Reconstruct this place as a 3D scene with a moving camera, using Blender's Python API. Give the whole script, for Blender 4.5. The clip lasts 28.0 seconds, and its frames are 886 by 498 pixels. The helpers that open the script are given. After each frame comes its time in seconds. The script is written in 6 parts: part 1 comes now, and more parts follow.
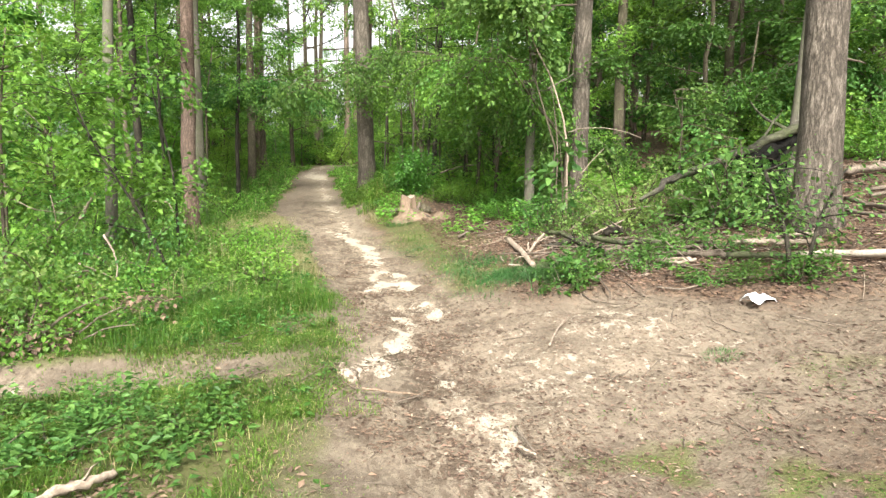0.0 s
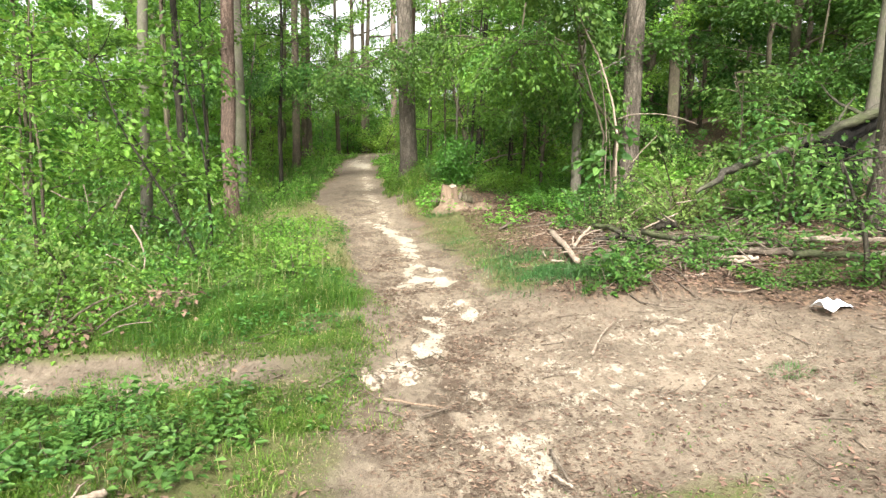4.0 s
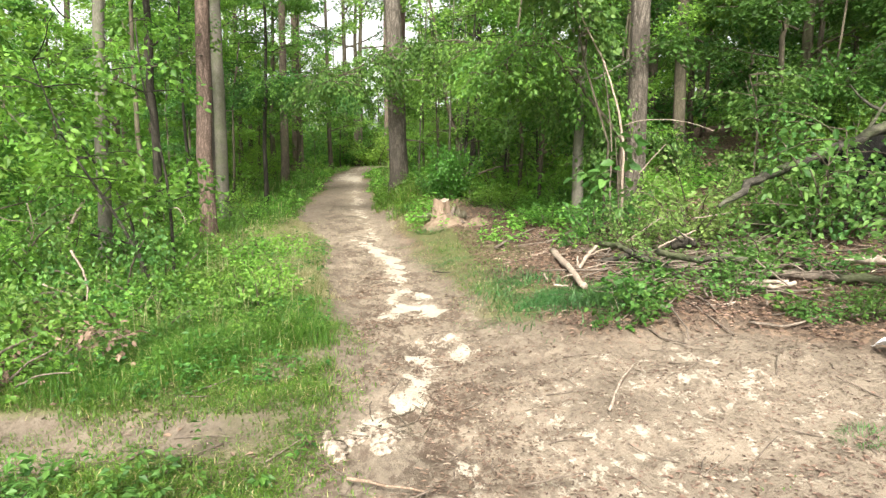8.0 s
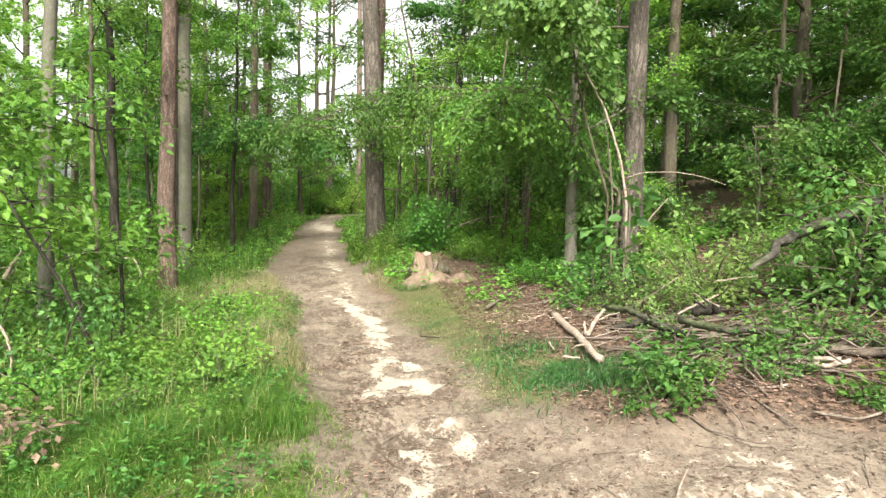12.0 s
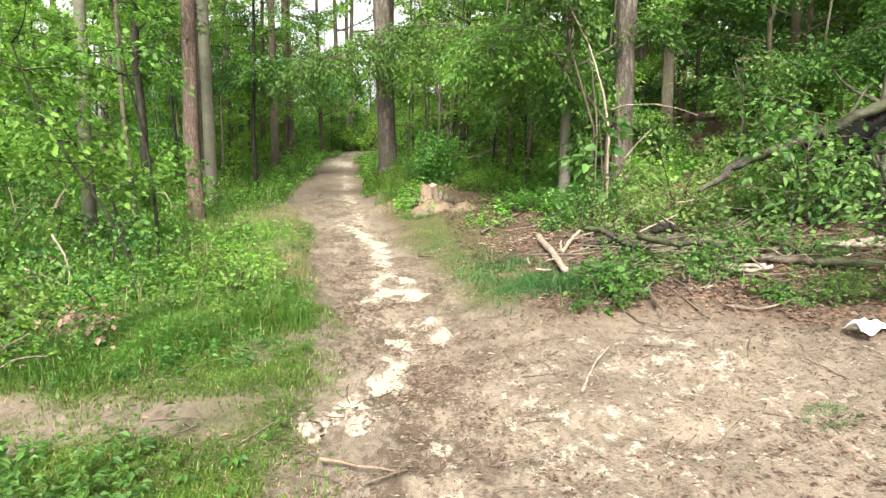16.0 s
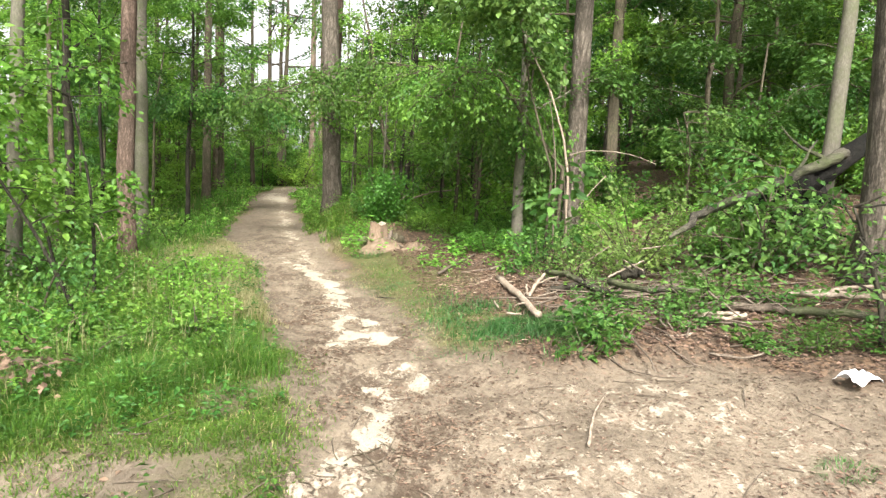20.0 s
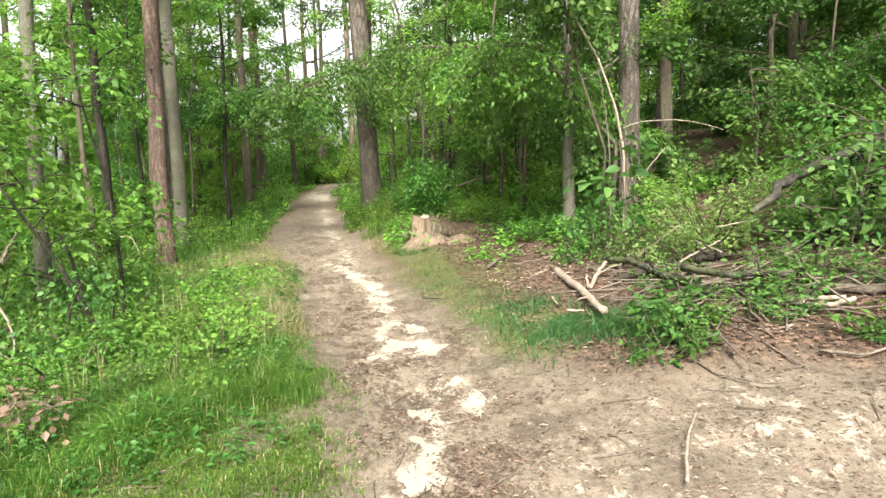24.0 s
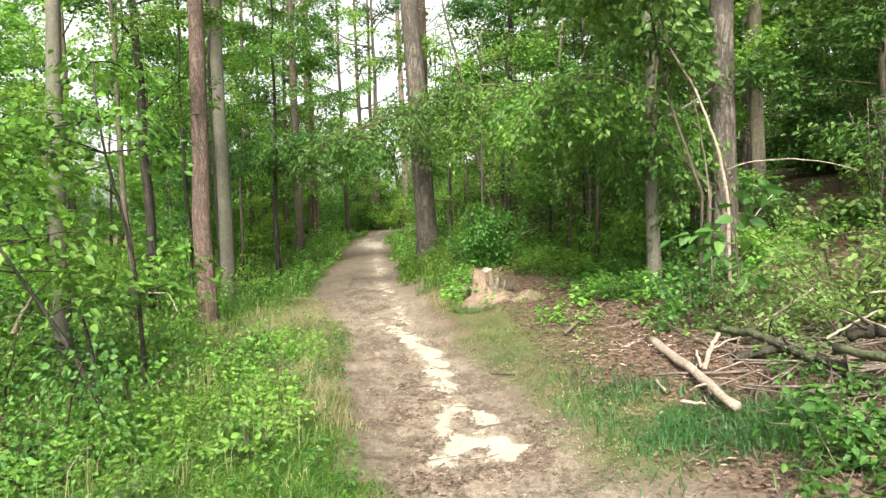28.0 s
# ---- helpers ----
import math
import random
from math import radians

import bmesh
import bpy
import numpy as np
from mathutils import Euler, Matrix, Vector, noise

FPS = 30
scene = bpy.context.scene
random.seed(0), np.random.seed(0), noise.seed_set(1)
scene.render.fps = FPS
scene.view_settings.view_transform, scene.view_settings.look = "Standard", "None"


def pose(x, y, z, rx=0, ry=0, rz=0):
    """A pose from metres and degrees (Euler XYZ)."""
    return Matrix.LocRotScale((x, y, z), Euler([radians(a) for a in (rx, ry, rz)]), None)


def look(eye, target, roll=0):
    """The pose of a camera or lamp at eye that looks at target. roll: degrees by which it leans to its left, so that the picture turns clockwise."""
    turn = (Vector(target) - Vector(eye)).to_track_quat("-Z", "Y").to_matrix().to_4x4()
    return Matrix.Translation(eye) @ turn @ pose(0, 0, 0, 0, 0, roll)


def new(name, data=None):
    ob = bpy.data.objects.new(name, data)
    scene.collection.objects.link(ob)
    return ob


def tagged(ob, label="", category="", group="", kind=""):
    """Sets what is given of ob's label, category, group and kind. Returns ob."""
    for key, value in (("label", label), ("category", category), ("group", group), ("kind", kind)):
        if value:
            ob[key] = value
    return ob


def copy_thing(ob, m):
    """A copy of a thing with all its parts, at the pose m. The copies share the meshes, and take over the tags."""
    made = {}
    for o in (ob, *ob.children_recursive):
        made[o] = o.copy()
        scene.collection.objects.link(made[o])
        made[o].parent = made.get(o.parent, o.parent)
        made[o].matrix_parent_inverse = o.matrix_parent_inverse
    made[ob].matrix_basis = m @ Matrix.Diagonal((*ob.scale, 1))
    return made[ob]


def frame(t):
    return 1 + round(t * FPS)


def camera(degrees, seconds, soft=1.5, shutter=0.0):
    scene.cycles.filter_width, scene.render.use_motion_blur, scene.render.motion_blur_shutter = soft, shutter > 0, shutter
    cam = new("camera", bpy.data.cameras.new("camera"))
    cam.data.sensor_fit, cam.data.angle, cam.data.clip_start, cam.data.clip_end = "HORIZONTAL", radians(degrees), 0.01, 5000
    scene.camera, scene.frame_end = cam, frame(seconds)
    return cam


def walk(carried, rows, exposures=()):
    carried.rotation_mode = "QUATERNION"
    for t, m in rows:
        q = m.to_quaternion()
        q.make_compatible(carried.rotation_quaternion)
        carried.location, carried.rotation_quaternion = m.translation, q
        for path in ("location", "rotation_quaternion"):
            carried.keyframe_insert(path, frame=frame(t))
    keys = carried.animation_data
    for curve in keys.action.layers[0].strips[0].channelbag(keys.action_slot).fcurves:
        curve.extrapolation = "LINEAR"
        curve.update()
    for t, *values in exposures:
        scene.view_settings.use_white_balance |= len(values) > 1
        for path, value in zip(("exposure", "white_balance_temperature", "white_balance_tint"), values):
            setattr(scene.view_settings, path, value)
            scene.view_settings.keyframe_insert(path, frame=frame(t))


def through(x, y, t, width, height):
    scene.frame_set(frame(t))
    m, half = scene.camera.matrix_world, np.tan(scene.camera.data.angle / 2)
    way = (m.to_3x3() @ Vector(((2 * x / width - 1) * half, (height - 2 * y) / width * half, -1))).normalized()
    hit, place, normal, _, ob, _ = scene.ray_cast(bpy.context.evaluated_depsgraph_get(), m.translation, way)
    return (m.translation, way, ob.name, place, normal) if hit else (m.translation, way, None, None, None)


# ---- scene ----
cam = camera(67.63, 28.0, soft=1.4)


def view(x, y, z, yaw, pitch, roll):
    """A camera pose: yaw to the left from +y, pitch up, roll, in degrees."""
    return pose(x, y, z, 90 + pitch, 0, yaw) @ pose(0, 0, 0, 0, 0, roll)


PATH = (
    (0, 0.000, 1.574, 1.499, -9.63, -7.72, 1.05),
    (0.5, -0.004, 1.485, 1.489, -11.76, -8.57, 3.05),
    (1, 0.068, 1.344, 1.487, -9.35, -10.75, 0.18),
    (1.5, 0.088, 1.276, 1.493, -12.29, -11.70, 1.89),
    (2, 0.007, 1.202, 1.506, -14.34, -10.22, 0.42),
    (2.5, -0.043, 1.139, 1.492, -14.34, -10.50, -0.34),
    (3, -0.074, 1.102, 1.506, -15.68, -10.19, -0.94),
    (3.2, -0.120, 1.130, 1.515, -11.50, -10.50, -0.75),
    (3.7, 0.175, 1.960, 1.510, -5.60, -8.80, 0.95),
    (5.5, 0.158, 2.048, 1.466, -5.66, -10.03, 1.44),
    (6, 0.173, 2.181, 1.463, -6.50, -11.48, 2.35),
    (6.5, 0.216, 2.381, 1.497, -4.76, -8.14, 1.29),
    (7, 0.280, 2.509, 1.483, -3.67, -9.26, -0.39),
    (7.5, 0.321, 2.686, 1.480, -4.30, -8.06, 0.42),
    (8, 0.351, 2.871, 1.487, -5.74, -7.75, 0.54),
    (8.5, 0.314, 3.019, 1.480, -3.44, -8.36, 2.10),
    (9, 0.325, 3.254, 1.480, -1.33, -7.31, 2.09),
    (9.5, 0.363, 3.450, 1.491, -1.19, -6.81, 2.33),
    (10, 0.231, 3.644, 1.488, -1.57, -5.17, 1.98),
    (10.5, 0.147, 3.795, 1.502, -6.02, -4.90, 1.69),
    (11, 0.141, 3.851, 1.490, -4.86, -4.83, 1.36),
    (11.5, 0.139, 3.838, 1.497, -8.65, -5.28, 2.51),
    (12, 0.200, 3.724, 1.513, -8.50, -3.50, 1.46),
    (12.5, 0.245, 3.535, 1.463, -9.80, -7.27, 2.89),
    (13, 0.272, 3.413, 1.483, -7.52, -8.44, 1.04),
    (13.5, 0.178, 3.253, 1.476, -7.70, -7.44, 1.27),
    (15.5, 0.236, 2.923, 1.472, -6.56, -6.68, 0.24),
    (16, 0.460, 2.834, 1.480, -6.27, -9.00, 0.59),
    (16.5, 0.533, 2.785, 1.504, -9.80, -7.74, 0.13),
    (17, 0.503, 2.817, 1.505, -8.42, -7.26, -0.14),
    (17.5, 0.448, 2.811, 1.514, -3.64, -7.85, -0.25),
    (18, 0.315, 2.669, 1.483, -1.75, -9.48, 0.80),
    (18.5, 0.256, 2.601, 1.478, -1.05, -9.80, 1.79),
    (19, 0.192, 2.790, 1.467, -4.10, -7.53, 1.57),
    (19.5, 0.094, 2.952, 1.451, -5.25, -5.69, 2.28),
    (20, 0.052, 3.124, 1.458, -12.82, -5.41, 2.72),
    (20.5, -0.003, 3.128, 1.481, -11.81, -5.52, 0.15),
    (22.5, -0.080, 3.181, 1.467, -9.91, -7.56, -1.74),
    (23, 0.052, 3.380, 1.452, -5.81, -7.23, -1.95),
    (23.5, 0.133, 3.505, 1.454, -6.03, -8.70, -3.57),
    (24, 0.205, 3.773, 1.465, -8.61, -6.54, -1.54),
    (24.5, 0.248, 3.965, 1.485, -8.62, -6.17, -2.67),
    (25, 0.279, 4.183, 1.460, -5.86, -3.52, -0.27),
    (25.5, 0.361, 4.429, 1.497, -4.88, -5.64, -1.37),
    (26, 0.317, 4.604, 1.471, -4.43, -7.05, 0.08),
    (26.5, 0.250, 4.786, 1.477, -6.18, -6.21, 1.26),
    (27, 0.235, 4.890, 1.478, -5.61, -7.80, 1.65),
    (27.5, 0.223, 4.906, 1.515, -4.01, -5.40, 0.09),
    (28, 0.199, 4.888, 1.546, -4.21, -2.66, -1.90),
)
walk(cam, [(t, view(*row)) for t, *row in PATH])
# ---- end of walk ----

# ---- world and sun: a bright overcast sky ----
world = bpy.data.worlds.new("overcast_sky")
scene.world = world
world.use_nodes = True
wt = world.node_tree
sky = wt.nodes.new("ShaderNodeTexSky")
sky.sky_type = "NISHITA"
sky.sun_disc = False
SUN_EL, SUN_AZ = radians(42), radians(190)
sky.sun_elevation, sky.sun_rotation = SUN_EL, SUN_AZ
sky.air_density, sky.dust_density, sky.ozone_density = 1.0, 4.0, 1.0
grey = wt.nodes.new("ShaderNodeHueSaturation")
grey.inputs["Saturation"].default_value = 0.05
wt.links.new(sky.outputs[0], grey.inputs["Color"])
bg = wt.nodes["Background"]
wt.links.new(grey.outputs[0], bg.inputs["Color"])
bg.inputs["Strength"].default_value = 0.125

sun_data = bpy.data.lights.new("sun", "SUN")
sun_data.energy, sun_data.angle, sun_data.color = 3.2, radians(16), (1.0, 0.955, 0.87)
sun_from = Vector((math.sin(SUN_AZ) * math.cos(SUN_EL), math.cos(SUN_AZ) * math.cos(SUN_EL), math.sin(SUN_EL)))
new("sun", sun_data).matrix_world = look(tuple(sun_from * 60), (0, 0, 0))
scene.view_settings.exposure = 1.7

# ---- materials ----
def material(name, rough=0.8, spec=0.3):
    m = bpy.data.materials.new(name)
    m.use_nodes = True
    b = m.node_tree.nodes["Principled BSDF"]
    b.inputs["Roughness"].default_value = rough
    b.inputs["Specular IOR Level"].default_value = spec
    return m, m.node_tree, b


def noise_tex(nt, scale, detail=6.0, rough=0.6, stretch=None, obj=True):
    co = nt.nodes.new("ShaderNodeTexCoord")
    src = co.outputs["Object" if obj else "Generated"]
    if stretch:
        mp = nt.nodes.new("ShaderNodeMapping")
        mp.inputs["Scale"].default_value = stretch
        nt.links.new(src, mp.inputs[0])
        src = mp.outputs[0]
    n = nt.nodes.new("ShaderNodeTexNoise")
    n.inputs["Scale"].default_value, n.inputs["Detail"].default_value, n.inputs["Roughness"].default_value = scale, detail, rough
    nt.links.new(src, n.inputs["Vector"])
    return n


def ramp(nt, fac, stops):
    r = nt.nodes.new("ShaderNodeValToRGB")
    e = r.color_ramp.elements
    e[0].position, e[0].color = stops[0][0], (*stops[0][1], 1)
    e[1].position, e[1].color = stops[-1][0], (*stops[-1][1], 1)
    for p, c in stops[1:-1]:
        x = e.new(p)
        x.color = (*c, 1)
    nt.links.new(fac, r.inputs[0])
    return r.outputs[0]


def mix(nt, fac, a, b, mode="MIX"):
    m = nt.nodes.new("ShaderNodeMix")
    m.data_type, m.blend_type = "RGBA", mode
    for sock, v in ((m.inputs[0], fac), (m.inputs[6], a), (m.inputs[7], b)):
        if hasattr(v, "links"):
            nt.links.new(v, sock)
        elif isinstance(v, (int, float)):
            sock.default_value = v
        else:
            sock.default_value = (*v, 1)
    return m.outputs[2]


def maths(nt, op, a, b=None, clamp=False):
    m = nt.nodes.new("ShaderNodeMath")
    m.operation, m.use_clamp = op, clamp
    for sock, v in zip(m.inputs, (a, b)):
        if v is None:
            continue
        if hasattr(v, "links"):
            nt.links.new(v, sock)
        else:
            sock.default_value = v
    return m.outputs[0]


def bump(nt, b, height, strength=0.5, dist=0.02):
    n = nt.nodes.new("ShaderNodeBump")
    n.inputs["Strength"].default_value, n.inputs["Distance"].default_value = strength, dist
    nt.links.new(height, n.inputs["Height"])
    nt.links.new(n.outputs[0], b.inputs["Normal"])


def bark(name, dark, mid, light, plate=14.0, stretch=(1, 1, 0.22), depth=0.03, moss=0.0, furrow=0.85):
    """Furrowed bark or weathered wood: ridged noise drawn out along the stem, fine grain and blotches."""
    m, nt, b = material(name, 0.92, 0.15)
    coarse = noise_tex(nt, plate * 0.4, 7, 0.62, stretch)
    ridge = maths(nt, "MULTIPLY", maths(nt, "ABSOLUTE", maths(nt, "SUBTRACT", coarse.outputs["Fac"], 0.5)), 2.0)
    crack = ramp(nt, ridge, [(0.0, (1 - furrow,) * 3), (0.09, (1 - furrow * 0.45,) * 3), (0.24, (1, 1, 1))])
    fine = noise_tex(nt, 70.0, 6, 0.7, stretch if stretch[0] < 1 else (1, 1, 0.35))
    blotch = noise_tex(nt, 2.6, 5, 0.65, (1, 1, 0.6))
    base = mix(nt, ramp(nt, blotch.outputs["Fac"], [(0.3, (0, 0, 0)), (0.7, (1, 1, 1))]), mid, light)
    base = mix(nt, ramp(nt, fine.outputs["Fac"], [(0.42, (0.75, 0.75, 0.75)), (0.62, (0, 0, 0))]), base, dark)
    base = mix(nt, crack, dark, base)
    if moss:
        g = noise_tex(nt, 1.6, 6, 0.7)
        base = mix(nt, ramp(nt, g.outputs["Fac"], [(0.45, (0, 0, 0)), (0.62, (moss,) * 3)]), base, (0.075, 0.095, 0.035))
    nt.links.new(base, b.inputs["Base Color"])
    h = mix(nt, 0.35, crack, fine.outputs["Fac"])
    bump(nt, b, h, 0.9, depth)
    return m


BARK_PINE = bark("pine_bark", (0.056, 0.047, 0.037), (0.17, 0.143, 0.113), (0.25, 0.214, 0.172), 34.0, (1, 1, 0.25), 0.035)
BARK_RED = bark("red_pine_bark", (0.06, 0.042, 0.032), (0.19, 0.13, 0.1), (0.27, 0.2, 0.16), 42.0, (1, 1, 0.22), 0.015)
BARK_PALE = bark("pale_pine_bark", (0.10, 0.075, 0.055), (0.27, 0.2, 0.155), (0.35, 0.28, 0.22), 13.0, (1, 1, 0.3), 0.02)
BARK_GREY = bark("grey_beech_bark", (0.075, 0.068, 0.052), (0.145, 0.13, 0.104), (0.205, 0.188, 0.152), 7.0, (1, 1, 0.6), 0.006, 0.5, furrow=0.5)
BARK_DARK = bark("dark_wet_bark", (0.018, 0.016, 0.012), (0.05, 0.045, 0.034), (0.085, 0.075, 0.055), 18.0, (1, 1, 0.3), 0.015)
BARK_BROWN = bark("brown_sapling_bark", (0.05, 0.04, 0.03), (0.13, 0.105, 0.075), (0.2, 0.165, 0.12), 22.0, (1, 1, 0.3), 0.006, 0.3)
BARK_FALLEN = bark("mossy_fallen_bark", (0.028, 0.025, 0.02), (0.095, 0.085, 0.065), (0.165, 0.148, 0.115), 14.0, (0.35, 0.7, 1.0), 0.02, 0.6)
WOOD_PALE = bark("bleached_dead_wood", (0.16, 0.12, 0.09), (0.33, 0.27, 0.205), (0.44, 0.375, 0.295), 22.0, (0.55, 0.6, 0.7), 0.006, furrow=0.5)
WOOD_GREY = bark("weathered_dead_wood", (0.07, 0.055, 0.042), (0.165, 0.13, 0.10), (0.25, 0.205, 0.16), 22.0, (0.55, 0.6, 0.7), 0.008, furrow=0.5)
# near black: the shadow under the fallen trunk is put into this colour
WOOD_BLACK = bark("shadow_black_wood", (0.004, 0.004, 0.003), (0.012, 0.011, 0.009), (0.024, 0.021, 0.017), 18.0, (1, 1, 0.4), 0.02)
WOOD_WHITE = bark("white_barkless_wood", (0.24, 0.2, 0.155), (0.46, 0.4, 0.32), (0.56, 0.5, 0.41), 20.0, (0.5, 0.6, 0.8), 0.005, furrow=0.4)
WOOD_CUT = bark("fresh_cut_wood", (0.11, 0.075, 0.05), (0.25, 0.18, 0.125), (0.34, 0.26, 0.19), 30.0, (1, 1, 0.3), 0.008, furrow=0.5)


def foliage(name, low, high, through=0.35, rough=0.55, dry=None):
    m, nt, b = material(name, rough, 0.35)
    g = nt.nodes.new("ShaderNodeNewGeometry")
    oi = nt.nodes.new("ShaderNodeObjectInfo")
    c = ramp(nt, g.outputs["Random Per Island"], [(0.0, low), (0.55, tuple((a + z) / 2 for a, z in zip(low, high))), (1.0, high)])
    if dry:
        c = mix(nt, ramp(nt, g.outputs["Random Per Island"], [(0.9, (0, 0, 0)), (0.93, (1, 1, 1))]), c, dry)
    hs = nt.nodes.new("ShaderNodeHueSaturation")
    nt.links.new(c, hs.inputs["Color"])
    nt.links.new(maths(nt, "MULTIPLY_ADD", oi.outputs["Random"], 0.03), hs.inputs["Hue"])
    hs.inputs["Hue"].links[0].from_node.inputs[2].default_value = 0.487
    big = noise_tex(nt, 1.3, 3, 0.5)
    nt.links.new(maths(nt, "ADD", maths(nt, "MULTIPLY", big.outputs["Fac"], 1.1), 0.45), hs.inputs["Value"])
    nt.links.new(hs.outputs[0], b.inputs["Base Color"])
    tr = nt.nodes.new("ShaderNodeBsdfTranslucent")
    bright = nt.nodes.new("ShaderNodeHueSaturation")
    bright.inputs["Value"].default_value, bright.inputs["Hue"].default_value = 1.5, 0.493
    nt.links.new(hs.outputs[0], bright.inputs["Color"])
    nt.links.new(bright.outputs[0], tr.inputs[0])
    mx = nt.nodes.new("ShaderNodeMixShader")
    mx.inputs[0].default_value = through
    nt.links.new(b.outputs[0], mx.inputs[1])
    nt.links.new(tr.outputs[0], mx.inputs[2])
    nt.links.new(mx.outputs[0], nt.nodes["Material Output"].inputs["Surface"])
    return m


LEAF_MID = foliage("hornbeam_leaf", (0.044, 0.115, 0.015), (0.135, 0.265, 0.036), 0.38)
# darker leaf; on silhouetted and thicket crowns it puts shade into the colour
LEAF_DARK = foliage("dark_leaf_with_shade", (0.028, 0.083, 0.012), (0.082, 0.178, 0.028), 0.34)
# lighter leaf; under the canopy its colour stands in for light blocked above
LEAF_LIGHT = foliage("lit_light_leaf", (0.1, 0.22, 0.028), (0.235, 0.41, 0.066), 0.46)
LEAF_BLUE = foliage("elder_leaf", (0.044, 0.118, 0.022), (0.13, 0.245, 0.052), 0.4)
LEAF_YELLOW = foliage("yellow_green_leaf", (0.085, 0.155, 0.034), (0.19, 0.295, 0.075), 0.45)
LEAF_LAUREL = foliage("glossy_bush_leaf", (0.03, 0.1, 0.01), (0.09, 0.21, 0.024), 0.3, 0.45)
NEEDLES = foliage("pine_needles", (0.04, 0.09, 0.028), (0.09, 0.155, 0.048), 0.25)
GRASS = foliage("grass_blade", (0.042, 0.105, 0.013), (0.118, 0.215, 0.028), 0.4, 0.5, (0.30, 0.28, 0.12))
GRASS_DEEP = foliage("shaded_grass_blade", (0.028, 0.085, 0.02), (0.085, 0.17, 0.044), 0.3, 0.5)
GRASS_DRY = foliage("dry_grass_blade", (0.17, 0.165, 0.075), (0.33, 0.285, 0.16), 0.35)
LITTER = foliage("dead_leaf", (0.05, 0.033, 0.023), (0.215, 0.145, 0.098), 0.05, 0.9)
DRY_LEAF = foliage("dry_pale_leaf", (0.13, 0.097, 0.07), (0.285, 0.225, 0.165), 0.05, 0.9)
CHIP = foliage("wood_chip", (0.20, 0.145, 0.10), (0.46, 0.37, 0.27), 0.02, 0.9)


def paper_material():
    m, nt, b = material("white_paper", 0.6, 0.4)
    n = noise_tex(nt, 18, 3, 0.5)
    nt.links.new(ramp(nt, n.outputs["Fac"], [(0.3, (0.72, 0.72, 0.74)), (0.7, (0.85, 0.85, 0.86))]), b.inputs["Base Color"])
    return m


def print_material():
    m, nt, b = material("grey_print", 0.6, 0.4)
    b.inputs["Base Color"].default_value = (0.2, 0.22, 0.26, 1)
    return m


PAPER, PRINT = paper_material(), print_material()


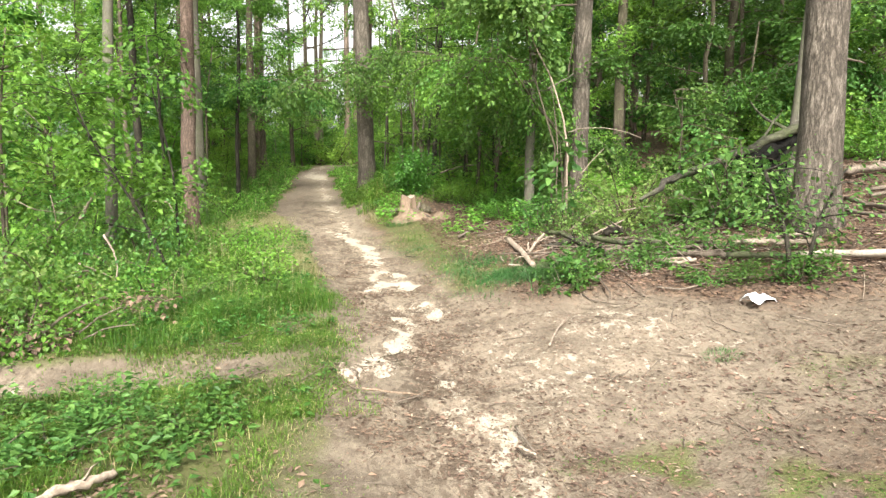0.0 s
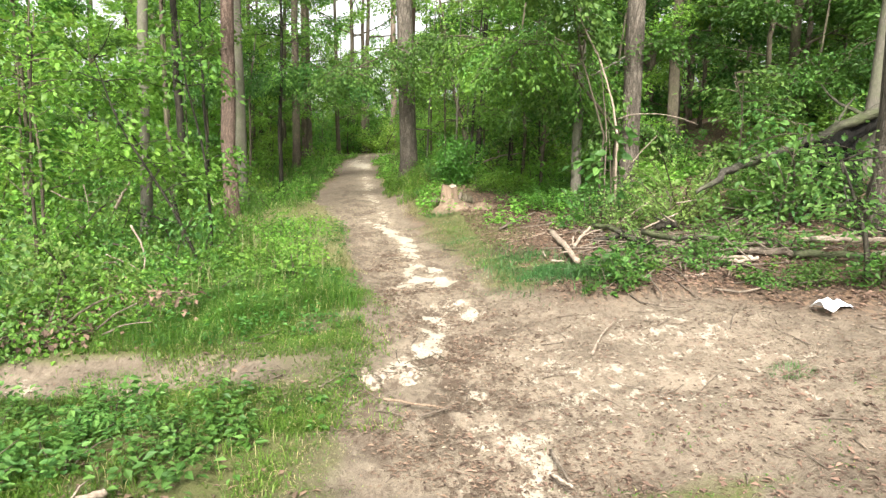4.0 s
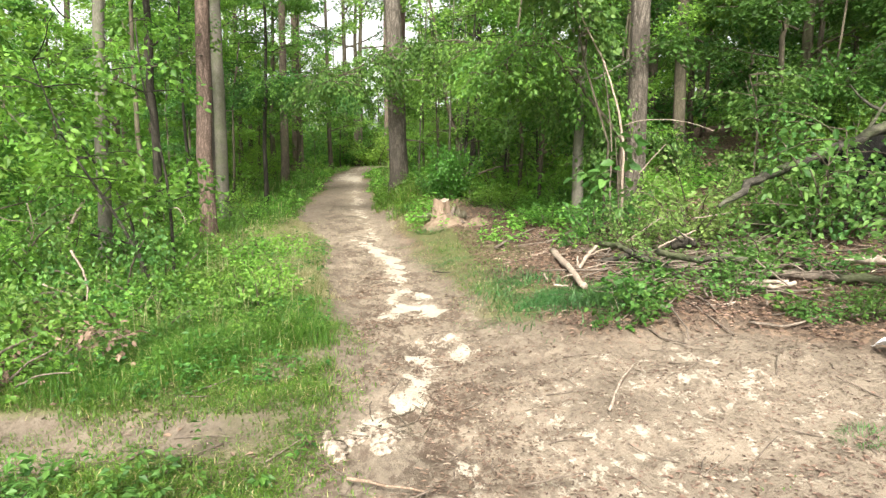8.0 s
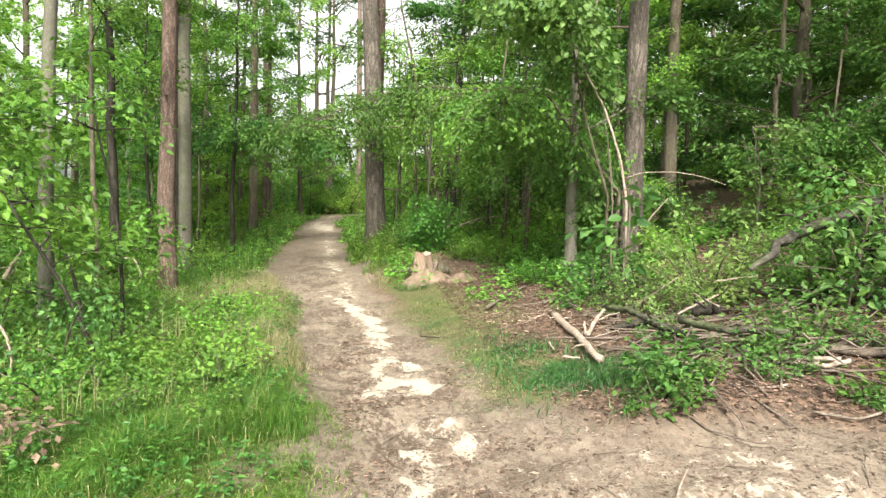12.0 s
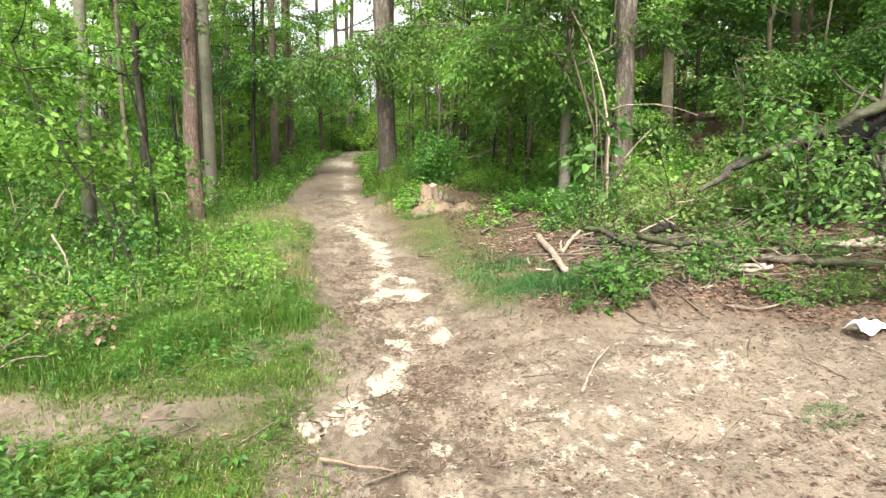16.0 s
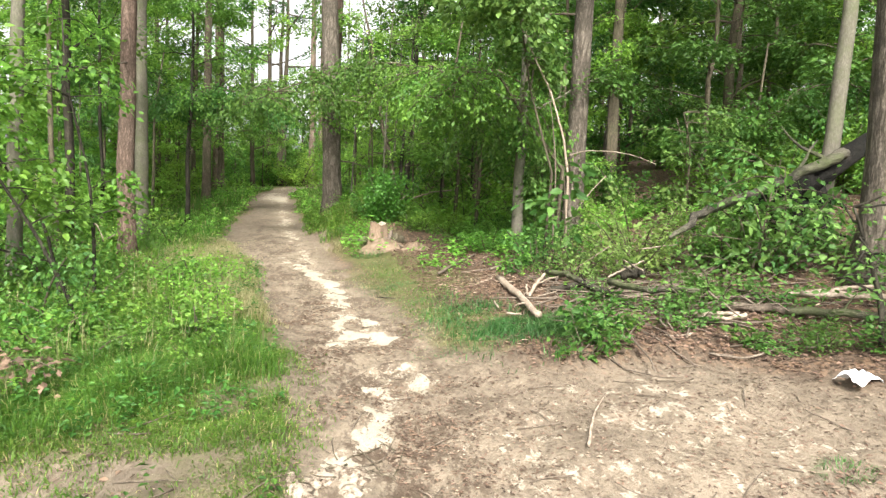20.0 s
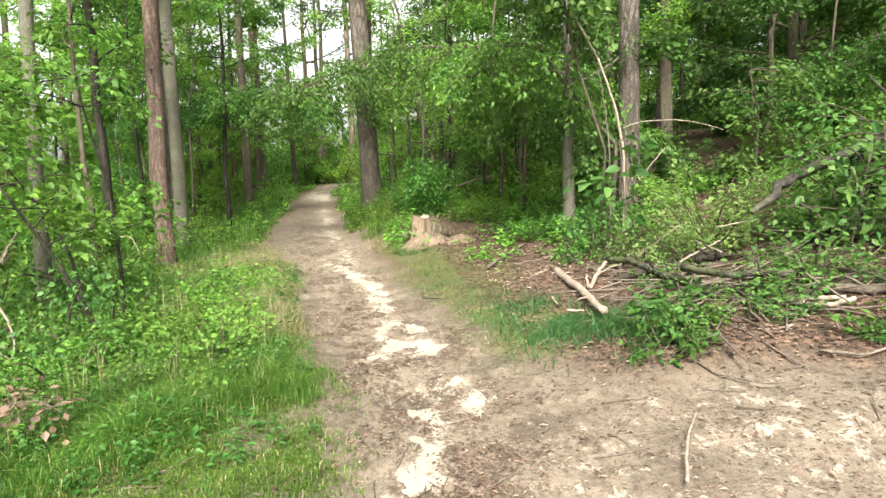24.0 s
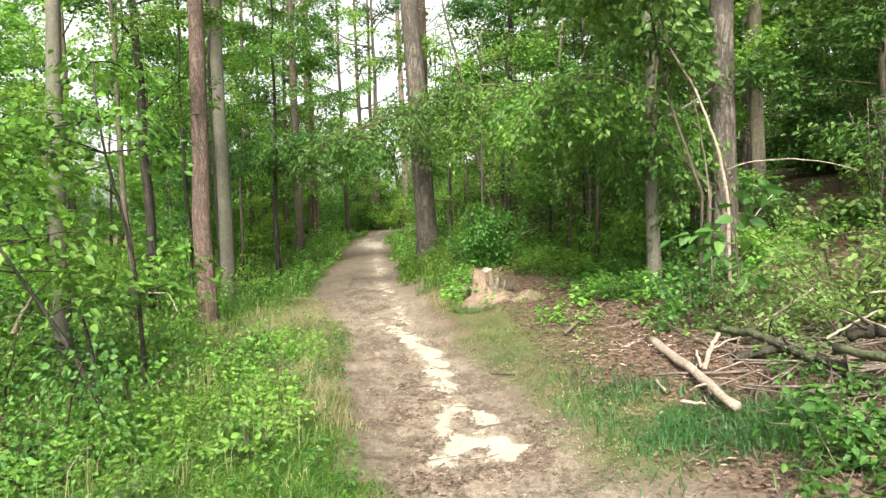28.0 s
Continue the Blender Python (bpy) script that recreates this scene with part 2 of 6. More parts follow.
def ground_material():
    """Soil, pale trodden sand, litter, moss and grass roots, laid out by the 'cover' attribute of the ground."""
    m, nt, b = material("forest_soil", 0.95, 0.12)
    at = nt.nodes.new("ShaderNodeAttribute")
    at.attribute_name = "cover"
    sep = nt.nodes.new("ShaderNodeSeparateColor")
    nt.links.new(at.outputs["Color"], sep.inputs[0])
    pale, green, litter = sep.outputs[0], sep.outputs[1], sep.outputs[2]
    big, midn, fine = noise_tex(nt, 0.9, 5, 0.6), noise_tex(nt, 6.5, 7, 0.7), noise_tex(nt, 55, 5, 0.7)
    streak = noise_tex(nt, 16, 6, 0.75, (1.0, 0.45, 1.0))
    soil = mix(nt, ramp(nt, midn.outputs["Fac"], [(0.36, (0, 0, 0)), (0.62, (1, 1, 1))]), (0.100, 0.079, 0.058), (0.172, 0.139, 0.103))
    soil = mix(nt, ramp(nt, big.outputs["Fac"], [(0.4, (0, 0, 0)), (0.6, (0.7, 0.7, 0.7))]), soil, (0.205, 0.167, 0.124))
    def cells(scale, seed):
        co = nt.nodes.new("ShaderNodeTexCoord")
        mp = nt.nodes.new("ShaderNodeMapping")
        mp.inputs["Rotation"].default_value = (0, 0, seed)
        mp.inputs["Scale"].default_value = (1.0, 0.5, 1.0)
        nt.links.new(co.outputs["Object"], mp.inputs[0])
        wr = nt.nodes.new("ShaderNodeMixRGB")
        wr.blend_type = "ADD"
        wr.inputs[0].default_value = 0.06
        nt.links.new(mp.outputs[0], wr.inputs[1])
        nt.links.new(noise_tex(nt, 14, 3, 0.6).outputs["Color"], wr.inputs[2])
        v = nt.nodes.new("ShaderNodeTexVoronoi")
        v.inputs["Scale"].default_value = scale
        nt.links.new(wr.outputs[0], v.inputs["Vector"])
        sp = nt.nodes.new("ShaderNodeSeparateColor")
        nt.links.new(v.outputs["Color"], sp.inputs[0])
        return sp.outputs[0]

    bits, bits2 = cells(26, 0.6), cells(48, 2.1)
    patchy = noise_tex(nt, 1.7, 4, 0.65)
    soil = mix(nt, maths(nt, "MULTIPLY", pale, 1.4, True), soil, (0.310, 0.253, 0.190))
    worn = maths(nt, "ADD", maths(nt, "MULTIPLY", at.outputs["Alpha"], 0.9), 0.1, True)
    soil = mix(nt, maths(nt, "MULTIPLY", at.outputs["Alpha"], 0.55, True), soil, (0.253, 0.205, 0.152))
    clods = noise_tex(nt, 4.2, 6, 0.72, (1.0, 0.6, 1.0))
    dark_earth = maths(nt, "MULTIPLY", ramp(nt, clods.outputs["Fac"], [(0.49, (0, 0, 0)), (0.56, (0.95, 0.95, 0.95))]), maths(nt, "ADD", maths(nt, "MULTIPLY", worn, 0.85), 0.12, True))
    soil = mix(nt, dark_earth, soil, mix(nt, fine.outputs["Fac"], (0.057, 0.041, 0.029), (0.129, 0.097, 0.070)))
    dark_bits = maths(nt, "MULTIPLY", ramp(nt, bits, [(0.66, (0, 0, 0)), (0.7, (0.9, 0.9, 0.9))]), ramp(nt, patchy.outputs["Fac"], [(0.42, (0, 0, 0)), (0.6, (0.95, 0.95, 0.95))]))
    soil = mix(nt, maths(nt, "MULTIPLY", dark_bits, worn), soil, (0.081, 0.057, 0.040))
    soil = mix(nt, maths(nt, "MULTIPLY", ramp(nt, bits2, [(0.84, (0, 0, 0)), (0.88, (0.6, 0.6, 0.6))]), worn), soil, (0.286, 0.240, 0.180))
    grit = noise_tex(nt, 22, 6, 0.75, (1.0, 0.55, 1.0))
    soil = mix(nt, ramp(nt, grit.outputs["Fac"], [(0.4, (0.55, 0.55, 0.55)), (0.5, (0, 0, 0))]), soil, (0.096, 0.073, 0.053))
    soil = mix(nt, ramp(nt, grit.outputs["Fac"], [(0.56, (0, 0, 0)), (0.68, (0.6, 0.6, 0.6))]), soil, (0.258, 0.215, 0.162))
    stain = noise_tex(nt, 1.9, 6, 0.72)
    soil = mix(nt, ramp(nt, stain.outputs["Fac"], [(0.52, (0, 0, 0)), (0.66, (0.6, 0.6, 0.6))]), soil, (0.096, 0.078, 0.057))
    edge = maths(nt, "ADD", pale, maths(nt, "MULTIPLY", maths(nt, "SUBTRACT", midn.outputs["Fac"], 0.5), 1.2))
    edge = maths(nt, "ADD", edge, maths(nt, "MULTIPLY", maths(nt, "SUBTRACT", streak.outputs["Fac"], 0.5), 1.5))
    sand = ramp(nt, edge, [(0.46, (0, 0, 0)), (0.56, (1, 1, 1))])
    col = mix(nt, sand, soil, mix(nt, fine.outputs["Fac"], (0.296, 0.252, 0.190), (0.468, 0.418, 0.330)))
    brown = mix(nt, ramp(nt, streak.outputs["Fac"], [(0.35, (0, 0, 0)), (0.65, (1, 1, 1))]), (0.057, 0.038, 0.027), (0.143, 0.100, 0.070))
    brown = mix(nt, ramp(nt, bits, [(0.6, (0, 0, 0)), (0.64, (0.8, 0.8, 0.8))]), brown, (0.196, 0.125, 0.080))
    brown = mix(nt, ramp(nt, bits2, [(0.7, (0, 0, 0)), (0.74, (0.85, 0.85, 0.85))]), brown, (0.043, 0.030, 0.022))
    brown = mix(nt, ramp(nt, fine.outputs["Fac"], [(0.5, (0, 0, 0)), (0.75, (0.7, 0.7, 0.7))]), brown, (0.191, 0.145, 0.105))
    col = mix(nt, maths(nt, "MULTIPLY", litter, 0.95), col, brown)
    g_edge = ramp(nt, maths(nt, "ADD", green, maths(nt, "MULTIPLY", maths(nt, "SUBTRACT", midn.outputs["Fac"], 0.5), 0.8)), [(0.3, (0, 0, 0)), (0.75, (1, 1, 1))])
    grass = mix(nt, midn.outputs["Fac"], (0.06, 0.075, 0.025), (0.14, 0.155, 0.055))
    grass = mix(nt, ramp(nt, fine.outputs["Fac"], [(0.4, (0, 0, 0)), (0.7, (0.6, 0.6, 0.6))]), grass, (0.124, 0.085, 0.055))
    col = mix(nt, g_edge, col, grass)
    nt.links.new(col, b.inputs["Base Color"])
    h = mix(nt, 0.5, midn.outputs["Fac"], streak.outputs["Fac"])
    h = mix(nt, 0.3, h, fine.outputs["Fac"])
    bump(nt, b, h, 0.9, 0.055)
    return m


SOIL = ground_material()


def sand_material():
    m, nt, b = material("dry_pale_sand", 0.95, 0.12)
    n, f = noise_tex(nt, 24, 6, 0.7), noise_tex(nt, 90, 5, 0.7)
    c = mix(nt, ramp(nt, n.outputs["Fac"], [(0.42, (0, 0, 0)), (0.56, (1, 1, 1))]), (0.1, 0.075, 0.055), (0.36, 0.3, 0.232))
    nt.links.new(c, b.inputs["Base Color"])
    bump(nt, b, mix(nt, 0.4, n.outputs["Fac"], f.outputs["Fac"]), 0.8, 0.02)
    return m


SAND = sand_material()


def earth_material():
    m, nt, b = material("sandy_earth", 0.95, 0.12)
    n, f = noise_tex(nt, 9, 6, 0.7), noise_tex(nt, 60, 5, 0.7)
    c = mix(nt, ramp(nt, n.outputs["Fac"], [(0.38, (0, 0, 0)), (0.6, (1, 1, 1))]), (0.125, 0.088, 0.06), (0.235, 0.175, 0.122))
    c = mix(nt, ramp(nt, f.outputs["Fac"], [(0.55, (0, 0, 0)), (0.7, (0.6, 0.6, 0.6))]), c, (0.1, 0.07, 0.05))
    nt.links.new(c, b.inputs["Base Color"])
    bump(nt, b, mix(nt, 0.4, n.outputs["Fac"], f.outputs["Fac"]), 0.9, 0.03)
    return m


EARTH = earth_material()

# ---- mesh tools ----
def build_mesh(name, V, faces, mat, smooth=True):
    """A mesh from an array of points and one or more arrays of faces (triangles or quads)."""
    me = bpy.data.meshes.new(name)
    V = np.asarray(V, np.float32)
    faces = [np.asarray(f, np.int32) for f in faces if len(f)]
    me.vertices.add(len(V))
    me.vertices.foreach_set("co", V.ravel())
    idx = np.concatenate([f.ravel() for f in faces])
    sizes = np.concatenate([np.full(len(f), f.shape[1], np.int32) for f in faces])
    me.loops.add(len(idx))
    me.loops.foreach_set("vertex_index", idx)
    me.polygons.add(len(sizes))
    me.polygons.foreach_set("loop_start", np.concatenate([[0], np.cumsum(sizes)[:-1]]).astype(np.int32))
    me.polygons.foreach_set("use_smooth", np.full(len(sizes), smooth))
    me.materials.append(mat)
    me.update(calc_edges=True)
    return me


def part(name, me, parent, label=""):
    ob = new(name, me)
    ob.parent = parent
    return tagged(ob, label) if label else ob


def thing(name, label, category, at=(0, 0, 0), group="", kind="", turn=0, data=None):
    ob = new(name, data)
    ob.location, ob.rotation_euler = at, (0, 0, turn)
    return tagged(ob, label, category, group, kind)


def grid_noise(x, y, scale, seed=0):
    """Smooth value noise between 0 and 1 on arrays."""
    x, y = np.asarray(x, float) / scale + 1000, np.asarray(y, float) / scale + 1000
    i, j = np.floor(x).astype(np.int64), np.floor(y).astype(np.int64)
    u, v = x - i, y - j
    u, v = u * u * (3 - 2 * u), v * v * (3 - 2 * v)

    def h(a, b):
        n = (a * 374761393 + b * 668265263 + seed * 1442695041) & 0x7FFFFFFF
        n = ((n ^ (n >> 13)) * 1274126177) & 0x7FFFFFFF
        return ((n ^ (n >> 16)) & 0xFFFF) / 65535.0

    return (h(i, j) * (1 - u) + h(i + 1, j) * u) * (1 - v) + (h(i, j + 1) * (1 - u) + h(i + 1, j + 1) * u) * v


def step(a, b, x):
    t = np.clip((np.asarray(x, float) - a) / (b - a), 0, 1)
    return t * t * (3 - 2 * t)


def tube(points, radii, sides=7, rng=None, rough=0.0, caps=True):
    """Points and quads of a tapered, slightly uneven tube along a line."""
    P, R = np.asarray(points, float), np.asarray(radii, float)
    n = len(P)
    T = np.gradient(P, axis=0)
    T /= np.linalg.norm(T, axis=1, keepdims=True) + 1e-9
    ref = np.array([0.31, 0.95, 0.05]) if abs(T[0] @ np.array([0.31, 0.95, 0.05])) < 0.9 else np.array([1.0, 0, 0])
    A = np.cross(T, ref)
    A /= np.linalg.norm(A, axis=1, keepdims=True) + 1e-9
    B = np.cross(T, A)
    ang = np.linspace(0, 2 * np.pi, sides, endpoint=False)
    rad = R[:, None] * np.ones(sides)
    if rng is not None and rough:
        rad = rad * (1 + rough * (rng.random((n, sides)) - 0.5) + rough * 0.8 * np.sin(ang * 3 + rng.random() * 6)[None])
    V = P[:, None] + rad[..., None] * (np.cos(ang)[None, :, None] * A[:, None] + np.sin(ang)[None, :, None] * B[:, None])
    V = V.reshape(-1, 3)
    a = np.arange(n - 1)[:, None] * sides
    k = np.arange(sides)[None]
    k2 = (k + 1) % sides
    Q = np.stack([a + k, a + sides + k, a + sides + k2, a + k2], -1).reshape(-1, 4)
    F3 = np.zeros((0, 3), int)
    if caps:
        V = np.vstack([V, P[0], P[-1]])
        c = n * sides
        k, k2 = k[0], k2[0]
        F3 = np.vstack([np.stack([0 * k + c, k, k2], -1), np.stack([0 * k + c + 1, (n - 1) * sides + k2, (n - 1) * sides + k], -1)])
    return V, Q, F3


def join(pieces):
    """Several (V, quads, triangles) in one."""
    V, Q, T, o = [], [], [], 0
    for v, q, t in pieces:
        V.append(v), Q.append(q + o), T.append(t + o)
        o += len(v)
    return np.vstack(V), np.vstack(Q), np.vstack(T)


def tubes_mesh(name, pieces, mat):
    V, Q, T = join(pieces)
    return build_mesh(name, V, [Q, T], mat)


def unit(v):
    return v / (np.linalg.norm(v, axis=-1, keepdims=True) + 1e-9)


def leaves(P, D, N, L, W, fold=0.12, droop=0.15):
    """Folded leaves: stalk end P, way D, face N, length L, width W. Six points and four triangles each."""
    P, D = np.asarray(P, float), unit(np.asarray(D, float))
    S = unit(np.cross(D, N))
    N = unit(np.cross(S, D))
    L, W = np.asarray(L)[:, None], np.asarray(W)[:, None]
    mid = P + D * L * 0.45 - N * L * droop * 0.2
    tip = P + D * L - N * L * droop
    V = np.stack([P, mid + S * W * 0.5 + N * W * fold, tip, mid - S * W * 0.5 + N * W * fold], 1).reshape(-1, 3)
    o = np.arange(len(P))[:, None] * 4
    F = np.concatenate([o + [0, 1, 2], o + [0, 2, 3]], 0)
    return V, F


def broad_leaves(P, D, N, L, W, fold=0.1, droop=0.2):
    """As leaves(), with a rounder outline for plants close to the path: seven points."""
    P, D = np.asarray(P, float), unit(np.asarray(D, float))
    S = unit(np.cross(D, N))
    N = unit(np.cross(S, D))
    L, W = np.asarray(L)[:, None], np.asarray(W)[:, None]
    rows = [P]
    for a, w, dr in ((0.3, 0.46, 0.02), (0.68, 0.36, 0.5)):
        for s in (1, -1):
            rows.append(P + D * L * a + S * W * w * s + N * (W * fold - L * droop * dr))
    rows.append(P + D * L - N * L * droop)
    rows.append(P + D * L * 0.5 - N * L * droop * 0.25)
    V = np.stack(rows, 1).reshape(-1, 3)
    o = np.arange(len(P))[:, None] * 7
    F = np.concatenate([o + f for f in ([0, 1, 6], [1, 3, 6], [3, 5, 6], [5, 4, 6], [4, 2, 6], [2, 0, 6])], 0)
    return V, F


def leaf_mesh(name, mat, sets):
    V, F, o = [], [], 0
    for v, f in sets:
        V.append(v), F.append(f + o)
        o += len(v)
    return build_mesh(name, np.vstack(V), [np.vstack(F)], mat, False)


def curve_line(rng, start, way, length, n=6, wobble=0.08, bend=(0, 0, 0)):
    """A crooked line of n points."""
    d = unit(np.asarray(way, float))
    p, out = np.asarray(start, float), []
    for i in range(n):
        out.append(p)
        d = unit(d + rng.normal(0, wobble, 3) + np.asarray(bend) / n)
        p = p + d * length / (n - 1)
    return np.array(out)

# ---- ground: one sheet, with the path, the side path and the bank ----
def path_z(y):
    return np.interp(y, [-60, -20, 0, 5, 9, 13.5, 20, 28, 40, 80, 300], [-0.6, -0.35, -0.2, -0.12, 0.06, 0.14, 0.45, 0.88, 1.0, 1.3, 1.5])


def base_z(x, y):
    bank = np.interp(x, [-1e3, 0.8, 2.2, 4, 5.2, 8, 14, 25, 1e3], [0, 0, 0.2, 0.5, 0.86, 1.45, 2.1, 2.6, 3.0])
    hump = 0.3 * np.exp(-(((x - 1.95) / 0.85) ** 2) - ((y - 15.9) / 1.3) ** 2)
    hump = hump + 0.5 * np.exp(-(((x - 1.2) / 0.62) ** 2) - ((y - 17.2) / 1.6) ** 2)
    hump = hump - 0.2 * step(10.5, 15, y) * step(0.9, 2.6, -np.asarray(x)) * (1 - step(22, 32, y))
    return path_z(y) + bank + hump - 0.06 * np.minimum(np.maximum(0, -x - 0.3), 3)


def path_x(y):
    """The middle of the path."""
    return np.interp(y, [-5, 2, 6, 9, 13, 16.5, 19, 24, 30, 40, 60], [0.9, 0.9, 0.75, 0.75, 0.25, -0.33, -0.5, -0.58, -0.75, 0.6, 6.0])


def path_half(y):
    return np.interp(y, [0, 5, 8, 10, 14, 16.5, 19, 23, 30], [0.65, 0.6, 0.65, 0.65, 0.68, 0.84, 0.8, 0.66, 0.6])


def wobble(x, y, seed=3):
    return (grid_noise(x, y, 0.9, seed) - 0.5) * 0.5 + (grid_noise(x, y, 0.28, seed + 1) - 0.5) * 0.25


def bare(x, y):
    """1 on trodden ground: the path, the side path and the open place before the bank."""
    x, y = np.asarray(x, float), np.asarray(y, float)
    w = wobble(x, y)
    main = 1 - step(-0.12, 0.2, np.abs(x - path_x(y)) - path_half(y) + w * 0.85)
    side = (1 - step(-0.1, 0.18, np.abs(y - 6.62 + 0.03 * x) - 0.22 + 0.06 * step(-1.3, 0.0, x) + w * 0.6)) * (1 - step(0.0, 0.6, x)) * (1 - 0.88 * step(-1.2, -0.3, x))
    foot = np.interp(x, [0.3, 1.6, 2.0, 2.9, 3.5, 4.6, 7, 12], [9.5, 8.3, 7.7, 7.3, 6.5, 5.9, 5.2, 4.6])
    open_ = (1 - step(-0.3, 0.35, y - foot + w)) * step(0.15, 0.55, x - np.interp(y, [-3, 4, 6], [0.1, 0.25, 0.3]) + w * 0.5)
    return np.maximum(np.maximum(main, side), open_)


# lines of dry washed sand: points along each, with its half width and how pure the sand is
SAND_LINES = (
    (0.075, 0.8, ((0.45, 8.93), (0.53, 9.19), (0.66, 9.3), (0.8, 9.29), (0.91, 9.06))),
    (0.06, 0.62, ((0.57, 9.34), (0.5, 9.55), (0.49, 9.85), (0.65, 10.1), (0.82, 9.91), (0.83, 9.55))),
    (0.1, 0.5, ((0.65, 10.6), (0.6, 12.05), (0.34, 12.75), (0.15, 13.6), (-0.22, 14.6))),
    (0.085, 0.55, ((0.66, 7.75), (0.74, 7.58), (0.67, 7.2), (0.5, 6.9))),
    (0.075, 0.6, ((0.1, 6.36), (0.22, 6.56), (0.32, 6.66), (0.41, 6.58), (0.38, 6.4))),
    (0.12, 0.42, ((0.95, 8.25), (1.05, 7.9), (1.0, 7.6))),
    (0.11, 0.3, ((1.18, 7.15), (1.02, 6.6), (0.86, 6.35), (0.83, 5.8), (0.86, 5.36))),
    (0.08, 0.32, ((1.08, 5.4), (0.98, 4.9), (1.0, 4.54), (0.97, 4.2))),
    (0.08, 0.24, ((0.72, 4.9), (0.65, 4.17), (0.7, 3.6))),
    (0.1, 0.22, ((1.12, 4.1), (1.2, 3.6))),
)


def line_distance(x, y, points):
    d = np.full(np.shape(x), 1e3)
    for (ax, ay), (bx, by) in zip(points, points[1:]):
        u = np.clip(((x - ax) * (bx - ax) + (y - ay) * (by - ay)) / ((bx - ax) ** 2 + (by - ay) ** 2), 0, 1)
        d = np.minimum(d, np.hypot(x - ax - u * (bx - ax), y - ay - u * (by - ay)))
    return d


def turf(x, y):
    """How thick the grass stands left of the path: thin and trodden towards the bare ground."""
    x, y = np.asarray(x, float), np.asarray(y, float)
    w = wobble(x, y, 23) * 0.8
    side = np.abs(y - 6.62 + 0.03 * x)
    side = side - np.where(y > 6.6, 0.24 + 0.95 * step(-1.4, 0.0, x), 0.3 + 0.4 * step(-0.9, 0.2, x))
    d = np.minimum(path_x(y) - path_half(y) - x - 0.02, side)
    d = d - 0.3 * (1 - step(5.4, 6.4, y))
    d = np.where(x > path_x(y), 1.0, d)
    return step(-0.15, 0.55, d + w * 0.8) * (1 - bare(x, y))


def pale_sand(x, y):
    """Bright dry sand on the trodden line of the path."""
    x, y = np.asarray(x, float), np.asarray(y, float)
    line = np.interp(y, [2, 4.5, 5.5, 6.3, 7.2, 8.0, 8.9, 10, 11.5, 13.5, 18, 24, 30], [1.1, 0.95, 0.75, 0.42, 0.55, 0.78, 0.7, 0.55, 0.55, 0.35, -0.1, -0.35, -0.7])
    w = np.interp(y, [2, 5, 6.5, 9, 11, 14, 24, 27, 40], [0.5, 0.42, 0.34, 0.3, 0.22, 0.16, 0.3, 0.6, 0.6])
    f = np.exp(-(((x - line) / w) ** 2)) * (0.10 + 0.75 * (0.6 * grid_noise(x, y, 0.45, 7) + 0.4 * grid_noise(x, y, 0.16, 6)))
    f = f * (0.5 + 0.4 * step(9.5, 11.5, y))
    for r, a, points in SAND_LINES:
        d = line_distance(x + 0.14 * (grid_noise(x, y, 0.16, 55) - 0.5), y + 0.2 * (grid_noise(x, y, 0.18, 56) - 0.5), points)
        f = f + a * np.exp(-((d / (r * 1.25)) ** 2)) * (0.35 + 1.2 * grid_noise(x, y, 0.11, 51))
    f = f + 0.4 * np.exp(-((x + 0.55) ** 2 + (y - 26.5) ** 2))
    wide = (0.27 + 0.22 * grid_noise(x, y, 0.6, 57)) * step(0.75, 1.4, x) * (1 - step(2.6, 4.0, x)) * step(4.3, 5.6, y) * (1 - step(7.6, 9.4, y + 0.4 * x))
    lane = 0.34 * (1 - step(-0.9, -0.2, x)) * np.exp(-(((y - 6.6) / 0.3) ** 2)) * (0.5 + 0.9 * grid_noise(x, y, 0.35, 53))
    return np.clip(np.maximum(np.maximum(f, wide), lane), 0, 0.95)


def litter_cover(x, y):
    """Brown leaf litter and needles, on the bank and under the trees."""
    x, y = np.asarray(x, float), np.asarray(y, float)
    far = step(9, 16, y) * step(0.9, 1.8, np.abs(x - path_x(y)))
    start = 0.5 * step(0.9, 1.8, x) * (1 - step(3.8, 5.4, y)) * step(0.3, 0.7, grid_noise(x, y, 0.5, 28))
    return np.clip(np.maximum(np.maximum((1 - bare(x, y)) * step(0.9, 2.0, x + 0.25 * (y - 9)), start), far), 0, 1)


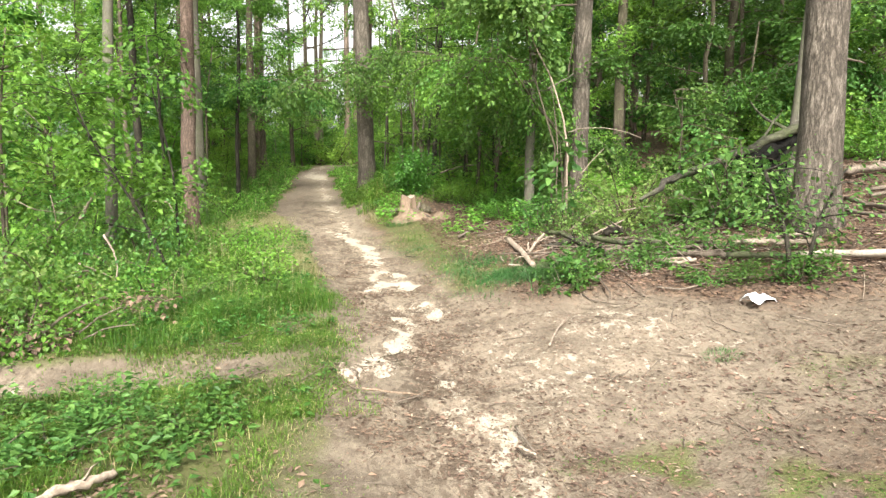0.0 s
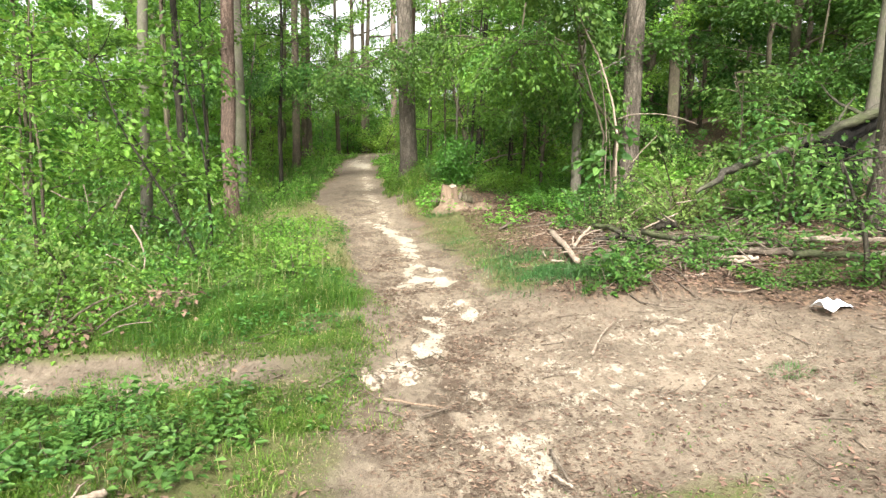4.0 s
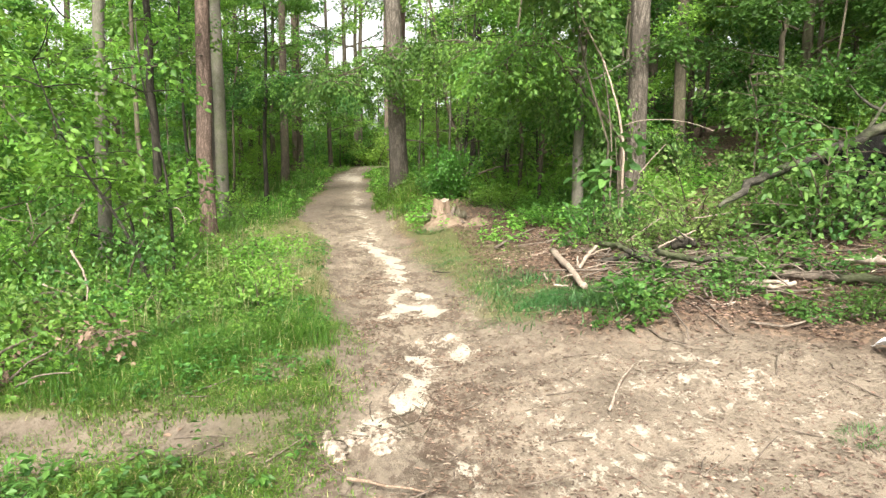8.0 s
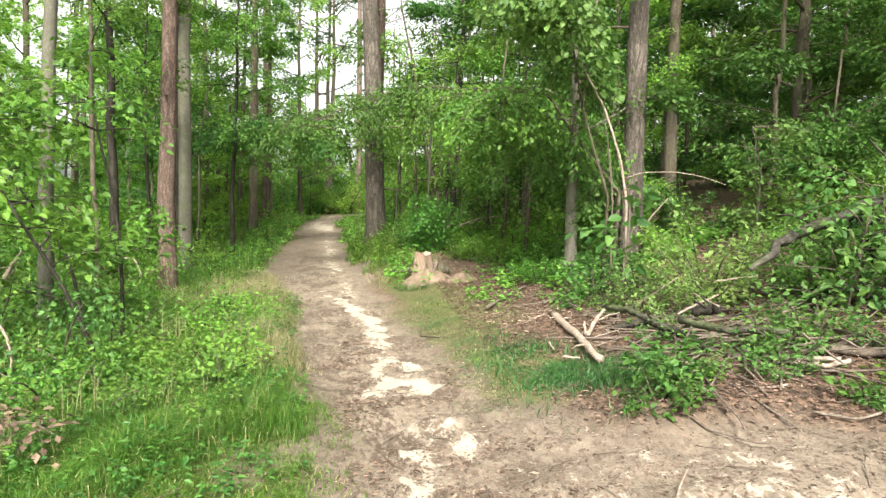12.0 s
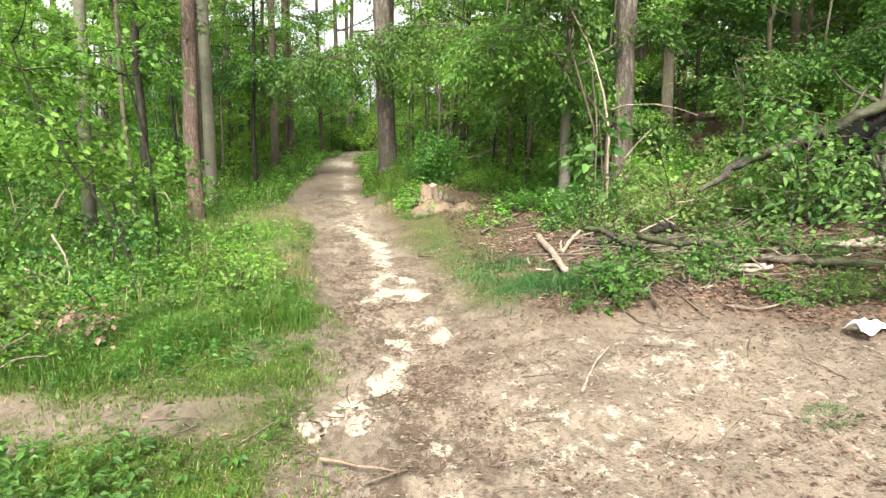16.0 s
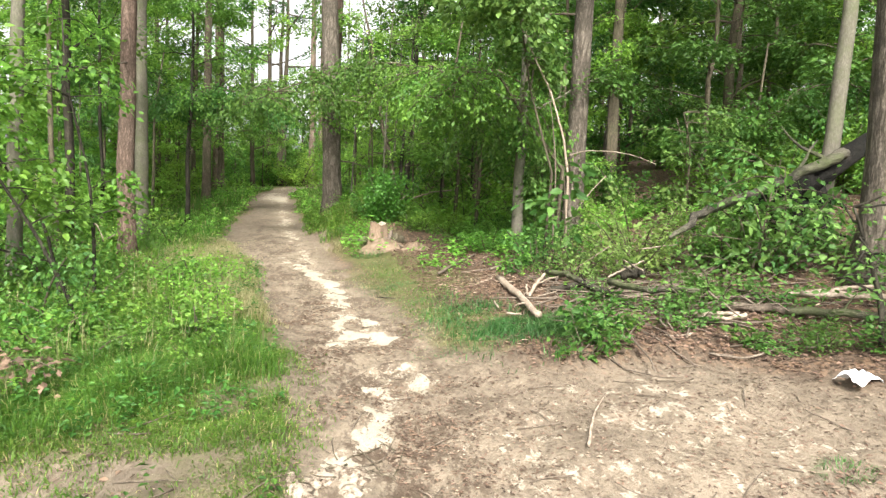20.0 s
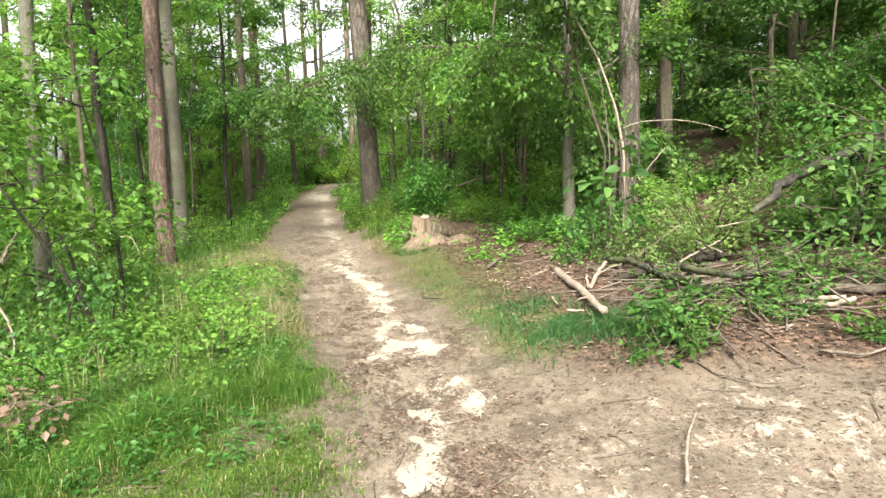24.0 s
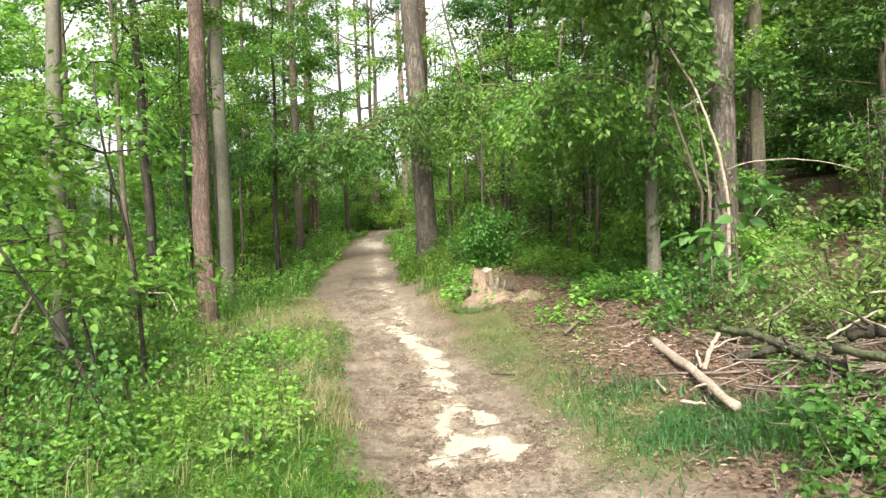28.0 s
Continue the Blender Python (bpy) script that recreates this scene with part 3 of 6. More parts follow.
def green_cover(x, y):
    x, y = np.asarray(x, float), np.asarray(y, float)
    left = (0.5 * (1 - bare(x, y)) + 0.5 * turf(x, y)) * (1 - step(0.1, 0.9, x - 0.1 * np.maximum(0, y - 14)))
    right = np.exp(-(((x - 1.75) / 0.45) ** 2) - (((y - 9.0) / 0.8) ** 2)) * 1.1
    mat = 0.62 * np.exp(-(((x - np.interp(y, [8.3, 9.7, 11, 13.2], [1.6, 1.6, 1.4, 1.05])) / 0.42) ** 4)) * step(8.0, 8.8, y) * (1 - step(12.8, 13.8, y)) * (0.55 + 0.7 * grid_noise(x, y, 0.4, 24))
    right = np.maximum(right, mat)
    verge = (1 - bare(x, y)) * step(0.5, 0.9, x - path_x(y)) * (1 - step(1.4, 2.6, x - path_x(y))) * step(10.0, 11.5, y) * 0.7
    moss = 0.95 * np.exp(-(((x - 1.7) / 0.8) ** 2) - (((y - 4.4) / 0.6) ** 2)) + 0.9 * np.exp(-(((x - 2.4) / 0.7) ** 2) - (((y - 3.6) / 0.7) ** 2)) + 0.5 * np.exp(-(((x - 3.3) / 0.6) ** 2) - (((y - 5.2) / 0.5) ** 2))
    moss = 0.9 * moss * step(0.4, 0.75, grid_noise(x, y, 0.25, 21))
    return np.clip(np.maximum(np.maximum(left, right), np.maximum(verge, moss)), 0, 1)


def ground_z(x, y):
    x, y = np.asarray(x, float), np.asarray(y, float)
    near = np.exp(-((y - 8) / 18.0) ** 2)
    b = bare(x, y)
    z = base_z(x, y) - 0.05 * b * near
    z = z + near * (1 - b) * (0.10 * (grid_noise(x, y, 1.3, 11) - 0.5) + 0.05 * (grid_noise(x, y, 0.4, 12) - 0.5))
    z = z + near * b * (0.055 * (grid_noise(x, y, 0.45, 13) - 0.5) + 0.045 * (grid_noise(x, y, 0.17, 14) - 0.5))
    return z + (1 - near) * 0.25 * (grid_noise(x, y, 5.0, 15) - 0.5)


def gz(x, y):
    return float(ground_z(x, y))


def spread(lo, hi, fine, far, grow):
    mid = np.arange(lo, hi, fine)
    out, s, p = [], fine, hi
    while p < far:
        out.append(p)
        s *= grow
        p += s
    left, s, p = [], fine, lo - fine
    while p > -far:
        left.append(p)
        s *= grow
        p -= s
    return np.array(left[::-1] + list(mid) + out)


gx, gy = spread(-4.0, 7.0, 0.042, 400, 1.12), spread(1.5, 16.5, 0.045, 400, 1.12)
GX, GY = np.meshgrid(gx, gy)
GV = np.stack([GX, GY, ground_z(GX, GY)], -1).reshape(-1, 3)
i0 = (np.arange(len(gy) - 1)[:, None] * len(gx) + np.arange(len(gx) - 1)[None]).ravel()
ground_me = build_mesh("ground", GV, [np.stack([i0, i0 + 1, i0 + len(gx) + 1, i0 + len(gx)], -1)], SOIL)
cover = ground_me.color_attributes.new("cover", "FLOAT_COLOR", "POINT")
cx, cy = GV[:, 0], GV[:, 1]
cov = np.stack([pale_sand(cx, cy) * bare(cx, cy), green_cover(cx, cy), litter_cover(cx, cy), np.exp(-(((cx - path_x(cy) + 0.1) / 0.62) ** 2)) * (1 - step(14, 22, cy))], -1)
cover.data.foreach_set("color", cov.astype(np.float32).ravel())
tagged(new("ground", ground_me), "trodden sandy forest soil with leaf litter and moss", "ground", kind="structure")

# ---- trees ----
def spray(rng, line, n, leaf, spread_=0.5, flat=0.75, start=0.25):
    """Leaves in flat sprays on side twigs of a limb: stalk ends, ways and faces."""
    k = len(line) - 1
    s = start + (1 - start) * rng.random(n) ** 0.8
    f = s * k
    i = np.minimum(f.astype(int), k - 1)
    on = line[i] + (line[i + 1] - line[i]) * (f - i)[:, None]
    along = unit(line[i + 1] - line[i])
    side = unit(np.cross(along, [0, 0, 1.0]) + 1e-6)
    sgn = np.where(rng.random(n) < 0.5, -1.0, 1.0)[:, None]
    out = unit(side * sgn + along * rng.uniform(0.2, 1.0, n)[:, None])
    reach = spread_ * (1.1 - 0.6 * s) * rng.random(n) ** 0.7
    P = on + out * reach[:, None] + rng.normal(0, 0.05, (n, 3)) * [1, 1, 1.6]
    P[:, 2] -= 0.18 * reach
    D = out + rng.normal(0, 0.45, (n, 3)) - [0, 0, 0.25]
    N = np.array([0, 0, 1.0]) * flat + rng.normal(0, 0.4, (n, 3))
    return P, D, N


def trunk_line(rng, h, lean=(0, 0), wob=0.05, n=14):
    z = np.linspace(-0.25, h, n)
    wx, wy = np.cumsum(rng.normal(0, wob, n)) * 0.35, np.cumsum(rng.normal(0, wob, n)) * 0.35
    wx, wy = wx - wx[1], wy - wy[1]
    return np.stack([lean[0] * z + wx, lean[1] * z + wy, z], -1)


def flare(z, r, h, foot=1.45):
    return r * (1 - 0.75 * np.clip(z / h, 0, 1) ** 1.2) * (1 + (foot - 1) * np.exp(-np.maximum(z, -0.1) / 0.22))


def at_height(line, z):
    return np.array([np.interp(z, line[:, 2], line[:, i]) for i in range(3)])


def pine(name, label, at, r, h, mat, lean=(0, 0), seed=0, crown_from=0.6, stubs=5, needles=1500, group="tall pines"):
    """A tall pine: bare plated trunk with dead stubs, and a high ragged crown."""
    rng = np.random.default_rng(seed)
    tree = thing(name, label, "tree", (at[0], at[1], gz(*at) - 0.02), group)
    line = trunk_line(rng, h, lean, 0.035, 26)
    trunk = part("trunk", tubes_mesh("trunk", [tube(line, flare(line[:, 2], r, h), 18, rng, 0.06)], mat), tree)
    for i in range(stubs):
        z = rng.uniform(1.2, h * crown_from)
        a = rng.uniform(0, 2 * np.pi)
        p = at_height(line, z)
        w = np.array([np.cos(a), np.sin(a), rng.uniform(-0.2, 0.3)])
        ln = curve_line(rng, p + w * r * 0.5, w, rng.uniform(0.25, 0.9) + r, 5, 0.12)
        part("dead_stub", tubes_mesh("dead_stub", [tube(ln, np.linspace(0.022, 0.006, 5), 5)], WOOD_GREY), trunk)
    P, D, N, lim = [], [], [], []
    for i in range(9):
        z = h * (crown_from + (0.98 - crown_from) * (i + rng.random()) / 9)
        a = i * 2.4 + rng.uniform(-0.4, 0.4)
        w = np.array([np.cos(a), np.sin(a), 0.25])
        ln = curve_line(rng, at_height(line, z), w, (h - z) * 0.35 + rng.uniform(0.9, 1.8), 6, 0.12, (0, 0, 0.3))
        lim.append(tube(ln, np.linspace(0.05, 0.012, 6), 5))
        m = needles // 9
        s = spray(rng, ln, m, 0.2, 0.7, 0.3, 0.35)
        P.append(s[0]), D.append(s[1] + [0, 0, 0.5]), N.append(s[2])
    for p in lim:
        part("limb", tubes_mesh("limb", [p], mat), tree)
    P, D, N = np.vstack(P), np.vstack(D), np.vstack(N)
    L = rng.uniform(0.16, 0.30, len(P))
    part("crown", leaf_mesh("crown", NEEDLES, [leaves(P, D, N, L, L * 0.35, 0.2, 0.1)]), tree)
    return tree


def broadleaf(name, label, at, h, r, base, reach, limbs, n, leaf, bark_mat, leaf_mat, seed=0, lean=(0, 0), rise=0.35, parts=True, group="", spread_=0.55, droop=-0.5, sides=9):
    """A leafy tree: tapered trunk, crooked limbs, and flat sprays of leaves with gaps between them."""
    rng = np.random.default_rng(seed)
    tree = thing(name, label, "tree", (at[0], at[1], gz(*at) - 0.02), group)
    line = trunk_line(rng, h, lean, 0.06, 18)
    stem = tube(line, np.maximum(flare(line[:, 2], r, h, 1.3), 0.008), sides, rng, 0.05)
    P, D, N, lim = [], [], [], []
    for i in range(limbs):
        t = (i + rng.random() * 0.8) / limbs
        z = base + (h * 0.97 - base) * t
        a = i * 2.4 + rng.uniform(-0.5, 0.5)
        w = np.array([np.cos(a), np.sin(a), rise + 0.3 * rng.random()])
        length = reach * (1.0 - 0.55 * t) * rng.uniform(0.65, 1.15)
        ln = curve_line(rng, at_height(line, z), w, length, 7, 0.13, (0, 0, droop))
        rr = max(0.007, r * 0.32 * (1 - 0.6 * t))
        lim.append(tube(ln, np.linspace(rr, 0.004, 7), 5))
        m = int(n / limbs * (0.6 + 0.8 * rng.random()))
        s = spray(rng, ln, m, leaf, spread_, 0.8, 0.18)
        P.append(s[0]), D.append(s[1]), N.append(s[2])
        for j in range(3):
            k = rng.integers(2, 6)
            w2 = unit(ln[k] - ln[k - 1]) + rng.normal(0, 0.5, 3) * [1, 1, 0.4]
            l2 = curve_line(rng, ln[k], w2, length * 0.4, 5, 0.12, (0, 0, droop * 0.7))
            lim[-1] = join([lim[-1], tube(l2, np.linspace(rr * 0.5, 0.003, 5), 4)])
            s = spray(rng, l2, m // 4, leaf, spread_ * 0.7, 0.8, 0.1)
            P.append(s[0]), D.append(s[1]), N.append(s[2])
    part("trunk", tubes_mesh("trunk", [stem] if parts else [stem, *lim], bark_mat), tree)
    for p in lim if parts else ():
        part("limb", tubes_mesh("limb", [p], bark_mat), tree)
    P, D, N = np.vstack(P), np.vstack(D), np.vstack(N)
    L = leaf * rng.uniform(0.65, 1.25, len(P))
    part("crown", leaf_mesh("crown", leaf_mat, [leaves(P, D, N, L, L * 0.62)]), tree)
    return tree


def planted(tree, x, y, turn, size):
    return copy_thing(tree, Matrix.Translation((x, y, gz(x, y) - 0.03)) @ Matrix.Rotation(turn, 4, "Z") @ Matrix.Diagonal((size, size, size, 1)))


# the tall trees by the path
pine("pine_tree", "thick pine with plated grey-brown bark on the littered bank", (5.1, 7.9), 0.218, 17, BARK_PINE, (-0.012, 0.01), 1, 0.62, 4)
pine("pine_tree", "slim red-brown pine at the grassy edge of the path", (-2.8, 15.65), 0.145, 16, BARK_RED, (0.0, 0.02), 2, 0.62, 7)
pine("pine_tree", "grey-barked pine close behind a red-brown one", (-3.2, 18.6), 0.145, 16, BARK_GREY, (0.004, 0.0), 3, 0.66, 2)
pine("pine_tree", "dark thin pine stem between two pines", (-3.52, 19.4), 0.09, 13, BARK_DARK, (0.0, 0.0), 4, 0.6, 2)
pine("pine_tree", "leaning grey-brown pine beside the narrow path", (0.86, 17.6), 0.20, 17, BARK_PINE, (-0.045, 0.01), 5, 0.62, 5)
pine("pine_tree", "straight reddish pine behind a leaning one", (0.93, 19.0), 0.125, 17, BARK_RED, (-0.004, 0.0), 6, 0.62, 3)
pine("pine_tree", "brown pine behind the dead stem on the bank", (4.35, 12.9), 0.155, 16, BARK_PINE, (-0.002, 0.0), 7, 0.62, 3)
pine("pine_tree", "slim brown pine in the shade of the thicket", (6.05, 15.1), 0.11, 15, BARK_BROWN, (0.0, 0.0), 8, 0.6, 3)
pine("pine_tree", "slim dark pine in the shade of the thicket", (6.85, 16.8), 0.13, 15, BARK_PINE, (0.0, 0.0), 9, 0.6, 3)
pine("pine_tree", "pale pine trunk beside the far end of the path", (-3.5, 36.5), 0.27, 18, BARK_PALE, (-0.006, 0.0), 10, 0.6, 3)
pine("pine_tree", "dark slender pine before a pale one", (-2.9, 27.0), 0.15, 15, BARK_BROWN, (0.0, 0.0), 11, 0.55, 3)
pine("pine_tree", "tall pale pine against the open sky", (1.0, 44.0), 0.2, 22, BARK_PALE, (-0.01, 0.0), 12, 0.5, 6)
pine("pine_tree", "tall pale pine against the open sky", (1.6, 46.0), 0.2, 22, BARK_PALE, (-0.012, 0.0), 13, 0.5, 6)
for i, (x, y) in enumerate(((-1.5, 43), (-0.9, 45), (-0.6, 42.5))):
    pine("pine_tree", "far brown pine trunk beyond the bend of the path", (x, y), 0.16, 15, BARK_BROWN, (0, 0), 20 + i, 0.4, 1, 1200)
broadleaf("beech_tree", "slender grey-barked beech among green saplings", (-3.12, 11.65), 11, 0.085, 4.2, 2.0, 12, 3400, 0.085, BARK_GREY, LEAF_MID, 31, (0.022, 0.01), group="slender trees")
# dark leaf colour stands in for this crown's silhouette against the sky
broadleaf("beech_tree", "slim dark-barked tree among green saplings", (-4.2, 17.3), 11, 0.095, 3.4, 1.8, 11, 3000, 0.085, BARK_DARK, LEAF_DARK, 32, (-0.012, 0.0), group="slender trees")
broadleaf("beech_tree", "thin grey-green sapling stem in the thicket", (-3.9, 15.6), 9, 0.05, 3.0, 1.5, 10, 2600, 0.08, BARK_BROWN, LEAF_MID, 33, (-0.03, 0.0), group="slender trees")
broadleaf("beech_tree", "thin dark stem among green saplings", (-4.4, 20.2), 9, 0.045, 3.4, 1.6, 10, 2400, 0.085, BARK_DARK, LEAF_DARK, 42, (0.0, 0.0), group="slender trees")
broadleaf("beech_tree", "pale grey smooth trunk behind the thick pine", (6.5, 10.2), 12, 0.10, 4.6, 2.2, 11, 3600, 0.09, BARK_GREY, LEAF_MID, 34, (0.02, 0.0), group="slender trees")
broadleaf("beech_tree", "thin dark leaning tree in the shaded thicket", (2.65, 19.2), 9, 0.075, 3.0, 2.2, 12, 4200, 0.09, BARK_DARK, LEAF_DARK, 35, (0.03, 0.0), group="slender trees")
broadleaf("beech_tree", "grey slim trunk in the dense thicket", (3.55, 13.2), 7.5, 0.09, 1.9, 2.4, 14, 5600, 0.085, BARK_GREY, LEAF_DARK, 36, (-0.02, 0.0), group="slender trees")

broadleaf("hornbeam_tree", "young tree hanging over the narrow path", (2.5, 18.6), 5.6, 0.06, 1.2, 2.6, 18, 4600, 0.085, BARK_BROWN, LEAF_MID, 37, (-0.2, 0.02), rise=0.15, droop=-0.9, group="overhanging trees")
def hanging_tree(name, label, foot, limb, n, leaf, mat, bark_mat, seed, hang=0.9, twigs=26, r=0.04, broad=False):
    """A tree whose long limb reaches out with twigs of leaves hanging from it."""
    rng = np.random.default_rng(seed)
    o = np.array([*foot, gz(*foot)])
    ob = thing(name, label, "tree", tuple(o), "overhanging trees")
    C = np.array(limb, float)
    s = np.linspace(0, len(C) - 1, 16)
    ln = np.stack([np.interp(s, np.arange(len(C)), C[:, k]) for k in range(3)], -1)
    ln[1:-1] = (ln[:-2] + 2 * ln[1:-1] + ln[2:]) / 4
    stem = np.vstack([[o - [0, 0, 0.1]], [o + [0.05, 0, 1.2]], ln[:1], ln[:1] + [0.2, 0.1, 1.6]])
    part("trunk", tubes_mesh("trunk", [tube(stem - o, (r, r * 0.85, r * 0.65, 0.015), 9, rng, 0.06)], bark_mat), ob)
    limb_ob = part("limb", tubes_mesh("limb", [tube(ln - o, np.linspace(r * 0.6, 0.008, 16), 7, rng, 0.1)], bark_mat), ob)
    P, D, N = [], [], []
    for i in range(twigs):
        k = rng.integers(1, 16)
        a = rng.uniform(0, 6.3)
        l2 = curve_line(rng, ln[k] - o + rng.normal(0, 0.05, 3), (0.9 * np.cos(a), 0.9 * np.sin(a), 0.25), hang * rng.uniform(0.6, 1.3), 7, 0.12, (0, 0, -1.7))
        part("twig", tubes_mesh("twig", [tube(l2, np.linspace(0.009, 0.002, 7), 4)], bark_mat), limb_ob)
        q = spray(rng, l2, n // twigs, leaf, 0.36, 0.7, 0.05)
        P.append(q[0]), D.append(q[1] - [0, 0, 0.3]), N.append(q[2] + rng.normal(0, 0.25, (len(q[0]), 3)))
    P, D, N = np.vstack(P), np.vstack(D), np.vstack(N)
    L = leaf * rng.uniform(0.65, 1.25, len(P))
    part("crown", leaf_mesh("crown", mat, [(broad_leaves if broad else leaves)(P, D, N, L, L * (0.85 if broad else 0.6))]), ob)


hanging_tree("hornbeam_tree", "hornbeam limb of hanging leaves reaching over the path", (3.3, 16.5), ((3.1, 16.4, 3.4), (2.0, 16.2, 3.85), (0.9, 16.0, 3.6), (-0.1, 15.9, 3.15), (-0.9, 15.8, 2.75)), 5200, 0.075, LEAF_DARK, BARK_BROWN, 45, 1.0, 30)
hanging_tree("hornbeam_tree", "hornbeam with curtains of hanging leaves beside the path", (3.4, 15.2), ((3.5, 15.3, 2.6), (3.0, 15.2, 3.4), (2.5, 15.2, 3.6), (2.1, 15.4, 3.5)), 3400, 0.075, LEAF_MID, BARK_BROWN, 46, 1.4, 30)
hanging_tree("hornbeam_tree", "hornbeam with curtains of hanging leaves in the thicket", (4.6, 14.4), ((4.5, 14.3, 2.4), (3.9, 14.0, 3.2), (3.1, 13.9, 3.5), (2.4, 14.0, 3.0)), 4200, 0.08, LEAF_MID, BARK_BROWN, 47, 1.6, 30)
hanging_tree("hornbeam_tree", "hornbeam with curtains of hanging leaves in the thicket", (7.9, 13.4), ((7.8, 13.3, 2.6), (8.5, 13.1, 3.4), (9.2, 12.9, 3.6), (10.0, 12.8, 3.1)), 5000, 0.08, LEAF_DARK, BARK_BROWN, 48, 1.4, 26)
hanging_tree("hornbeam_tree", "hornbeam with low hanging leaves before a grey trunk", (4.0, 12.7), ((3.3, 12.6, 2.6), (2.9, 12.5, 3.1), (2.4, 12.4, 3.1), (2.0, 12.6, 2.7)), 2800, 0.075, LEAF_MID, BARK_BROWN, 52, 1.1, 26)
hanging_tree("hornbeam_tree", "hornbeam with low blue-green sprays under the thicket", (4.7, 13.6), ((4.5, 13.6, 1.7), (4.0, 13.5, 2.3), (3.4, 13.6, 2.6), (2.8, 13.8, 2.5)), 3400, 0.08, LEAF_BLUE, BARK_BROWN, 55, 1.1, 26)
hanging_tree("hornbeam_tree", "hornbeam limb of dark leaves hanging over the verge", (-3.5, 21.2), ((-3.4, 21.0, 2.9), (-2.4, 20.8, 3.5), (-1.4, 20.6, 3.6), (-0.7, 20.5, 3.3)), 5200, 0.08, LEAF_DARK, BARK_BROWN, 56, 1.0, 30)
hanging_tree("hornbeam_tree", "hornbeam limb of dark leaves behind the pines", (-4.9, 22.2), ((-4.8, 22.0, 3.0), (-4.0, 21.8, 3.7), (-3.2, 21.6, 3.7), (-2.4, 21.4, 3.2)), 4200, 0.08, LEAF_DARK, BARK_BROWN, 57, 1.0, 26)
hanging_tree("maple_tree", "young maple with large bright leaves above the bank", (3.45, 11.75), ((3.1, 11.7, 2.8), (2.8, 11.4, 3.7), (2.4, 11.2, 4.0), (1.9, 11.1, 3.8)), 2400, 0.08, LEAF_BLUE, BARK_BROWN, 49, 0.6, 26, 0.02, True)
broadleaf("hornbeam_tree", "young tree with flat layered sprays by the path", (-2.6, 21.0), 7.5, 0.06, 2.9, 2.1, 14, 4200, 0.08, BARK_DARK, LEAF_MID, 39, (0.02, 0.0), rise=0.1, droop=-0.7, group="overhanging trees")

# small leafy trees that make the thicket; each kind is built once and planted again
# leaf kinds 1 and 2 carry some shade and some light in their colour
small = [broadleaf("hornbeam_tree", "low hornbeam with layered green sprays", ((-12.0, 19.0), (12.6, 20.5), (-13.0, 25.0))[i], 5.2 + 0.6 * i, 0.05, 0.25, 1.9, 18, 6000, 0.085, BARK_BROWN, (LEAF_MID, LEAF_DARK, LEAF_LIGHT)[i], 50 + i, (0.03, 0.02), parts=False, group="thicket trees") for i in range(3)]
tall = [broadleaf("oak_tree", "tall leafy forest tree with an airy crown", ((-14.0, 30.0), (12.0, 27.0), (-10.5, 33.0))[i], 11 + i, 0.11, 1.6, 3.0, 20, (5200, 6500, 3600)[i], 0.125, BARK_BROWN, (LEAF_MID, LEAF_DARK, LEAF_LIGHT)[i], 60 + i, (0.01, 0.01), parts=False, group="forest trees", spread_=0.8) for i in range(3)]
for x, y, k, a, size in ((8.6, 15.2, 0, 0.4, 1.0), (10.8, 13.4, 2, 1.6, 0.8), (7.4, 19.6, 1, 2.8, 1.1)):
    planted(tall[k], x, y, a, size)
for x, y, k, a, size in ((-4.7, 28.5, 2, 0.4, 0.95), (-6.9, 31.5, 0, 1.6, 1.1), (-8.6, 24.0, 2, 2.8, 1.0), (-5.8, 36.5, 0, 4.0, 1.1), (-9.4, 29.0, 2, 5.0, 1.1)):
    planted(tall[k], x, y, a, size)
for x, y, a, size in ((-3.7, 29.5, 0.2, 0.95), (-4.8, 25.2, 3.2, 0.85), (-3.2, 34.0, 4.4, 1.0)):
    planted(tall[0], x, y, a, size)
for x, y, a, size in ((-2.0, 37.5, 0.7, 1.05), (2.9, 41.5, 2.1, 0.8)):
    planted(tall[2], x, y, a, size)
for x, y, a, size in ((-0.8, 54.0, 0.3, 1.1), (1.8, 52.0, 1.3, 1.0), (-2.6, 56.0, 2.3, 1.2), (3.6, 55.0, 3.3, 1.2)):
    planted(small[2], x, y, a, size)
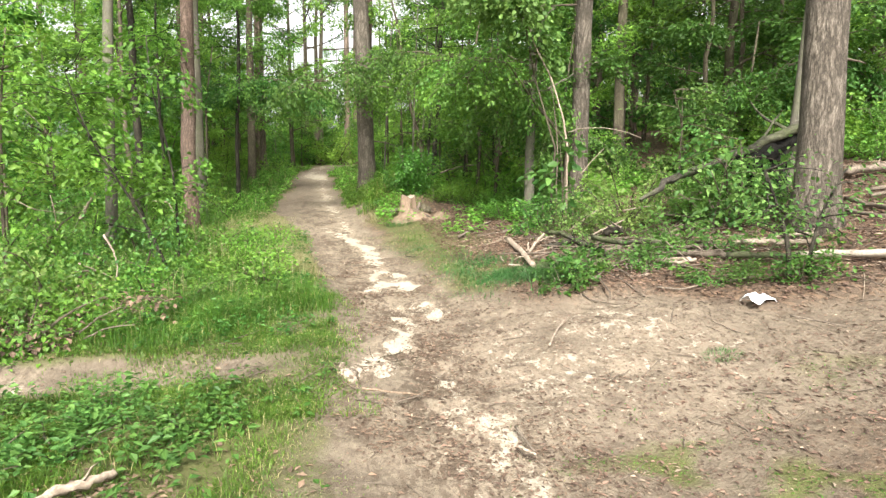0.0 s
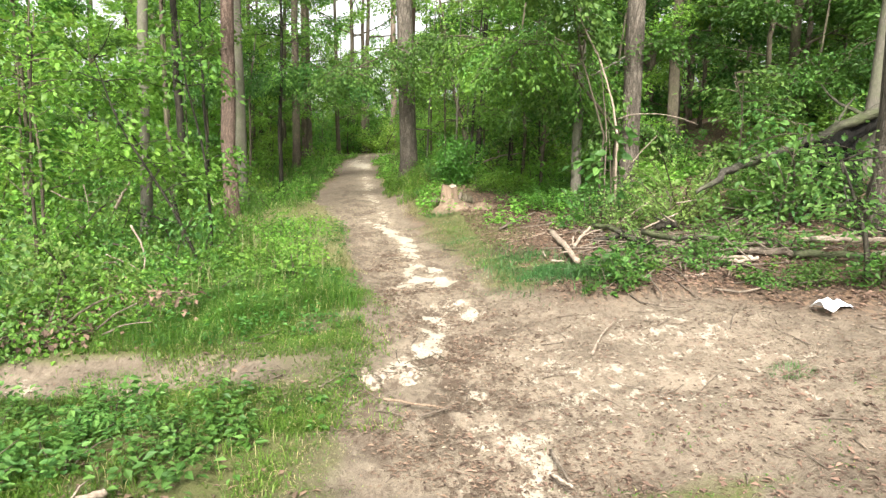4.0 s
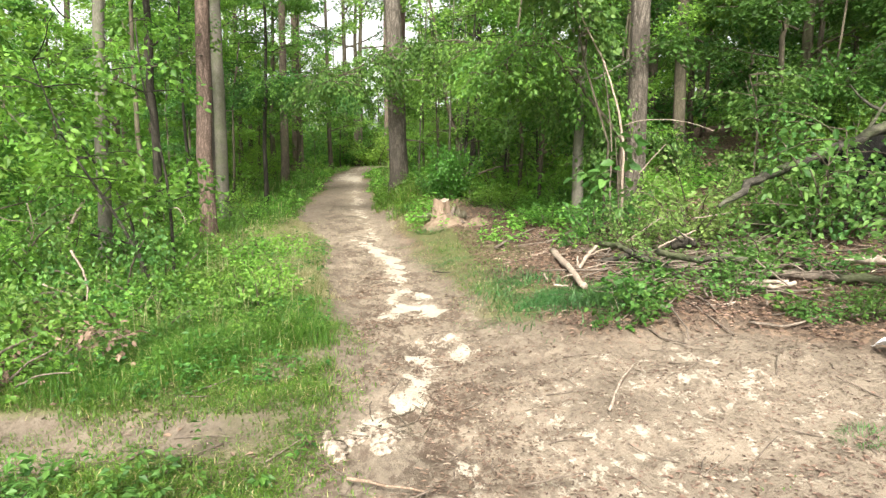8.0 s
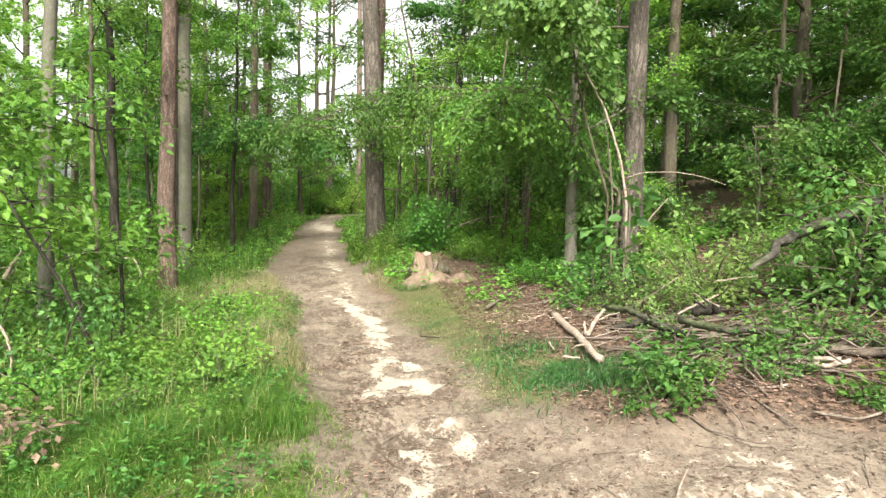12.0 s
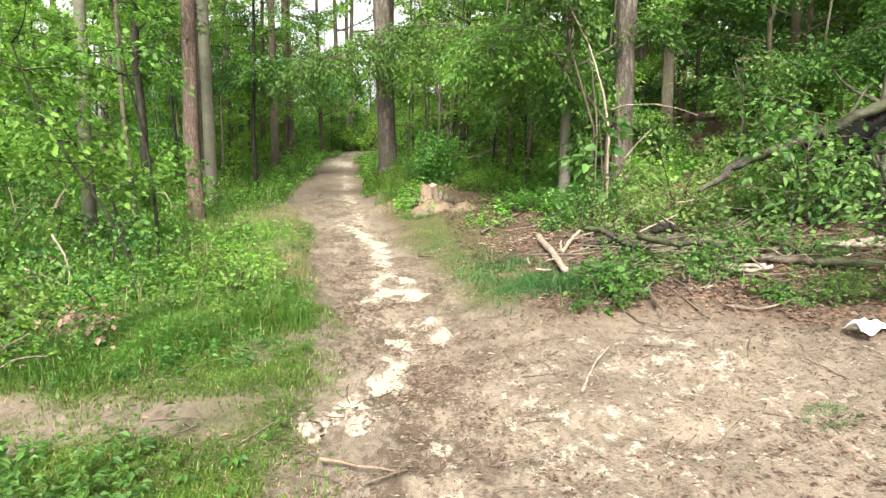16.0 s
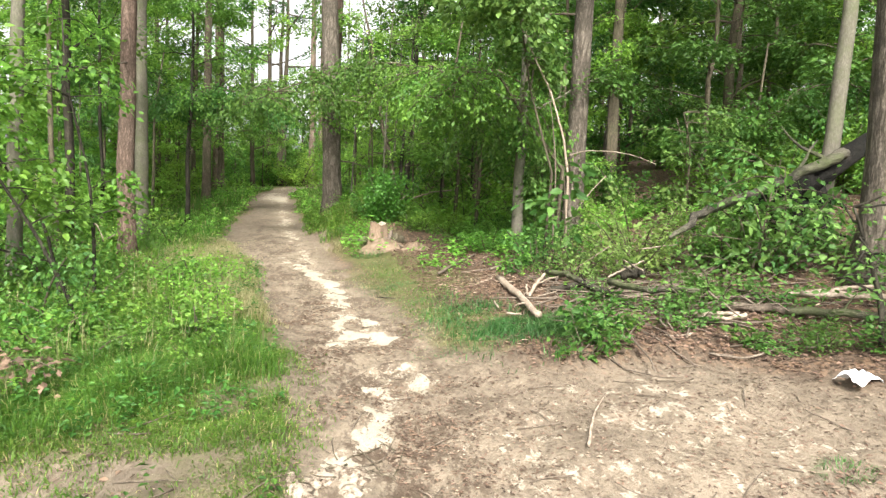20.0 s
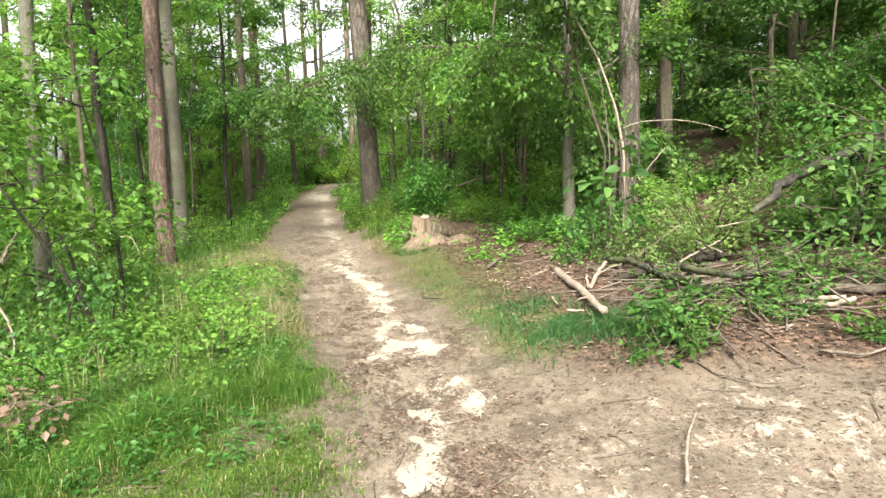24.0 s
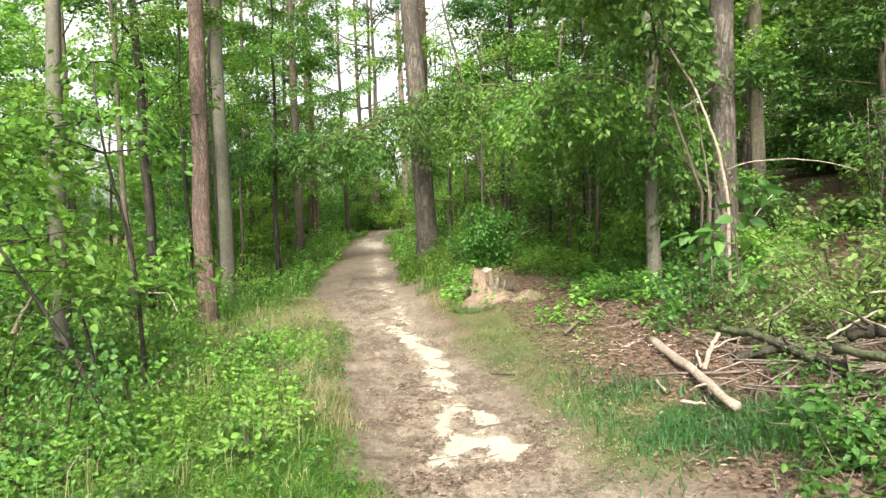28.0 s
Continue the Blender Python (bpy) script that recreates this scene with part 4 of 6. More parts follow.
SMALL_SPOTS = (
    # right-hand thicket: x, y, kind, turn, size
    (3.9, 17.2, 0, 2.0, 1.05), (5.2, 15.4, 2, 3.0, 1.0), (5.6, 18.6, 1, 4.0, 1.2), (7.4, 14.2, 1, 5.0, 1.15),
    (8.6, 12.4, 1, 0.5, 1.05), (9.4, 16.0, 1, 1.5, 1.3), (7.9, 18.4, 1, 2.5, 1.3), (10.8, 13.6, 0, 3.5, 1.1), (12.0, 11.2, 2, 4.5, 1.0), (11.3, 17.6, 1, 5.5, 1.3), (13.5, 14.5, 0, 0.8, 1.2),
    # kind 2 here: paler leaves in place of light reaching the background
    (2.3, 23.5, 2, 1.8, 0.75), (4.2, 22.5, 2, 2.8, 1.0), (6.3, 23.0, 1, 3.8, 1.3), (3.2, 27.0, 2, 4.8, 0.9), ) + ((5.2, 28.0, 2, 5.8, 1.2), (10.0, 22.0, 1, 0.2, 1.4), (8.3, 26.0, 1, 1.2, 1.4), (2.7, 31.0, 0, 2.2, 1.2),
    (14.0, 9.5, 2, 3.2, 1.0), (11.6, 8.6, 2, 4.2, 0.7), (16.0, 12.0, 2, 5.2, 1.2), (15.0, 18.0, 0, 0.4, 1.4),
    (-1.6, 39.5, 2, 1.3, 0.7), (2.2, 41.0, 0, 2.3, 0.9), (0.6, 49.0, 2, 3.3, 1.25), (-2.6, 50.0, 2, 4.3, 1.4), (3.4, 47.0, 2, 5.3, 1.2),
    # left-hand thicket
    (-5.4, 22.0, 1, 1.2, 0.7), (-7.6, 20.5, 2, 4.2, 0.9), (-6.2, 18.0, 1, 3.2, 0.7), (-8.5, 26.0, 2, 0.7, 1.0), ) + ((-12.0, 22.0, 2, 5.7, 1.2),
    (-5.6, 13.4, 0, 1.9, 0.9), (-7.6, 12.2, 2, 0.6, 0.9), (-8.6, 18.6, 2, 1.6, 1.1),
    (-4.6, 25.0, 2, 3.6, 1.0), (-6.5, 24.0, 2, 4.6, 1.1), (-4.6, 31.5, 2, 0.1, 0.9), (-9.6, 22.0, 2, 1.1, 1.2), (-10.4, 15.0, 2, 2.1, 1.0), (-6.9, 29.0, 2, 3.1, 1.2),
)
for x, y, k, a, s in SMALL_SPOTS:
    planted(small[k], x, y, a, s)
rng = np.random.default_rng(77)
spots = [(x, y) for x, y, *_ in SMALL_SPOTS]
made = 0
while made < 105:
    y = rng.uniform(19, 85)
    x = rng.uniform(-1.1, 1.1) * (8 + y * 0.62)
    near = np.hypot(np.array(spots)[:, 0] - x, np.array(spots)[:, 1] - y).min()
    lane = abs(x - float(path_x(min(y, 60)))) < (2.9 if y < 38 else 0.3)
    gap = -0.055 * (y - 4.5) - 2.2 < x - 0.2 < 0.1 * (y - 4.5) + 2.2
    if near < 1.5 + 0.012 * y or lane or (gap and (y < 45 or made % 8)):
        continue
    if x < 0 and y < 70 and rng.random() < 0.8:
        continue
    if 0.5 < x < 7 and y < 34 and rng.random() < 0.6:
        continue
    spots.append((x, y))
    made += 1
    if not gap and rng.random() < (0.62 if x > 0 else 0.45):
        planted(tall[rng.choice(3, p=(0.3, 0.5, 0.2) if x > 0 else (0.4, 0.4, 0.2))], x, y, rng.uniform(0, 6.3), rng.uniform(0.8, 1.35))
    else:
        planted(small[rng.choice(3, p=(0.3, 0.5, 0.2) if x > 0 else (0.35, 0.15, 0.5))], x, y, rng.uniform(0, 6.3), rng.uniform(0.9, 1.6))

# ---- shrubs and saplings ----
def shrub_meshes(seed, h, reach, stems, n, leaf, leaf_mat, bark_mat=BARK_BROWN, droop=-0.9, rise=1.2, broad=False, spread_=0.28, flat=0.7):
    """Stems and leaves of a shrub."""
    rng = np.random.default_rng(seed)
    P, D, N, st = [], [], [], []
    for i in range(stems):
        a = i * 2.4 + rng.uniform(-0.5, 0.5)
        w = np.array([np.cos(a), np.sin(a), rise * rng.uniform(0.6, 1.6)])
        s0 = np.array([np.cos(a), np.sin(a), 0]) * 0.06 * rng.random() - [0, 0, 0.05]
        length = np.hypot(h, reach) * rng.uniform(0.6, 1.15)
        ln = curve_line(rng, s0, w, length, 7, 0.12, (0, 0, droop))
        ln[:, 2] = np.maximum(ln[:, 2], 0.04 + 0 * ln[:, 2]) if i else ln[:, 2]
        st.append(tube(ln, np.linspace(0.011, 0.003, 7) * (1 + h * 0.4), 5))
        p = spray(rng, ln, n // stems, leaf, spread_, flat, 0.12)
        P.append(p[0]), D.append(p[1]), N.append(p[2])
    P, D, N = np.vstack(P), np.vstack(D), np.vstack(N)
    P[:, 2] = np.maximum(P[:, 2], 0.03)
    L = leaf * rng.uniform(0.6, 1.25, len(P))
    f = broad_leaves if broad else leaves
    return [tubes_mesh("stem", [s], bark_mat) for s in st], leaf_mesh("foliage", leaf_mat, [f(P, D, N, L, L * 0.66)])


def shrub(name, label, at, meshes, turn=0.0, size=1.0, tall=1.0, group="", sink=0.03):
    ob = thing(name, label, "shrub", (at[0], at[1], gz(*at) - sink), group, turn=turn)
    ob.scale = (size, size, size * tall)
    for me in meshes[0]:
        part("stem", me, ob)
    part("foliage", meshes[1], ob)
    return ob


BRAMBLE = [shrub_meshes(100 + i, 0.55, 0.6, 10, 2200, 0.046, (LEAF_MID, LEAF_BLUE, LEAF_YELLOW)[i], BARK_BROWN, -1.6, 1.0) for i in range(3)]
NETTLE = [shrub_meshes(110 + i, 0.4, 0.3, 11, (620, 620, 900)[i], (0.062, 0.062, 0.05)[i], (LEAF_LIGHT, LEAF_MID, LEAF_DARK)[i], BARK_BROWN, -0.3, 2.2, True) for i in range(3)]
BUSH = [shrub_meshes(120 + i, 1.1, 0.6, 9, 2000, 0.075, (LEAF_DARK, LEAF_MID, LEAF_LIGHT)[i], BARK_BROWN, -0.6, 1.6) for i in range(3)]
OAKLET = [shrub_meshes(130 + i, 0.5, 0.35, 8, 400, 0.066, (LEAF_BLUE, LEAF_BLUE, LEAF_YELLOW)[i], BARK_BROWN, -0.5, 1.4, True, 0.16) for i in range(3)]
BRACKEN = shrub_meshes(145, 0.5, 0.6, 9, 900, 0.06, LITTER, BARK_BROWN, -1.8, 0.9)
MAPLET = [shrub_meshes(150 + i, 1.0, 0.7, 8, 520, 0.1, (LEAF_MID, LEAF_LIGHT)[i], BARK_BROWN, -0.7, 1.5, True, 0.3, 1.0) for i in range(2)]
ROUND = shrub_meshes(160, 0.95, 0.3, 18, 5400, 0.058, LEAF_LAUREL, BARK_BROWN, -0.6, 2.4, True, 0.22, 0.4)
BROAD = shrub_meshes(170, 0.42, 0.34, 10, 240, 0.1, LEAF_DARK, BARK_BROWN, -0.8, 1.3, True, 0.16, 0.9)
PLUME = shrub_meshes(140, 1.0, 0.55, 9, 900, 0.064, LEAF_YELLOW, BARK_BROWN, -0.9, 1.4, True, 0.2)

# brambles on the left side of the path
for i, (x, y, k, s, tall) in enumerate((
    (-2.75, 7.35, 1, 0.6, 0.8), (-2.7, 7.6, 0, 0.9, 1.0), (-3.3, 8.0, 1, 1.0, 1.0), (-2.7, 8.7, 2, 0.9, 1.0), (-3.1, 9.0, 0, 1.0, 1.1), (-2.0, 9.0, 0, 0.7, 0.9),
    (-3.9, 9.2, 1, 1.1, 1.1), (-2.3, 9.7, 1, 0.9, 1.1), (-3.0, 10.2, 0, 1.0, 1.2), (-3.8, 10.6, 2, 1.1, 1.1), (-2.1, 10.6, 0, 0.8, 1.1), (-2.7, 11.4, 1, 0.9, 1.1),
    (-3.5, 12.0, 0, 1.1, 1.2), (-4.4, 11.6, 1, 1.1, 1.2), (-3.1, 13.3, 0, 1.0, 1.1), (-4.1, 13.6, 2, 1.1, 1.1), ) + ((-3.7, 15.0, 0, 1.0, 1.1),
    (-1.5, 8.4, 1, 0.55, 0.8), (-1.7, 9.4, 0, 0.7, 0.9), (-1.75, 11.2, 2, 0.7, 0.9), (-1.7, 12.3, 1, 0.5, 0.8),
    (-4.8, 8.4, 0, 1.1, 1.1), (-5.3, 10.0, 2, 1.2, 1.2), (-5.0, 14.8, 1, 1.2, 1.2), (-2.1, 16.6, 0, 0.7, 0.9), (-2.4, 17.6, 1, 0.8, 0.9), (-1.9, 18.4, 0, 0.6, 0.8), (-5.9, 12.0, 0, 1.3, 1.3),
)):
    shrub("bramble_bush", ("tangled green bramble bush at the grass edge", "blue-green leafy bramble bush at the grass edge", "yellow-green bramble bush among grass")[k], (x, y), BRAMBLE[k], i * 1.3, s * 1.28, tall * 1.35, "brambles")
# nettles in the grass lobe
rng = np.random.default_rng(5)
for i in range(20):
    x, y = rng.uniform(-1.7, -0.45), rng.uniform(8.2, 12.2)
    if float(bare(x, y)) > 0.2:
        continue
    shrub("nettle_clump", "bright green nettle clump in the grass", (x, y), NETTLE[1 - (i % 3 == 0)], rng.uniform(0, 6.3), rng.uniform(0.55, 0.85), 1.0, "nettles")
# low leafy plants close to the start, on the left
for i in range(32):
    x, y = rng.uniform(-2.8, -0.55), rng.uniform(3.6, 6.0)
    if (x + 1.25) ** 2 + (y - 4.75) ** 2 < 0.2 or float(bare(x, y)) > 0.2 or (x > -0.9 and i % 3):
        continue
    shrub("low_plant", "low broad-leaved green plant in the grass", (x, y), OAKLET[1], rng.uniform(0, 6.3), rng.uniform(0.4, 0.75), 0.65, "low plants")
# saplings on the left, with crooked dark stems
def sapling(name, label, line, r, limbs, n, leaf, mat, bark_mat, seed, group="saplings", reach=0.7):
    rng = np.random.default_rng(seed)
    C = np.array(line, float)
    s = np.linspace(0, len(C) - 1, 12)
    ln = np.stack([np.interp(s, np.arange(len(C)), C[:, k]) for k in range(3)], -1)
    ln[1:-1] = (ln[:-2] + 2 * ln[1:-1] + ln[2:]) / 4
    o = np.array([C[0][0], C[0][1], gz(C[0][0], C[0][1])])
    ln[0, 2] = o[2] - 0.05
    ob = thing(name, label, "sapling", tuple(o), group)
    part("trunk", tubes_mesh("trunk", [tube(ln - o, np.linspace(r, r * 0.3, 12), 7, rng, 0.08)], bark_mat), ob)
    P, D, N = [], [], []
    for i in range(limbs):
        k = rng.integers(4, 12)
        a = rng.uniform(0, 6.3)
        l2 = curve_line(rng, ln[k] - o, (np.cos(a), np.sin(a), 0.35), reach * rng.uniform(0.5, 1.2), 6, 0.12, (0, 0, -0.6))
        part("limb", tubes_mesh("limb", [tube(l2, np.linspace(r * 0.4, 0.003, 6), 5)], bark_mat), ob)
        q = spray(rng, l2, n // limbs, leaf, 0.3, 0.85, 0.1)
        P.append(q[0]), D.append(q[1]), N.append(q[2])
    P, D, N = np.vstack(P), np.vstack(D), np.vstack(N)
    L = leaf * rng.uniform(0.65, 1.25, len(P))
    part("crown", leaf_mesh("crown", mat, [broad_leaves(P, D, N, L, L * 0.62)]), ob)
    return ob


sapling("sapling", "dark crooked sapling leaning out of the brambles", ((-1.9, 9.9, 0), (-2.2, 9.85, 0.75), (-2.42, 9.8, 1.15), (-2.75, 9.8, 1.7), (-2.95, 9.8, 2.4)), 0.02, 12, 900, 0.085, LEAF_MID, BARK_DARK, 201)
sapling("sapling", "thin dark sapling with two stems in the brambles", ((-2.02, 10.8, 0), (-2.02, 10.8, 0.6), (-2.06, 10.8, 1.4), (-2.3, 10.85, 2.3), (-2.35, 10.9, 3.0)), 0.022, 12, 900, 0.085, LEAF_MID, BARK_DARK, 202)
sapling("sapling", "leaning sapling with big bright leaves", ((-2.2, 10.4, 0), (-2.42, 10.6, 0.9), (-2.9, 10.8, 1.5), (-3.3, 10.8, 2.1)), 0.02, 11, 800, 0.09, LEAF_LIGHT, BARK_DARK, 203)
sapling("sapling", "bright leafy sapling among the brambles", ((-3.6, 9.6, 0), (-3.6, 9.6, 1.0), (-3.5, 9.5, 2.0), (-3.4, 9.5, 2.8)), 0.022, 14, 800, 0.085, LEAF_MID, BARK_BROWN, 204)
sapling("sapling", "slim sapling behind the brambles", ((-4.3, 11.2, 0), (-4.25, 11.2, 1.2), (-4.3, 11.1, 2.3), (-4.2, 11.1, 3.3)), 0.024, 14, 800, 0.085, LEAF_LIGHT, BARK_BROWN, 205, reach=0.9)
sapling("sapling", "slim sapling behind the brambles", ((-5.2, 12.6, 0), (-5.2, 12.6, 1.4), (-5.1, 12.5, 2.6), (-5.1, 12.5, 3.8)), 0.026, 16, 900, 0.085, LEAF_MID, BARK_BROWN, 206, reach=1.0)

# thin stems standing in the thicket right of the path
for i, (x, y, h, r, lean, mat) in enumerate((
    (1.35, 18.9, 4.6, 0.03, 0.1, BARK_GREY), (1.75, 17.9, 4.2, 0.022, -0.12, BARK_BROWN), (2.05, 18.6, 5.0, 0.035, 0.05, BARK_GREY), (2.3, 17.7, 4.4, 0.05, 0.12, BARK_DARK), (2.75, 18.4, 4.6, 0.03, -0.1, BARK_BROWN),
    (3.05, 16.9, 4.0, 0.028, 0.15, BARK_DARK), (3.4, 18.2, 4.8, 0.035, 0.0, BARK_BROWN), (1.6, 20.6, 5.0, 0.035, -0.06, BARK_BROWN), (2.6, 20.8, 5.4, 0.045, 0.08, BARK_GREY), (3.9, 17.4, 4.6, 0.03, -0.1, BARK_DARK),
)):
    z = gz(x, y)
    sapling("sapling", "thin upright sapling stem in the shaded thicket", ((x, y, z), (x + lean * 0.3, y, z + h * 0.3), (x + lean * 0.9, y, z + h * 0.65), (x + lean * 2, y, z + h)), r, 7, 420, 0.075, (LEAF_MID, LEAF_LIGHT, LEAF_DARK)[i % 3], mat, 230 + i, reach=1.0)

# right of the path: the round dark bush behind the stump, and the edge of the thicket
shrub("bush", "dense round green bush behind the tree stump", (1.74, 15.6), ROUND, 0.4, 0.74, 1.5, "thicket bushes")
# low plants on the rise behind the stump
for i, (x, y, k, s) in enumerate(((2.15, 15.35, 1, 0.75), (2.5, 15.55, 0, 0.85), (2.85, 15.2, 1, 0.7), (3.1, 15.7, 0, 0.9), (2.35, 16.0, 1, 0.95), (2.75, 16.2, 0, 1.0), (3.3, 15.0, 1, 0.75), (2.05, 15.9, 1, 0.8))):
    shrub("low_plant", "low green leafy plant on the rise behind the stump", (x, y), NETTLE[k], i * 1.9, s, 0.8, "low plants")
shrub("bush", "dense dark green bush behind the tree stump", (1.55, 15.75), BUSH[0], 1.4, 0.55, 1.0, "thicket bushes")
# kind 2 among the trees: missing light is painted into the leaf colour
for i, (x, y, k, s, tall) in enumerate((
    (2.6, 15.7, 2, 0.45, 0.7), (3.0, 16.1, 2, 0.55, 0.8), (3.4, 15.3, 2, 0.45, 0.7), (3.3, 16.9, 2, 0.65, 0.9), (2.4, 16.8, 2, 0.5, 0.8), (3.9, 16.2, 2, 0.6, 0.9), (2.1, 17.6, 2, 0.6, 0.8), (3.1, 14.9, 1, 0.42, 0.6), (3.5, 14.2, 1, 0.5, 0.7), (4.1, 13.9, 1, 0.6, 0.8), (4.6, 15.0, 0, 0.9, 1.0), (1.5, 18.3, 1, 0.5, 0.7), (1.2, 19.6, 0, 0.6, 0.7), (4.2, 14.6, 0, 0.6, 0.7), (4.0, 13.2, 0, 0.7, 0.8), (3.0, 12.9, 1, 0.55, 0.6),
    (3.6, 12.3, 0, 0.6, 0.7), (4.8, 13.0, 2, 0.7, 0.8), ) + ((5.6, 13.8, 0, 0.9, 0.9), (6.6, 13.0, 1, 0.9, 0.9), (7.4, 12.0, 1, 0.9, 1.0), (1.7, 21.5, 0, 0.9, 0.9), (1.2, 24.0, 1, 0.8, 0.8), (2.6, 19.8, 0, 1.0, 1.0), (9.4, 12.2, 2, 1.3, 1.0), (10.6, 11.6, 2, 1.3, 0.9), (11.8, 12.4, 2, 1.5, 1.0), (12.6, 10.8, 2, 1.3, 0.9), (13.8, 12.0, 2, 1.6, 1.1), (8.2, 13.2, 2, 1.1, 1.0), (14.6, 10.2, 2, 1.5, 1.0), (8.6, 10.9, 1, 0.9, 0.9), (9.8, 10.2, 1, 1.0, 1.0), (10.9, 9.6, 1, 1.1, 0.9), (8.9, 12.6, 1, 1.1, 1.1),
)):
    shrub("bush", ("dark green bush under the thicket trees", "green leafy bush under the thicket trees", "light green bush at the top of the bank")[k], (x, y), BUSH[k], i * 1.7, s, tall, "thicket bushes")
# plants in and round the brushwood
for i, (x, y, k, s, tall) in enumerate((
    (2.65, 8.1, 0, 0.55, 0.9), (2.95, 8.1, 0, 0.5, 0.9), (3.3, 7.95, 1, 0.6, 0.8), (3.55, 8.3, 1, 0.75, 0.9), (3.9, 8.5, 1, 0.85, 0.9), (3.35, 8.45, 1, 0.5, 0.8), (3.8, 8.6, 1, 0.6, 0.8),
    (4.1, 7.95, 1, 0.6, 0.8), (3.95, 7.35, 1, 0.45, 0.7), (3.5, 7.2, 1, 0.4, 0.7), (3.1, 10.6, 0, 0.6, 0.9), (2.9, 11.0, 0, 0.6, 0.9), (3.3, 11.6, 1, 0.9, 1.1), (3.7, 11.2, 1, 0.8, 1.2),
    ) + ((2.95, 9.3, 1, 0.4, 0.9), (3.3, 9.5, 2, 0.5, 1.0), (2.4, 15.2, 0, 0.5, 0.6), (2.9, 14.6, 0, 0.5, 0.6), (5.6, 8.8, 0, 0.7, 0.9), (4.7, 8.95, 1, 1.15, 1.3), (4.95, 9.2, 1, 1.3, 1.35), (5.2, 9.2, 1, 0.9, 0.9), (4.6, 9.35, 0, 0.8, 0.9), (6.5, 7.2, 1, 0.35, 0.7), (7.0, 8.8, 0, 0.4, 0.8),
)):
    shrub("seedling_bush", ("bright green oak seedling in the brushwood", "blue-green broad-leaved plant in the brushwood", "yellow-green leafy plant in the brushwood")[k], (x, y), OAKLET[k], i * 1.9, s * 1.1, tall, "brushwood plants")
for i, (x, y, s) in enumerate(((3.3, 10.2, 0.6), (3.75, 9.9, 0.75), (4.0, 10.2, 0.85), (4.3, 10.6, 1.0), (5.1, 10.3, 0.8))):
    shrub("seedling_bush", "yellow-green plumes of leaves above the brushwood", (x, y), PLUME, i * 2.1, s, 1.0, "brushwood plants")
for i, (x, y, s) in enumerate(((-2.15, 7.95, 1.1), (-2.45, 8.05, 0.9), (-3.4, 9.9, 0.8))):
    shrub("bracken_clump", "brown dead bracken under the brambles", (x, y), BRACKEN, i * 2.0, s, 0.9, "dead bracken")
for i, (x, y, size) in enumerate(((2.3, 7.75, 0.62), (2.5, 7.95, 0.6), (2.6, 8.25, 0.7), (3.45, 7.4, 0.5), (2.95, 8.8, 0.55))):
    shrub("broad_leaved_plant", "dark green plant with large oval leaves", (x, y), BROAD, i * 1.4, size, 1.0, "brushwood plants")
# the two-stemmed sapling before the thick pine
sapling("sapling", "dark two-stemmed sapling before the thick pine", ((4.14, 6.88, 0), (4.08, 6.9, 0.75), (4.0, 6.95, 1.05), (3.85, 7.0, 1.45)), 0.028, 11, 340, 0.05, LEAF_BLUE, BARK_DARK, 211, reach=0.5)
sapling("sapling", "dark two-stemmed sapling before the thick pine", ((4.18, 6.86, 0), (4.3, 6.9, 0.75), (4.4, 6.95, 1.05), (4.6, 6.95, 1.45)), 0.025, 11, 340, 0.05, LEAF_BLUE, BARK_DARK, 212, reach=0.5)
shrub("low_plant", "dark leafy tuft at the foot of a sapling", (4.16, 6.76), NETTLE[2], 0.5, 0.9, 0.75, "low plants")
shrub("low_plant", "dark leafy tuft beside the paper", (3.75, 7.05), NETTLE[2], 1.5, 0.55, 0.9, "low plants")
shrub("low_plant", "small dark plant between grass tufts", (1.95, 3.3), NETTLE[2], 2.5, 0.4, 0.7, "low plants")
sapling("sapling", "young oak with bright leaves on the bank", ((4.95, 8.9, 0), (4.95, 8.9, 0.9), (4.85, 8.85, 1.4), (4.8, 8.85, 1.8)), 0.016, 11, 560, 0.07, LEAF_BLUE, BARK_BROWN, 213, reach=0.8)
sapling("sapling", "young oak with bright leaves on the bank", ((4.45, 8.75, 0), (4.45, 8.75, 0.8), (4.5, 8.7, 1.2), (4.55, 8.7, 1.55)), 0.014, 10, 480, 0.065, LEAF_BLUE, BARK_BROWN, 215, reach=0.7)
sapling("sapling", "young tree with a pale spray of leaves", ((6.0, 12.4, 0), (6.0, 12.4, 1.2), (5.9, 12.2, 2.2), (5.6, 12.0, 2.7)), 0.022, 9, 676, 0.08, LEAF_BLUE, BARK_BROWN, 214, reach=1.0)
sapling("sapling", "seedling maple with large blue-green leaves", ((3.2, 10.45, 0), (3.2, 10.45, 0.9), (3.15, 10.42, 1.4), (3.1, 10.4, 1.75)), 0.012, 7, 80, 0.15, LEAF_BLUE, BARK_BROWN, 217, reach=0.35)
for i, (x, y, size) in enumerate(((-3.6, 17.2, 0.9), (-4.7, 16.4, 1.1), (-5.6, 18.2, 1.2), (-4.9, 20.4, 1.2), (-6.7, 16.2, 1.3), (-7.6, 19.0, 1.4), (-5.6, 22.4, 1.3), (-6.3, 13.6, 1.1), (-7.6, 14.6, 1.3))):
    shrub("bush", "light green bush in the open wood", (x, y), BUSH[2], i * 1.1, size, 1.1, "open wood bushes")
